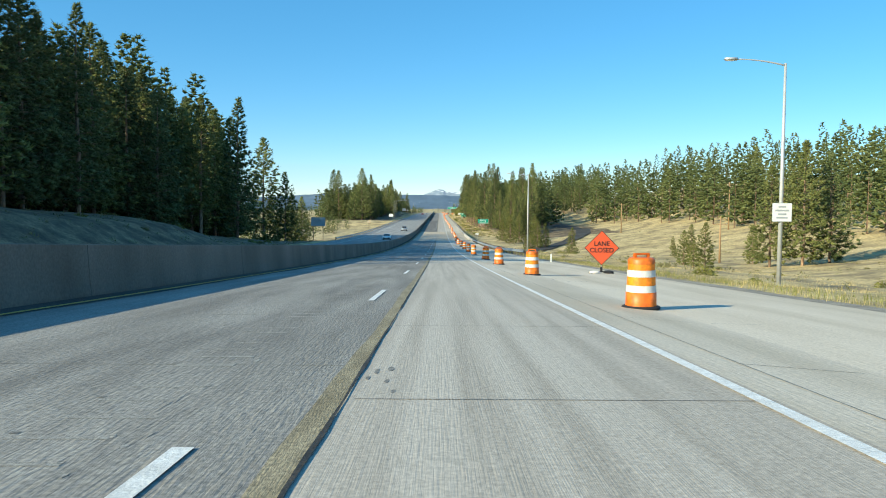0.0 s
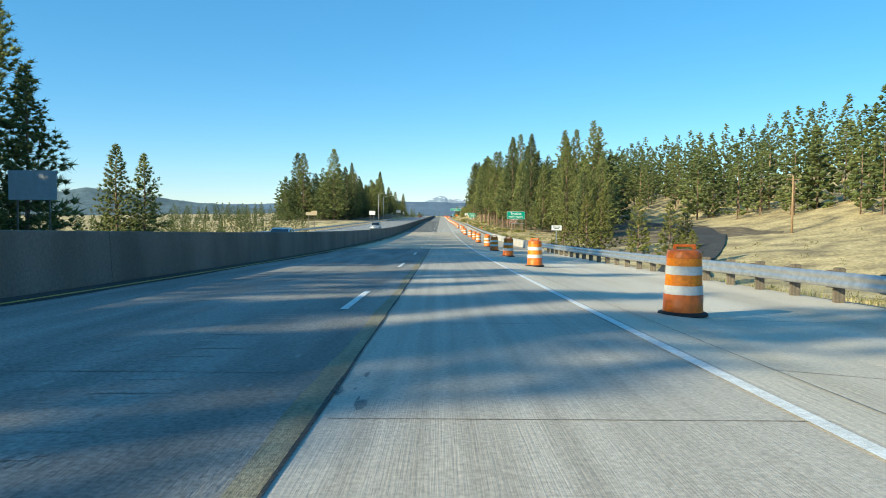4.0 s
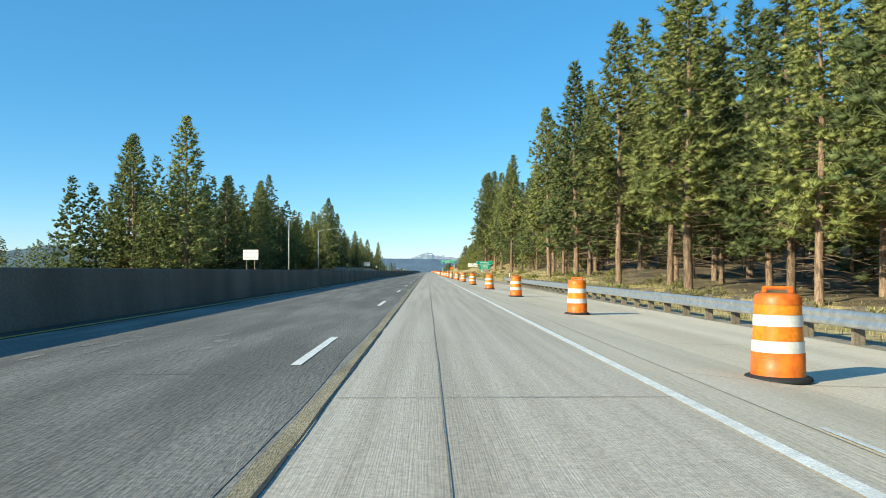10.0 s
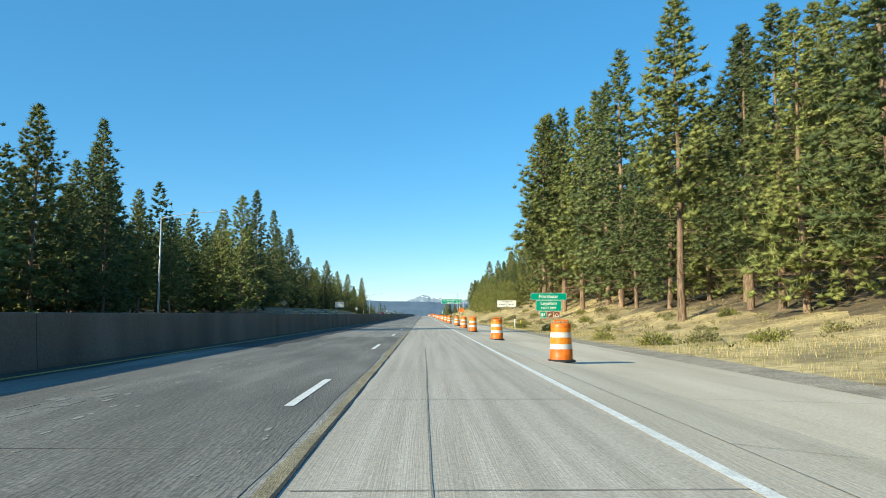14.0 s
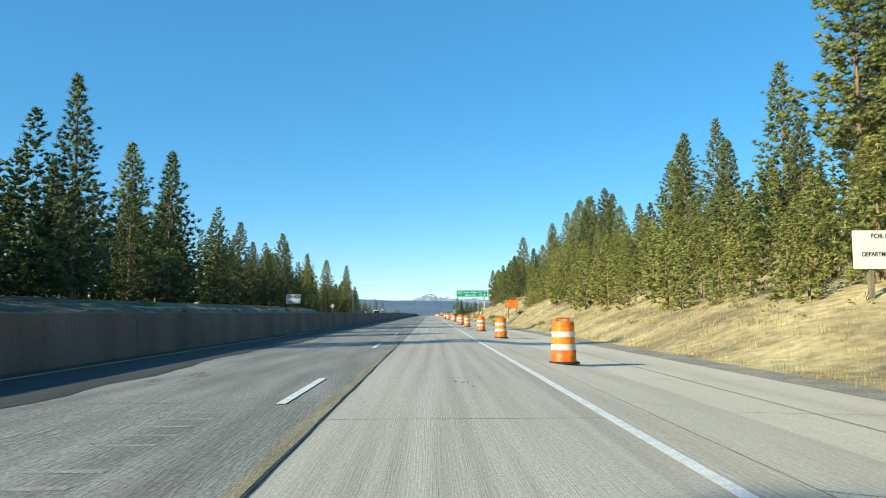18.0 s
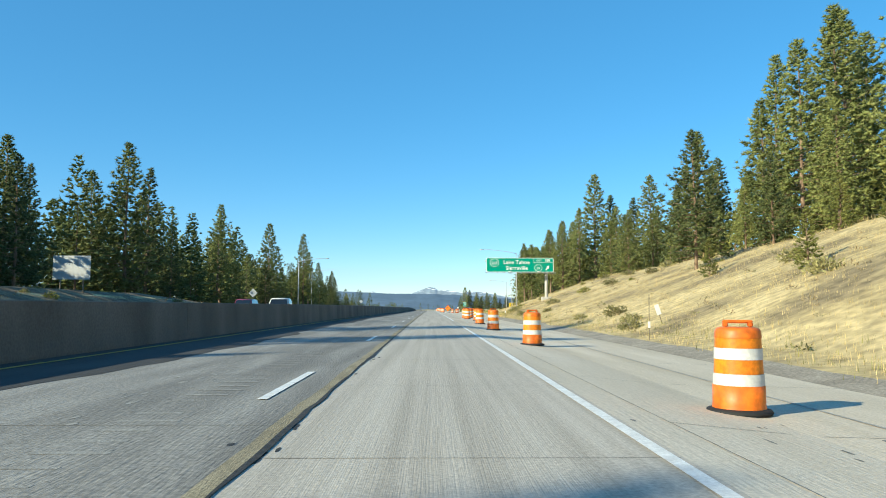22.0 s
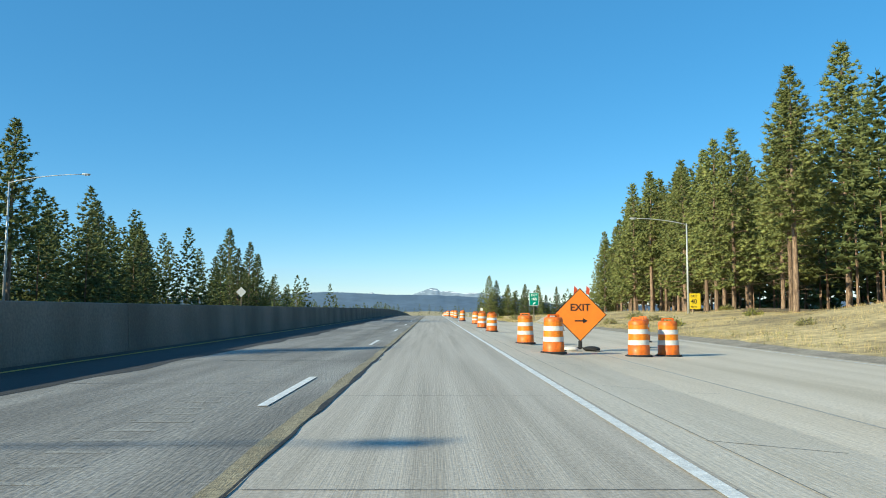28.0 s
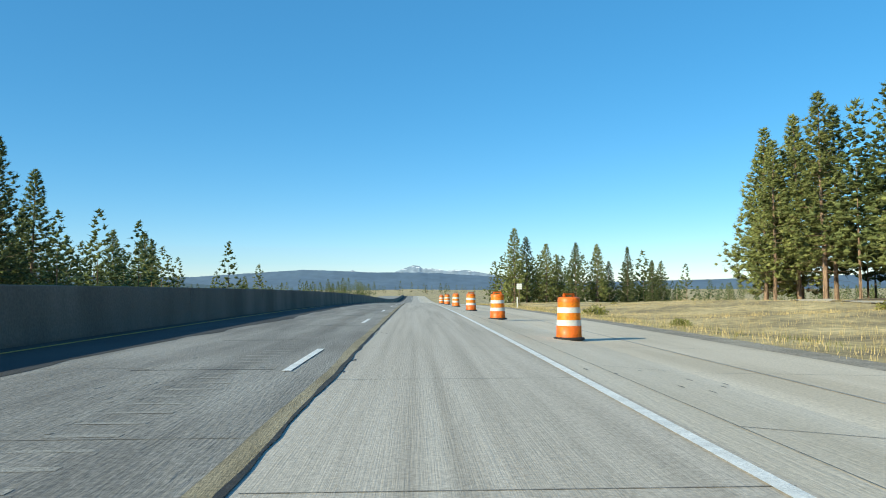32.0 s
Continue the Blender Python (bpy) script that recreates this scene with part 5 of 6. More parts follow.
M_SAGE = material("grey_green_sagebrush", [(0.17, 0.165, 0.065), (0.33, 0.30, 0.13)], scale=2, rough=0.9, fine=8, island=0.4, per_object=0.3, bump=0, translucent=0.15, local=True)
M_DRYBRUSH = material("dry_brown_brush", [(0.20, 0.15, 0.085), (0.36, 0.285, 0.16)], scale=2, rough=0.9, fine=8, island=0.4, bump=0, translucent=0.1)
M_OLIVEBRUSH = material("olive_low_brush", [(0.14, 0.135, 0.055), (0.26, 0.24, 0.10)], scale=1.2, rough=0.9, fine=8, island=0.4, bump=0, translucent=0.1)
STEMS = stems_mesh()
brush(420, 470, 562, lambda y, s: edge_x(y) + 7 + 18 * s, 0.25, 0.7, M_DRYBRUSH, "dry brown brush on a wooded slope")
brush(420, 400, 562, lambda y, s: edge_x(y) + 2.5 + 18 * s, 0.22, 0.6, M_OLIVEBRUSH, "olive low brush on a wooded slope")
brush(420, 262, 400, lambda y, s: edge_x(y) + 2 + 12 * s, 0.2, 0.6, M_OLIVEBRUSH, "olive low brush behind a guard rail")
brush(260, 262, 400, lambda y, s: edge_x(y) + 2 + 14 * s, 0.2, 0.5, M_DRYBRUSH, "dry brown brush behind a guard rail")
brush(420, 562, 760, lambda y, s: edge_x(y) + 3 + 17 * s, 0.14, 0.42, M_DRYBRUSH, "dry brown brush on a cut slope")
brush(300, 562, 900, lambda y, s: edge_x(y) + 1.8 + 16 * s ** 1.6, 0.14, 0.42, M_OLIVEBRUSH, "olive low brush on a cut slope")
brush(420, 0, 240, lambda y, s: edge_x(y) + 5 + 55 * s, 0.25, 0.8, M_OLIVEBRUSH, "olive low brush on a grassy hillside")
brush(360, 0, 190, lambda y, s: -25.4 - 14 * s, 0.25, 0.7, M_OLIVEBRUSH, "low brush on a shaded bank")
brush(420, 560, 800, lambda y, s: -25.4 - 14 * s, 0.2, 0.55, M_DRYBRUSH, "dry brush on a bank before pines")
BUSHES = [bush_meshes(k, M_SAGE if k % 2 else M_GREENGRASS) for k in range(4)]
brng = random.Random(9)
for y0, y1, n, off, wid in ((20, 170, 22, 2, 30), (520, 760, 62, 2.0, 18), (760, 900, 24, 2.5, 12), (905, 1050, 14, 2, 25), (60, 120, 8, 20, 30), (262, 400, 64, 2.2, 9), (400, 505, 40, 2, 12), (505, 560, 24, 3, 15), (230, 262, 6, 4, 12)):
    for _ in range(n):
        y = brng.uniform(y0, y1)
        x = edge_x(y) + off + wid * brng.random()
        s = brng.uniform(0.5, 1.5)
        b = thing("bush", pose(x, y, ground_z(x, y) - 0.05, 0, 0, brng.uniform(0, 360)) @ Matrix.Scale(s, 4), "low rounded sage bush in dry grass", "bush", "brush on the verge")
        for me in (STEMS, BUSHES[brng.randrange(4)]):
            o = new(me.name, me)
            o.parent = b
for k in range(36):
    y = brng.uniform(0, 130) if k < 12 else brng.uniform(590, 760)
    x = -28 - 8 * brng.random()
    b = thing("bush", pose(x, y, ground_z(x, y) - 0.05, 0, 0, brng.uniform(0, 360)) @ Matrix.Scale(brng.uniform(0.6, 1.3), 4), "low shaded sage bush on the bank", "bush", "brush on the bank")
    for me in (STEMS, BUSHES[brng.randrange(4)]):
        o = new(me.name, me)
        o.parent = b


# ---------------------------------------------------------------- traffic drums
DRUM_BODY = [
    ("orange_body", M_ORANGE, [(0.280, 0.035), (0.270, 0.10), (0.268, 0.30), (0.262, 0.302)]),
    ("white_band", M_BAND, [(0.264, 0.303), (0.260, 0.425)]),
    ("orange_band", M_AMBER, [(0.252, 0.426), (0.246, 0.575)]),
    ("white_band", M_BAND, [(0.250, 0.576), (0.246, 0.695)]),
    ("orange_band", M_AMBER, [(0.239, 0.696), (0.236, 0.80)]),
    ("orange_body", M_ORANGE, [(0.242, 0.801), (0.236, 0.875), (0.217, 0.905), (0.17, 0.918), (0.0, 0.92)]),
]


def drum_proto(m):
    top = thing("traffic_drum", m, "orange plastic traffic drum with two white bands", "traffic drum", "drums closing the lane")
    k = 1.12
    bm = bmesh.new()
    spun(bm, [(r * k, z * k) for r, z in ((0.0, 0.0), (0.335, 0.0), (0.345, 0.02), (0.33, 0.045), (0.28, 0.06), (0.0, 0.06))], 20)
    part("rubber_base", bm, M_RUBBER, top, "black rubber base ring", True)
    for name, mt, prof in DRUM_BODY:
        bm = bmesh.new()
        spun(bm, [(r * k, z * k) for r, z in prof], 28)
        part(name, bm, mt, top, "", True)
    bm = bmesh.new()
    for x in (-0.13, 0.13):
        box(bm, x * k, 0, 0.945 * k, 0.05 * k, 0.07 * k, 0.06 * k, 0.012)
    box(bm, 0, 0, 0.975 * k, 0.31 * k, 0.06 * k, 0.035 * k, 0.012)
    part("handle", bm, M_ORANGE, top, "moulded carrying handle")
    return top


DRUMS = [(3.57, 14.7), (3.50, 31.9), (3.41, 48.6), (3.41, 62.6), (3.37, 83.9), (3.33, 97.3), (3.39, 115.3), (3.39, 132.3), (3.32, 150.3), (3.40, 163.0), (3.47, 175.2),
         (3.81, 188.7), (3.76, 204.0), (3.95, 218.3), (4.00, 232.7), (3.73, 248.1), (3.80, 263.3), (4.31, 277.7), (4.25, 292.3), (3.83, 307.4), (4.17, 321.1), (4.11, 336.3), (3.99, 351.0)]
DRUMS += [(3.79, 367.3), (3.82, 386.1), (3.65, 400.5), (3.44, 418.0), (3.39, 435.3), (3.33, 452.3), (3.23, 469.0), (3.37, 483.6), (3.44, 499.3), (3.2, 517.4), (3.21, 532.8), (3.18, 550.3),
          (3.57, 570.6), (3.56, 585.5), (3.35, 601.6), (3.38, 615.6), (3.72, 628.3), (3.50, 644.6), (3.82, 658.6), (3.30, 673.2), (3.33, 688.3), (3.60, 702.9)]
# the taper into the exit
DRUMS += [(4.30, 717.7), (3.83, 725.7), (3.84, 731.0), (4.69, 736.8), (4.88, 745.6), (5.65, 752.5), (6.20, 757.2), (6.40, 761.2), (6.90, 768.0), (7.10, 771.0), (7.40, 774.8), (7.70, 779.0), (7.95, 786.8)]
DRUMS += [(3.50, 846.8), (3.45, 852.8), (3.42, 867.9), (3.38, 875.8), (3.88, 891.8), (3.30, 906.3), (3.28, 928.4), (3.29, 942.3), (3.56, 959.0), (3.20, 971.3)] + [(3.22, 986 + 16.5 * k) for k in range(4)]
DRUMS += [(5.90, 846.7), (6.90, 847.2), (7.46, 852.3), (9.12, 857.8), (8.40, 875.0)]
drng = random.Random(21)
first = None
for x, y in DRUMS:
    m = pose(x, y, road_z(y) + fall(x, y) + 0.001, 0, drng.uniform(-0.7, 0.7), drng.uniform(-35, 35))
    if first is None:
        first = drum_proto(m)
    else:
        copy_thing(first, m)


# ---------------------------------------------------------------- guard rails
def guard_rail(x_of, y0, y1, side, label, pitch=1.905):
    """A W-beam on wooden posts; side is the way its face looks along x."""
    top = tagged(new("guard_rail"), label=label, category="guard rail")
    prof = [(0.0, 0.54), (0.035, 0.575), (0.055, 0.62), (0.03, 0.665), (0.0, 0.70), (0.03, 0.735), (0.055, 0.78), (0.035, 0.825), (0.0, 0.86)]
    verts, faces = [], []
    n = int((y1 - y0) / 3.81) + 1
    for k in range(n + 1):
        y = y0 + (y1 - y0) * k / n
        for off in (0, -0.012):
            for dx, z in (prof if off == 0 else prof[::-1]):
                verts.append((x_of(y) + side * (dx + off), y, road_z(y) + fall(x_of(y), y) + z - 0.2))
    w = len(prof) * 2
    for k in range(n):
        for i in range(w):
            a, b = k * w + i, k * w + (i + 1) % w
            faces.append((a, b, b + w, a + w))
    faces += [tuple(range(w)), tuple(range(n * w, n * w + w))]
    raw("rail", verts, faces, M_STEEL, top, "galvanised W-beam", True)
    bm = bmesh.new()
    box(bm, 0, 0, 0.33, 0.2, 0.16, 0.96, 0.015)
    post = bpy.data.meshes.new("post")
    bm.to_mesh(post)
    post.materials.append(M_POST)
    bm.free()
    bm = bmesh.new()
    box(bm, 0, 0, 0, 0.15, 0.15, 0.36, 0.012)
    block = bpy.data.meshes.new("block")
    bm.to_mesh(block)
    block.materials.append(M_POST)
    bm.free()
    y = y0 + 0.6
    while y < y1:
        p = new("post", post)
        p.parent = top
        p.location = (x_of(y) - side * 0.27, y, road_z(y) + fall(x_of(y), y) - 0.08)
        q = new("block", block)
        q.parent = p
        q.location = (side * 0.175, 0, 0.58)
        y += pitch
    return top


guard_rail(lambda y: lerp(y, [(84, 9.4), (100, 7.9), (178, 7.25)]), 86, 178, -1, "galvanised guard rail on wooden posts")
guard_rail(lambda y: lerp(y, [(232, 7.3), (300, 7.5), (366, 7.7), (381, 8.1)]), 232, 381, -1, "long galvanised guard rail on wooden posts")
guard_rail(lambda y: -24.0, 172, 500, 1, "guard rail beyond the opposite carriageway", pitch=3.81)


# ---------------------------------------------------------------- street lamps
def street_lamp(x, y, height, arm, side, label, plate=False):
    top = thing("street_lamp", pose(x, y, ground_z(x, y) - 0.05), label, "street lamp", "freeway lamps")
    h = height
    bm = bmesh.new()
    tube(bm, [(0, 0, 0.0), (0, 0, h * 0.5), (0, 0, h)], [0.125, 0.10, 0.065], 12)
    part("pole", bm, M_LAMPPOLE, top, "", True)
    bm = bmesh.new()
    box(bm, 0, 0, 0.05, 0.42, 0.42, 0.10, 0.02)
    part("base_plate", bm, M_CONCPOLE, top, "concrete footing")
    bm = bmesh.new()
    pts = []
    for k in range(9):
        s = k / 8
        pts.append((side * arm * s, 0, h - 0.12 + 0.12 * arm * 2 * (s - 0.5 * s * s)))
    tube(bm, pts, [0.05 - 0.02 * k / 8 for k in range(9)], 8)
    part("mast_arm", bm, M_LAMPPOLE, top, "", True)
    ex, ez = pts[-1][0], pts[-1][2]
    bm = bmesh.new()
    box(bm, 0, 0, 0, 0.72, 0.30, 0.14, 0.05, Matrix.Translation((ex + side * 0.3, 0, ez)))
    part("lamp_head", bm, M_LUMINAIRE, top, "grey cobra-head luminaire", True)
    bm = bmesh.new()
    box(bm, ex + side * 0.36, 0, ez - 0.075, 0.42, 0.22, 0.05, 0.02)
    part("lens", bm, M_WHITESIGN, top, "pale glass lens")
    return top


lamp_first = street_lamp(17.8, 40, 11.9, 2.6, -1, "grey steel street lamp with a white notice board")
street_lamp(13.0, 114.6, 12.0, 2.6, -1, "grey steel street lamp behind a guard rail")
street_lamp(16.6, 794, 10.6, 6.4, -1, "grey street lamp with a long curved arm")
street_lamp(21.8, 850.1, 9.3, 5.0, -1, "grey street lamp with a long curved arm")
street_lamp(25.3, 899.4, 9.2, 5.0, -1, "grey street lamp with a long curved arm before tall pines")
street_lamp(-27.4, 446, 11.6, 6.6, 1, "tall street lamp beyond the opposite carriageway")
street_lamp(-29.3, 498.6, 11.6, 6.6, 1, "tall street lamp beyond the opposite carriageway")
street_lamp(-29, 816, 11.0, 6.0, 1, "tall street lamp beyond the opposite carriageway")
street_lamp(-38.3, 893.4, 12.6, 6.6, 1, "tall street lamp beyond the opposite carriageway")


# ---------------------------------------------------------------- signs
def panel(bm, w, h, r=0.06, t=0.012, y=0.0, cx=0.0, cz=0.0):
    """A flat plate with round corners, facing -y."""
    pts = []
    for sx, sz, a0 in ((1, 1, 0), (-1, 1, 90), (-1, -1, 180), (1, -1, 270)):
        for k in range(5):
            a = radians(a0 + 22.5 * k)
            pts.append((cx + sx * (w / 2 - r) + r * math.cos(a), cz + sz * (h / 2 - r) + r * math.sin(a)))
    f = [bm.verts.new((px, y - t / 2, pz)) for px, pz in pts]
    b = [bm.verts.new((px, y + t / 2, pz)) for px, pz in pts]
    n = len(pts)
    bm.faces.new(f[::-1])
    bm.faces.new(b)
    for k in range(n):
        bm.faces.new((f[k], f[(k + 1) % n], b[(k + 1) % n], b[k]))
    return bm


def plate(parent, name, w, h, mat, cx, cz, y=0.0, r=0.06, label="", border=None, bw=0.035):
    """A sign face with an optional border band."""
    bm = panel(bmesh.new(), w, h, r, 0.012, y, cx, cz)
    face = part(name, bm, border or mat, parent, label)
    if border:
        bm = panel(bmesh.new(), w - 2 * bw, h - 2 * bw, max(0.01, r - bw * 0.6), 0.012, y - 0.005, cx, cz)
        part("face", bm, mat, face)
    return face


def posts(parent, xs, bottom, top, mat=None, w=0.14):
    for x in xs:
        bm = box(bmesh.new(), x, 0.09, (bottom + top) / 2, w, w, top - bottom, 0.012)
        part("post", bm, mat or M_POST, parent)


def bars_of_text(parent, mat, rows, y, h):
    """Unreadable lines as plain bars: (x centre, z, width) each."""
    for x, z, w in rows:
        bm = box(bmesh.new(), x, y, z, w, 0.004, h)
        part("text_bar", bm, mat, parent)


# town sign with two brown service plates
s = thing("guide_sign", pose(16.3, 287.4, ground_z(16.3, 287.4)), "green town sign with brown winter-sport plates on wooden posts", "road sign")
g0 = -land(16.3, 287.4)
posts(s, (-0.85, 1.35), -0.4, g0 + 3.5)
plate(s, "town_panel", 4.0, 1.66, M_GREENSIGN, -0.1, g0 + 3.2, 0, 0.12, "", M_WHITESIGN)
lettering("lettering", "Truckee", 0.72, -0.1, g0 + 3.52, -0.02, M_WHITESIGN, s)
lettering("lettering", "NEXT 4 EXITS", 0.51, -0.1, g0 + 2.84, -0.02, M_WHITESIGN, s)
for k in range(2):
    p = plate(s, "service_plate", 0.86, 0.86, M_BROWNSIGN, -1.15 + k * 0.9, g0 + 1.86, 0, 0.03, "brown winter-sport plate", M_WHITESIGN, 0.025)
    bm = bmesh.new()
    c = -1.15 + k * 0.9
    tube(bm, [(c - 0.28, -0.02, g0 + 1.62), (c + 0.3, -0.02, g0 + 1.72 - 0.1 * k)], 0.022, 6)
    tube(bm, [(c - 0.1, -0.02, g0 + 1.7), (c + 0.05, -0.02, g0 + 1.86), (c - 0.08, -0.02, g0 + 2.02)], 0.055, 6)
    tube(bm, [(c + 0.02, -0.02, g0 + 2.0), (c + 0.26, -0.02, g0 + 1.88)], 0.035, 6)
    part("symbol", bm, M_WHITESIGN, s, "white pictogram")
bm = box(bmesh.new(), 0.3, 0.02, g0 + 2.33, 3.0, 0.03, 0.05)
part("cross_bar", bm, M_STEEL, s)
bm = box(bmesh.new(), 0.3, 0.02, g0 + 1.4, 3.0, 0.03, 0.05)
part("cross_bar", bm, M_STEEL, s)

# two stacked destination panels with service plates
s = thing("guide_sign", pose(15.9, 512.6, ground_z(15.9, 512.6)), "two stacked green destination panels with service plates", "road sign")
g0 = -land(15.9, 512.6)
posts(s, (-1.0, 1.3), -0.3, g0 + 3.0)
plate(s, "upper_panel", 4.66, 0.92, M_GREENSIGN, 0, g0 + 3.42, 0, 0.08, "", M_WHITESIGN, 0.03)
lettering("lettering", "Northstar", 0.62, 0, g0 + 3.42, -0.02, M_WHITESIGN, s)
plate(s, "lower_panel", 3.3, 1.40, M_GREENSIGN, 0, g0 + 2.24, 0, 0.1, "", M_WHITESIGN, 0.03)
lettering("lettering", "Loyalton", 0.60, 0, g0 + 2.52, -0.02, M_WHITESIGN, s)
lettering("lettering", "NEXT EXIT", 0.40, 0.02, g0 + 1.92, -0.02, M_WHITESIGN, s)
for k, mt in enumerate((M_GREENSIGN, M_BROWNSIGN, M_BROWNSIGN)):
    c = -0.72 + k * 0.88
    plate(s, "service_plate", 0.8, 0.8, mt, c, g0 + 1.08, 0, 0.03, "small square service plate", M_WHITESIGN, 0.025)
    bm = bmesh.new()
    if k == 2:
        tube(bm, [(c - 0.25, -0.02, g0 + 0.86), (c, -0.02, g0 + 1.28), (c + 0.25, -0.02, g0 + 0.86)], 0.05, 6)
        tube(bm, [(c - 0.3, -0.02, g0 + 0.84), (c + 0.3, -0.02, g0 + 0.84)], 0.03, 6)
    elif k == 1:
        tube(bm, [(c - 0.12, -0.02, g0 + 0.86), (c - 0.1, -0.02, g0 + 1.2)], 0.07, 6)
        tube(bm, [(c - 0.1, -0.02, g0 + 1.15), (c + 0.2, -0.02, g0 + 1.15)], 0.06, 6)
    else:
        tube(bm, [(c - 0.1, -0.02, g0 + 0.84), (c - 0.1, -0.02, g0 + 1.26)], 0.12, 6)
        tube(bm, [(c + 0.14, -0.02, g0 + 0.9), (c + 0.2, -0.02, g0 + 1.26)], 0.035, 6)
    part("symbol", bm, M_WHITESIGN, s, "white pictogram")

# white notice board
s = thing("notice_board", pose(15.2, 555.8, ground_z(15.2, 555.8)), "white notice board with black lettering on wooden posts", "road sign")
g0 = -land(15.2, 555.8)
posts(s, (-1.15, 1.15), -0.6, g0 + 2.6, w=0.16)
plate(s, "board", 3.54, 1.28, M_WHITESIGN, 0, g0 + 3.06, 0, 0.04, "", M_BLACK, 0.02)
for k, (txt, w) in enumerate((("FOR INFORMATION ON", 2.9), ("VEHICLE", 2.6), ("DEPARTMENT OF TRANSPORTATION", 3.2), ("SACRAMENTO", 2.9))):
    lettering("lettering", txt, 0.21, 0, g0 + 3.49 - k * 0.29, -0.02, M_BLACK, s, 0.82 if k == 2 else 1.0)

# orange detour board
s = thing("detour_board", pose(10.2, 626.0, ground_z(10.2, 626.0)), "orange temporary traffic board on thin wooden posts", "road sign")
g0 = -land(10.2, 626.0)
posts(s, (-0.45, 0.5), -0.3, g0 + 2.0, w=0.09)
plate(s, "board", 1.50, 0.98, M_ORANGESIGN, 0, g0 + 2.26, 0, 0.03, "", M_BLACK, 0.02)
for txt, size, dx, dz in (("ACCESS TO", 0.20, 0.2, 2.60), ("STAMPEDE RES", 0.20, 0.0, 2.38), ("DETOUR", 0.20, -0.03, 2.16), ("VIA I80 TO HWY 89", 0.19, 0.0, 1.93)):
    lettering("lettering", txt, size, dx, g0 + dz, -0.02, M_BROWNSIGN, s, 0.8)
bars_of_text(s, M_BROWNSIGN, [(-0.5, g0 + 2.6, 0.28)], -0.016, 0.15)

# large cantilevered exit sign
s = thing("cantilever_sign", pose(12.1, 750.4, road_z(750.4)), "green cantilevered exit sign on a pale round post", "road sign")
W, HH, CZ = 9.05, 1.92, 6.72
plate(s, "sign_panel", W, HH, M_GREENSIGN, 0, CZ, -0.15, 0.2, "", M_WHITESIGN, 0.06)
lettering("lettering", "Lake Tahoe", 0.70, -0.45, CZ + 0.35, -0.175, M_WHITESIGN, s, 1.08)
lettering("lettering", "Sierraville", 0.70, -0.42, CZ - 0.42, -0.175, M_WHITESIGN, s, 1.08)
plate(s, "exit_tab", 2.6, 0.62, M_GREENSIGN, W / 2 - 1.36, CZ + 0.62, -0.17, 0.06, "exit number tab", M_WHITESIGN, 0.035)
lettering("lettering", "EXIT", 0.34, W / 2 - 1.95, CZ + 0.60, -0.195, M_WHITESIGN, s)
lettering("lettering", "188", 0.50, W / 2 - 0.85, CZ + 0.62, -0.195, M_WHITESIGN, s)


def shield(parent, cx, cz, r, text, y):
    for rr, mt, dy in ((r, M_WHITESIGN, 0.0), (r * 0.9, M_GREENSIGN, -0.006)):
        bm = bmesh.new()
        pts = [(math.cos(a) * rr * (1.0 + 0.08 * math.sin(a)), (math.sin(a) * rr * (0.82 if math.sin(a) < 0 else 0.95))) for a in (2 * math.pi * k / 24 for k in range(24))]
        f = [bm.verts.new((cx + px, y + dy, cz + pz)) for px, pz in pts]
        b = [bm.verts.new((cx + px, y + dy + 0.005, cz + pz)) for px, pz in pts]
        bm.faces.new(f[::-1])
        bm.faces.new(b)
        for k in range(24):
            bm.faces.new((f[k], f[(k + 1) % 24], b[(k + 1) % 24], b[k]))
        part("route_shield", bm, mt, parent, "white-edged route shield" if mt is M_WHITESIGN else "")
    lettering("lettering", text, r * 0.85, cx, cz - 0.02, y - 0.012, M_WHITESIGN, parent, 0.95)


def arrow(parent, cx, cz, size, ang, mat, y):
    """A flat arrow pointing at ang degrees from the right, upwards."""
    bm = bmesh.new()
    shape = [(-0.5, -0.13), (0.05, -0.13), (0.0, -0.36), (0.55, 0.0), (0.0, 0.36), (0.05, 0.13), (-0.5, 0.13)]
    c, n = math.cos(radians(ang)), math.sin(radians(ang))
    f = [bm.verts.new((cx + (px * c - pz * n) * size, y, cz + (px * n + pz * c) * size)) for px, pz in shape]
    b = [bm.verts.new((v.co.x, y + 0.005, v.co.z)) for v in f]
    bm.faces.new(f)
    bm.faces.new(b[::-1])
    for k in range(len(f)):
        bm.faces.new((f[k], b[k], b[(k + 1) % len(f)], f[(k + 1) % len(f)]))
    bmesh.ops.recalc_face_normals(bm, faces=bm.faces)
    part("arrow", bm, mat, parent, "white arrow")


shield(s, -W / 2 + 1.1, CZ + 0.25, 0.62, "267", -0.17)
shield(s, W / 2 - 2.05, CZ - 0.42, 0.52, "89", -0.17)
arrow(s, W / 2 - 0.85, CZ - 0.40, 0.68, 55, M_WHITESIGN, -0.175)
for k in range(12):
    x = -W / 2 + 0.4 + k * (W - 0.8) / 11
    bm = box(bmesh.new(), x, 0.0, CZ, 0.07, 0.1, HH - 0.05)
    part("stiffener", bm, M_SIGNBACK, s)
for dz in (-0.55, 0.55):
    bm = tube(bmesh.new(), [(-W / 2 - 0.15, 0.3, CZ + dz), (W / 2 + 0.1, 0.3, CZ + dz)], 0.11, 10)
    part("truss_chord", bm, M_SIGNBACK, s, "", True)
bm = box(bmesh.new(), 0.0, -0.6, CZ - HH / 2 - 0.12, W + 0.5, 0.75, 0.04)
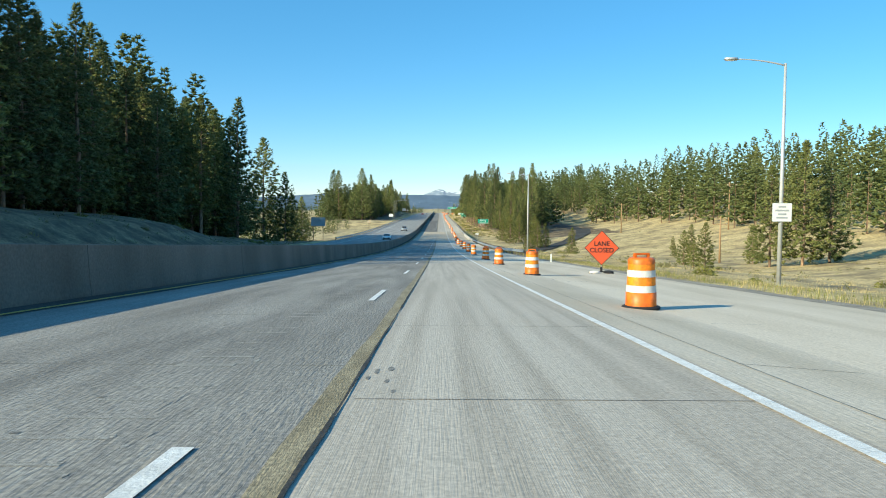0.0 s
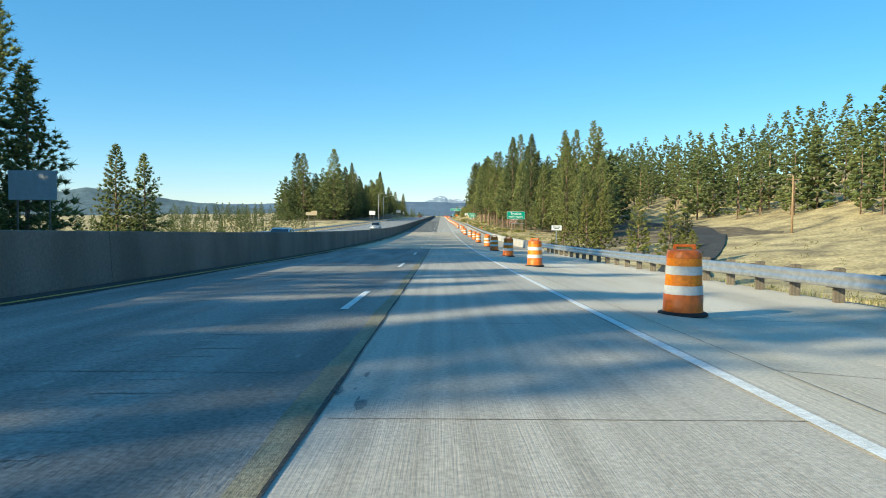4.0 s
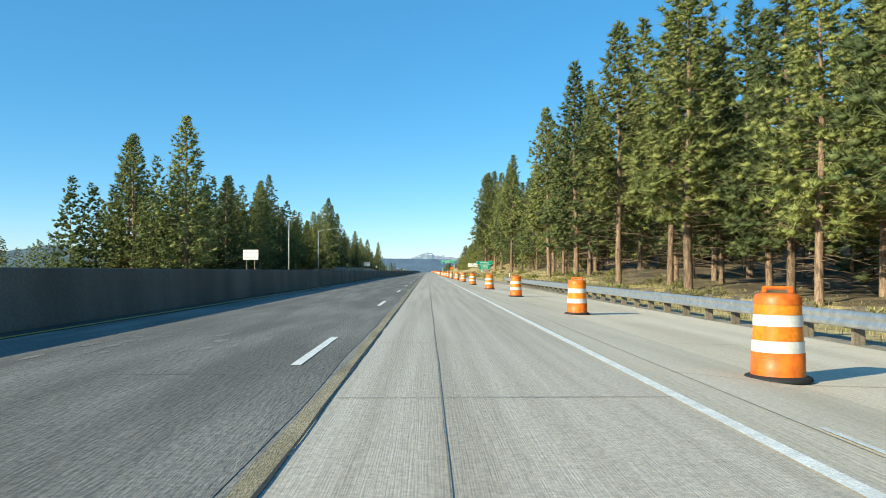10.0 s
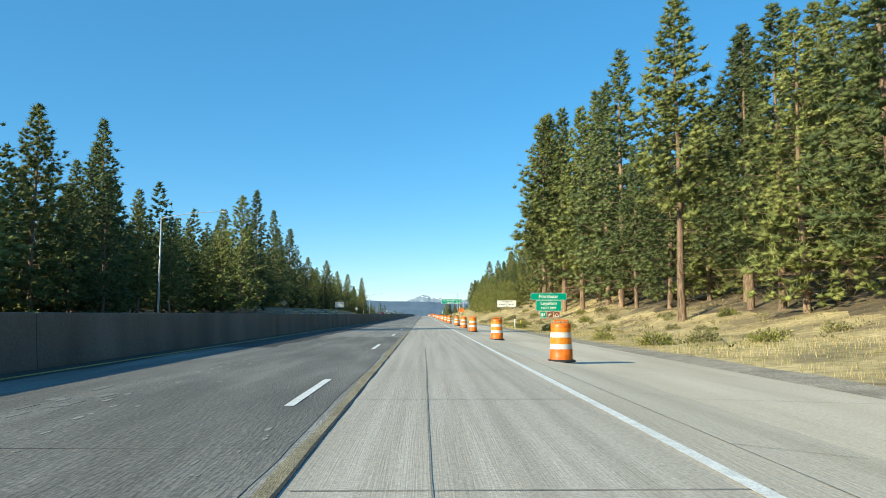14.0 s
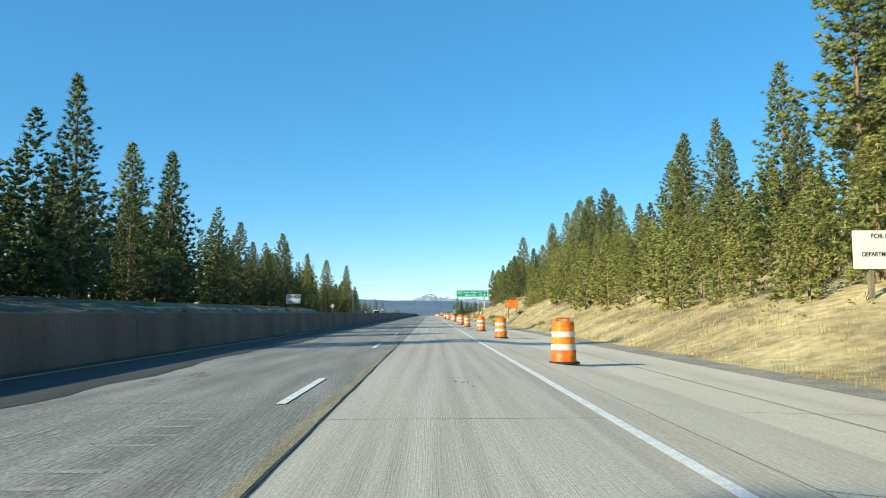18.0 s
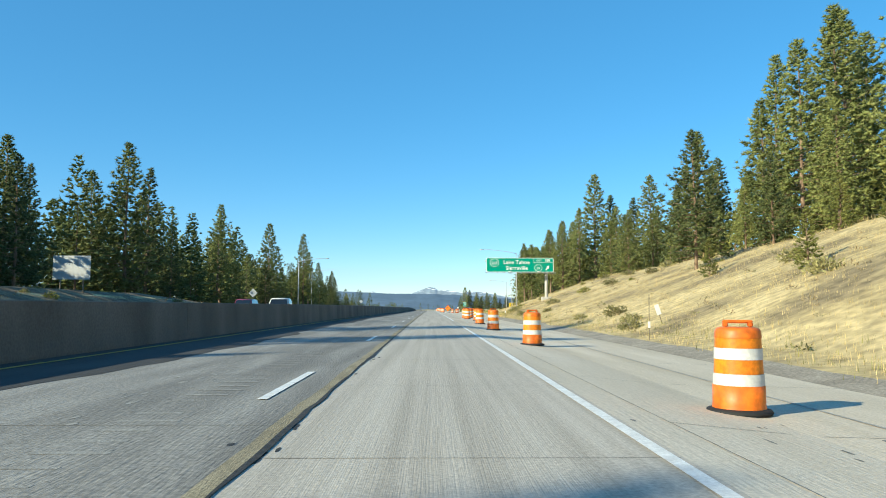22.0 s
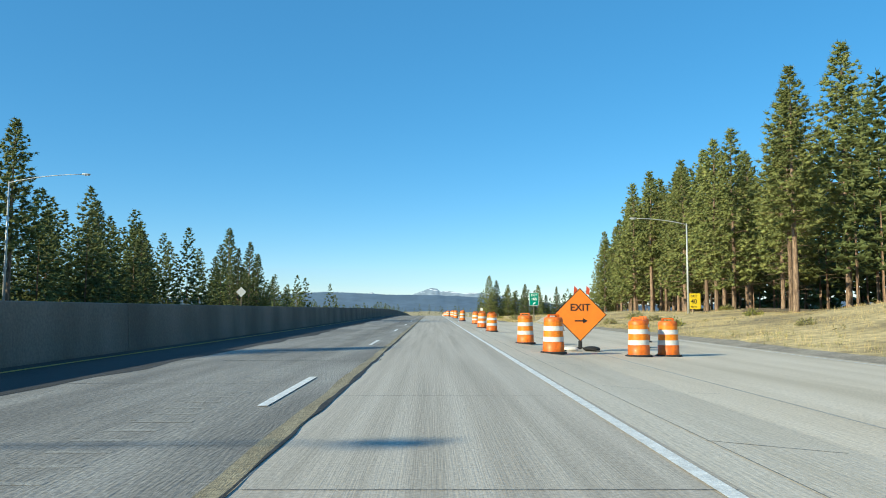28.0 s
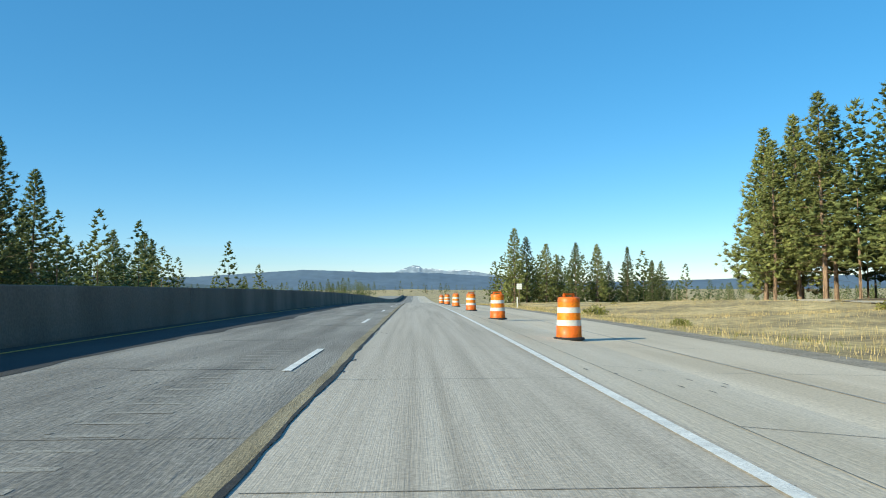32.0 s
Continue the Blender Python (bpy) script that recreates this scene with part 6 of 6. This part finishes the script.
part("catwalk", bm, M_STEEL, s, "narrow metal walkway under the sign")
for k in range(7):
    x = -W / 2 + k * W / 6
    bm = tube(bmesh.new(), [(x, 0.25, CZ - HH / 2 + 0.25), (x, -0.1, CZ - HH / 2 - 0.1), (x, -0.98, CZ - HH / 2 - 0.16)], 0.035, 6)
    part("bracket", bm, M_STEEL, s)
for x in (-1.4, 2.45):
    bm = box(bmesh.new(), x, -0.9, CZ - HH / 2 + 0.02, 0.5, 0.24, 0.2, 0.05)
    part("sign_light", bm, M_LUMINAIRE, s, "sign floodlight", True)
bm = tube(bmesh.new(), [(3.62, 0.45, 0.4), (3.62, 0.45, CZ + 0.8)], [0.24, 0.20], 16)
part("support_post", bm, M_CONCPOLE, s, "pale round steel post", True)
zb = land(12.1 + 3.62, 750.4)
bm = box(bmesh.new(), 3.62, 0.45, zb + 0.1, 1.3, 1.2, 0.7, 0.06)
part("footing", bm, M_CONCPOLE, s, "concrete footing in grass")
bm = box(bmesh.new(), 3.62, 0.3, CZ, 0.5, 0.4, 1.6, 0.03)
part("mounting_box", bm, M_SIGNBACK, s)

# exit number sign in the gore
s = thing("exit_sign", pose(12.2, 915.3, ground_z(12.2, 915.3)), "green exit number sign with a white arrow on one post", "road sign")
g0 = -land(12.2, 915.3)
posts(s, (0.0,), -0.3, g0 + 2.3, M_POST, 0.1)
plate(s, "board", 1.10, 1.52, M_GREENSIGN, 0, g0 + 2.34, 0, 0.08, "", M_WHITESIGN, 0.03)
lettering("lettering", "EXIT", 0.36, 0, g0 + 2.80, -0.02, M_WHITESIGN, s)
lettering("lettering", "188", 0.44, 0, g0 + 2.34, -0.02, M_WHITESIGN, s)
arrow(s, 0.03, g0 + 1.85, 0.40, 40, M_WHITESIGN, -0.02)

# yellow ramp speed sign
s = thing("speed_sign", pose(27.25, 903.4, ground_z(27.25, 903.4)), "yellow exit speed sign on a post in grass", "road sign")
g0 = -land(27.25, 903.4)
posts(s, (0.0,), -0.3, g0 + 2.4, M_POST, 0.1)
plate(s, "board", 1.40, 1.66, M_YELLOWSIGN, 0, g0 + 2.02, 0, 0.08, "", M_BLACK, 0.02)
lettering("lettering", "EXIT", 0.34, 0, g0 + 2.54, -0.02, M_BLACK, s)
lettering("lettering", "40", 0.66, 0, g0 + 1.98, -0.02, M_BLACK, s)
lettering("lettering", "M.P.H.", 0.24, 0, g0 + 1.44, -0.02, M_BLACK, s)


def roll_up_sign(x, y, cz, half, mat, lines, label, flags=False):
    """A cloth diamond on a low cross-legged stand."""
    s = thing("work_zone_sign", pose(x, y, road_z(y) + fall(x, y)), label, "road sign")
    for hh, mt, dy in ((half, M_BLACK, 0.0), (half * 0.955, mat, -0.006)):
        bm = bmesh.new()
        f = [bm.verts.new((a * hh, dy, cz + b * hh)) for a, b in ((0, -1), (1, 0), (0, 1), (-1, 0))]
        bv = [bm.verts.new((v.co.x, dy + 0.005, v.co.z)) for v in f]
        bm.faces.new(f)
        bm.faces.new(bv[::-1])
        for k in range(4):
            bm.faces.new((f[k], bv[k], bv[(k + 1) % 4], f[(k + 1) % 4]))
        bmesh.ops.recalc_face_normals(bm, faces=bm.faces)
        part("cloth_panel" if dy else "cloth_border", bm, mt, s)
    for txt, size, dz in lines:
        lettering("lettering", txt, size, 0, cz + dz, -0.016, M_BLACK, s)
    bm = tube(bmesh.new(), [(0, 0.03, 0.16), (0, 0.03, cz + half * 0.9)], 0.018, 6)
    part("mast", bm, M_STEEL, s)
    bm = box(bmesh.new(), 0, 0.03, 0.2, 0.11, 0.11, 0.28, 0.02)
    part("spring_box", bm, M_RUBBER, s, "black spring base")
    for a in (25, 155, 205, 335):
        bm = tube(bmesh.new(), [(0, 0.03, 0.12), (0.62 * math.cos(radians(a)), 0.03 + 0.62 * math.sin(radians(a)), 0.025)], 0.02, 6)
        part("leg", bm, M_RUBBER, s)
    for k, (bx, by) in enumerate(((-0.34, -0.08), (0.36, 0.08))):
        bm = bmesh.new()
        bmesh.ops.create_uvsphere(bm, u_segments=14, v_segments=8, radius=1, matrix=Matrix.Translation((bx, by, 0.075)) @ Matrix.Diagonal((0.27, 0.17, 0.085, 1)))
        for v in bm.verts:
            v.co += Vector((0.02 * noise.noise(v.co * 9), 0.02 * noise.noise(v.co * 7 + Vector((3, 0, 0))), 0.0))
        part("sandbag", bm, M_SANDBAG if k == 0 else M_RUBBER, s, "white sandbag" if k == 0 else "dark sandbag", True)
    return s


roll_up_sign(7.5, 36.6, 1.27, 0.86, M_REDSIGN, [("LANE", 0.32, 0.2), ("CLOSED", 0.32, -0.12)], "red-orange lane closed diamond sign on a low stand")
s = roll_up_sign(4.7, 849.0, 1.14, 0.84, M_ORANGESIGN, [("EXIT", 0.31, 0.22)], "orange exit diamond sign with arrow on a low stand")
bm = box(bmesh.new(), -0.03, -0.016, 0.95, 0.28, 0.004, 0.04)
part("arrow_shaft", bm, M_BLACK, s)
bm = bmesh.new()
f = [bm.verts.new(p) for p in ((0.09, -0.018, 1.03), (0.23, -0.018, 0.95), (0.09, -0.018, 0.87))]
bm.faces.new(f[::-1])
part("arrow_head", bm, M_BLACK, s)
for x in (-0.19, 0.2):
    bm = bmesh.new()
    f = [bm.verts.new(p) for p in ((x, 0.04, 1.80), (x + 0.02, 0.04, 2.05), (x + 0.13, 0.06, 1.95), (x + 0.1, 0.05, 1.76))]
    bm.faces.new(f)
    part("flag", bm, M_REDSIGN, s, "red warning flag")


# seen from behind or small, beyond the road
def back_sign(x, y, z0, z1, w, mat, label, post_xs, diamond=False):
    s = thing("road_sign", pose(x, y, ground_z(x, y)), label, "road sign")
    g = -land(x, y)
    posts(s, post_xs, -0.2, g + (z1 if not diamond else (z0 + z1) / 2), M_POST, 0.11)
    if diamond:
        bm = panel(bmesh.new(), w, w, 0.05, 0.012)
        bmesh.ops.rotate(bm, verts=bm.verts, matrix=Matrix.Rotation(radians(45), 3, "Y"))
        bmesh.ops.translate(bm, verts=bm.verts, vec=(0, 0, g + (z0 + z1) / 2))
        part("panel", bm, mat, s)
    else:
        plate(s, "panel", w, z1 - z0, mat, 0, g + (z0 + z1) / 2, 0, 0.05)
        for k in (-0.25, 0.25):
            bm = box(bmesh.new(), 0, -0.02, g + (z0 + z1) / 2 + k * (z1 - z0), w * 0.96, 0.02, 0.05)
            part("stiffener", bm, M_SIGNBACK, s)
    return s


back_sign(-27.0, 412.6, 2.75, 4.25, 2.3, M_WHITESIGN, "white-backed sign on two posts beyond the opposite road", (-0.6, 0.6))
back_sign(-29.8, 576, 2.75, 3.9, 0.95, M_TANSIGN, "pale diamond warning sign beyond the opposite road", (0.0,), True)
back_sign(-34.4, 722.4, 3.6, 5.9, 3.6, M_SIGNBACK, "large grey sign back on posts before pines", (-1.1, 1.1))
back_sign(-34, 795, 3.0, 4.6, 1.2, M_SIGNBACK, "grey diamond sign back beyond the road", (0.0,), True)
back_sign(-25.2, 925.4, 2.7, 3.9, 0.95, M_SIGNBACK, "grey diamond sign back beyond the road", (0.0,), True)
back_sign(-24.9, 260.2, 2.95, 3.5, 1.05, M_TANSIGN, "faded tan sign back on a post", (0.0,))
back_sign(-25.3, 268.6, 2.95, 3.8, 1.1, M_TANSIGN, "faded tan sign back on a post", (0.0,))
back_sign(-28.2, 172, 3.2, 5.2, 3.3, M_SIGNBACK, "blue-grey guide sign back on two posts", (-1.1, 1.1))
back_sign(14.5, 1046, 1.8, 2.6, 0.75, M_WHITESIGN, "small white sign on a post in grass", (0.0,))
s = thing("small_sign", pose(8.5, 178.5, road_z(178.5)), "small white creek sign on a thin post", "road sign")
posts(s, (0.0,), -0.6, 1.6, M_STEEL, 0.06)
plate(s, "board", 0.78, 0.38, M_WHITESIGN, 0, 1.55, 0, 0.03)
bars_of_text(s, M_BLACK, [(0, 1.62, 0.55), (0, 1.52, 0.35)], -0.012, 0.05)
# notice board on the first lamp
s = thing("notice_plate", pose(17.8, 39.86, ground_z(17.8, 40)), "white daylight notice plate fixed to a lamp pole", "road sign")
plate(s, "plate", 1.06, 1.0, M_WHITESIGN, 0, 3.02 - land(17.8, 40), 0, 0.05, "", M_SIGNBACK, 0.02)
zc = 3.02 - land(17.8, 40)
bars_of_text(s, M_SIGNBACK, [(0, zc + 0.30, 0.4), (0, zc + 0.1, 0.75), (0, zc - 0.1, 0.45), (0, zc - 0.28, 0.6)], -0.016, 0.09)


def marker(x, y, h, label, mat=None, stake=0.0, small=False):
    s = thing("marker_post", pose(x, y, ground_z(x, y)), label, "marker post", "roadside markers")
    if small:
        bm = box(bmesh.new(), 0, 0, 0.55, 0.09, 0.02, 0.24, 0.006)
    else:
        bm = box(bmesh.new(), 0, 0, h / 2 - 0.1, 0.11, 0.03, h + 0.2, 0.008)
    part("paddle", bm, mat or M_WHITESIGN, s)
    if stake:
        bm = tube(bmesh.new(), [(0, 0.03, -0.2), (0.02, 0.03, h + stake)], 0.014, 5)
        part("snow_stake", bm, M_RUBBER if not small else M_POST, s, "thin dark snow stake")


for x, y, st in ((8.5, 60, 0), (8.2, 168, 1.6), (9.0, 384, 0), (9.0, 492, 1.0), (8.4, 935, 1.2), (8.6, 1005, 0), (14, 890, 0.6), (10.2, 912, 0.3)):
    marker(x, y, 0.95, "white roadside paddle marker in grass", None, st)
for x, y in ((8.1, 611), (8.1, 677), (8.6, 735)):
    marker(x, y, 0.95, "thin roadside stake with a small white plate", None, 0.7, True)
marker(10.7, 500.5, 0.8, "yellow roadside marker in grass", M_YELLOWSIGN)
marker(8.4, 283, 1.1, "orange-tipped marker behind the guard rail", M_ORANGE)


# a white plate on a stake that leans out of the slope
s = thing("leaning_marker", pose(10.2, 682.2, ground_z(10.2, 682.2), 0, -18, 0), "white plate on a leaning stake in dry grass", "marker post")
bm = tube(bmesh.new(), [(0, 0.02, -0.25), (0, 0.02, 0.75)], 0.018, 6)
part("stake", bm, M_POST, s)
bm = panel(bmesh.new(), 0.2, 0.46, 0.03, 0.012, 0, 0, 0.66)
part("plate", bm, M_WHITESIGN, s)

# utility poles on the hillside
def utility_pole(x, y, h, arms):
    s = thing("utility_pole", pose(x, y, ground_z(x, y) - 0.2), "brown wooden utility pole on a hillside", "utility pole", "hillside poles")
    bm = tube(bmesh.new(), [(0, 0, 0), (0, 0, h)], [0.2, 0.13], 10)
    part("pole", bm, M_POLEWOOD, s, "", True)
    for k in range(arms):
        bm = box(bmesh.new(), 0, 0, h - 0.5 - 0.9 * k, 2.4, 0.1, 0.12, 0.01)
        a = part("cross_arm", bm, M_POLEWOOD, s)
        for dx in (-1.0, 0, 1.0):
            bm = tube(bmesh.new(), [(dx, 0, h - 0.44 - 0.9 * k), (dx, 0, h - 0.28 - 0.9 * k)], 0.04, 6)
            part("insulator", bm, M_SIGNBACK, a)


for x, y, h, arms in ((84, 424, 15, 0), (79, 303, 14, 0), (77.7, 203, 13, 1), (48.6, 131, 8.5, 2), (66, 372, 11, 0), (60, 250, 10, 1)):
    utility_pole(x, y, h, arms)


# ---------------------------------------------------------------- vehicles
def vehicle(name, x, y, turn, paint, length, width, lower, upper, label, wheel_r=0.34, lights=True, bed=None):
    """lower and upper: side outlines as (along, height); along runs from tail to nose."""
    top = thing(name, pose(x, y, road_z(y) + fall(x, y) - 0.015, 0, 0, turn), label, "car")

    def hull(outline, w0, w1):
        bm = bmesh.new()
        zlo, zhi = min(z for _, z in outline), max(z for _, z in outline)
        half = lambda z: (w0 + (w1 - w0) * (z - zlo) / (zhi - zlo)) / 2
        left = [bm.verts.new((-half(z), a, z)) for a, z in outline]
        right = [bm.verts.new((half(z), a, z)) for a, z in outline]
        bm.faces.new(left)
        bm.faces.new(right[::-1])
        n = len(outline)
        for k in range(n):
            bm.faces.new((left[(k + 1) % n], left[k], right[k], right[(k + 1) % n]))
        bmesh.ops.recalc_face_normals(bm, faces=bm.faces)
        bmesh.ops.bevel(bm, geom=list(bm.edges), offset=0.05, segments=2, affect="EDGES", clamp_overlap=True)
        return bm

    part("body", hull(lower, width, width * 0.96), paint, top, "", True)
    cab = part("cabin", hull(upper, width * 0.92, width * 0.74), paint, top, "", True)
    zl, zh = min(z for _, z in upper), max(z for _, z in upper)
    a0, a1 = min(a for a, _ in upper), max(a for a, _ in upper)
    roof = [a for a, z in upper if z > zh - 0.06]
    r0, r1 = min(roof), max(roof)
    za, zb = zl + 0.10, zh - 0.10
    fr = lambda z: (z - zl) / (zh - zl)
    hw = lambda z: width * (0.92 + (0.74 - 0.92) * fr(z)) / 2
    back = lambda z: a0 + (r0 - a0) * fr(z)
    nose = lambda z: a1 + (r1 - a1) * fr(z)
    for nm, quad in (
            ("windscreen", [(-hw(za) + 0.1, nose(za) + 0.012, za), (hw(za) - 0.1, nose(za) + 0.012, za), (hw(zb) - 0.08, nose(zb) + 0.012, zb), (-hw(zb) + 0.08, nose(zb) + 0.012, zb)]),
            ("rear_window", [(hw(za) - 0.1, back(za) - 0.012, za), (-hw(za) + 0.1, back(za) - 0.012, za), (-hw(zb) + 0.08, back(zb) - 0.012, zb), (hw(zb) - 0.08, back(zb) - 0.012, zb)])):
        raw(nm, quad, [(0, 1, 2, 3)], M_GLASS, cab, "dark glass")
    for sgn in (-1, 1):
        mid = (r0 + r1) / 2
        for a, b in ((lambda z: back(z) + 0.22, lambda z: mid - 0.05), (lambda z: mid + 0.05, lambda z: nose(z) - 0.25)):
            raw("side_window", [(sgn * (hw(za) + 0.012), a(za), za), (sgn * (hw(za) + 0.012), b(za), za), (sgn * (hw(zb) + 0.012), b(zb), zb), (sgn * (hw(zb) + 0.012), a(zb), zb)], [(0, 1, 2, 3)], M_GLASS, cab, "dark glass")
        bm = box(bmesh.new(), sgn * (width / 2 + 0.09), nose(za) - 0.35, za + 0.06, 0.2, 0.1, 0.14, 0.03)
        part("wing_mirror", bm, paint, top, "", True)
    L = length / 2
    for sgn in (-1, 1):
        for a in (-L + length * 0.2, L - length * 0.19):
            bm = bmesh.new()
            tube(bm, [(sgn * (width / 2 - 0.2), a, wheel_r), (sgn * (width / 2 + 0.01), a, wheel_r)], wheel_r, 20)
            w = part("wheel", bm, M_RUBBER, top, "black tyre", True)
            bm = bmesh.new()
            tube(bm, [(sgn * (width / 2), a, wheel_r), (sgn * (width / 2 + 0.025), a, wheel_r)], wheel_r * 0.62, 14)
            part("rim", bm, M_CHROME, w, "bright wheel rim")
        zt = max(z for a, z in lower) - 0.2
        bm = box(bmesh.new(), sgn * (width / 2 - 0.24), -L + 0.04, zt, 0.36, 0.1, 0.16, 0.02)
        part("tail_lamp", bm, M_TAIL, top, "red tail lamp")
        bm = box(bmesh.new(), sgn * (width / 2 - 0.26), L - 0.05, zt - 0.1, 0.38, 0.12, 0.16, 0.03)
        part("headlamp", bm, M_HEAD, top, "clear headlamp")
    bm = box(bmesh.new(), 0, -L + 0.0, 0.42, width * 0.9, 0.16, 0.18, 0.04)
    part("rear_bumper", bm, M_BLACKCAR, top)
    bm = box(bmesh.new(), 0, L + 0.0, 0.42, width * 0.9, 0.16, 0.18, 0.04)
    part("front_bumper", bm, M_BLACKCAR, top)
    bm = box(bmesh.new(), 0, -L - 0.04, 0.66, 0.32, 0.02, 0.16)
    part("number_plate", bm, M_WHITESIGN, top, "white plate")
    return top


SEDAN_LOW = [(-2.35, 0.35), (-2.38, 0.75), (-2.3, 0.98), (-1.5, 1.0), (0.9, 0.95), (2.1, 0.80), (2.36, 0.65), (2.38, 0.35), (1.9, 0.22), (-1.9, 0.22)]
SEDAN_UP = [(-1.75, 0.95), (-0.95, 1.40), (0.1, 1.44), (1.15, 0.93)]
SUV_LOW = [(-2.3, 0.42), (-2.34, 0.9), (-2.28, 1.12), (0.95, 1.12), (2.1, 1.02), (2.32, 0.85), (2.34, 0.45), (1.9, 0.3), (-1.9, 0.3)]
SUV_UP = [(-2.2, 1.08), (-1.95, 1.70), (0.15, 1.74), (1.05, 1.08)]
TRUCK_LOW = [(-2.8, 0.5), (-2.84, 1.12), (1.1, 1.14), (2.5, 1.08), (2.78, 0.95), (2.8, 0.5), (2.3, 0.36), (-2.3, 0.36)]
TRUCK_UP = [(-0.75, 1.08), (-0.6, 1.78), (0.7, 1.80), (1.35, 1.08)]
vehicle("black_sedan", 9.45, 833, -3, M_BLACKCAR, 4.75, 1.85, SEDAN_LOW, SEDAN_UP, "black sedan driving onto the exit ramp")
vehicle("silver_suv", -12.9, 265, 180, M_SILVER, 4.65, 1.85, SUV_LOW, SUV_UP, "silver sport utility vehicle on the opposite carriageway", 0.37)
vehicle("white_pickup", -13.0, 716, 180, M_WHITECAR, 5.6, 1.98, TRUCK_LOW, TRUCK_UP, "white pickup truck on the opposite carriageway", 0.39)
vehicle("red_car", -16.7, 718, 180, M_REDCAR, 4.65, 1.82, SUV_LOW, SUV_UP, "dark red car on the opposite carriageway", 0.35)
vehicle("white_car", -13.0, 180, 180, M_WHITECAR, 4.7, 1.82, SEDAN_LOW, SEDAN_UP, "white sedan on the opposite carriageway", 0.33)


# yellow disc marker at the guard rail
s = thing("object_marker", pose(8.7, 257.0, ground_z(8.7, 257.0) - 0.1), "yellow reflector disc on a thin steel post", "road marker")
bm = tube(bmesh.new(), [(0, 0.02, 0), (0, 0.02, 1.48)], 0.02, 6)
part("post", bm, M_STEEL, s)
bm = tube(bmesh.new(), [(0, -0.012, 1.48), (0, 0.008, 1.48)], 0.12, 20)
part("disc", bm, M_YELLOWSIGN, s, "yellow reflector disc")
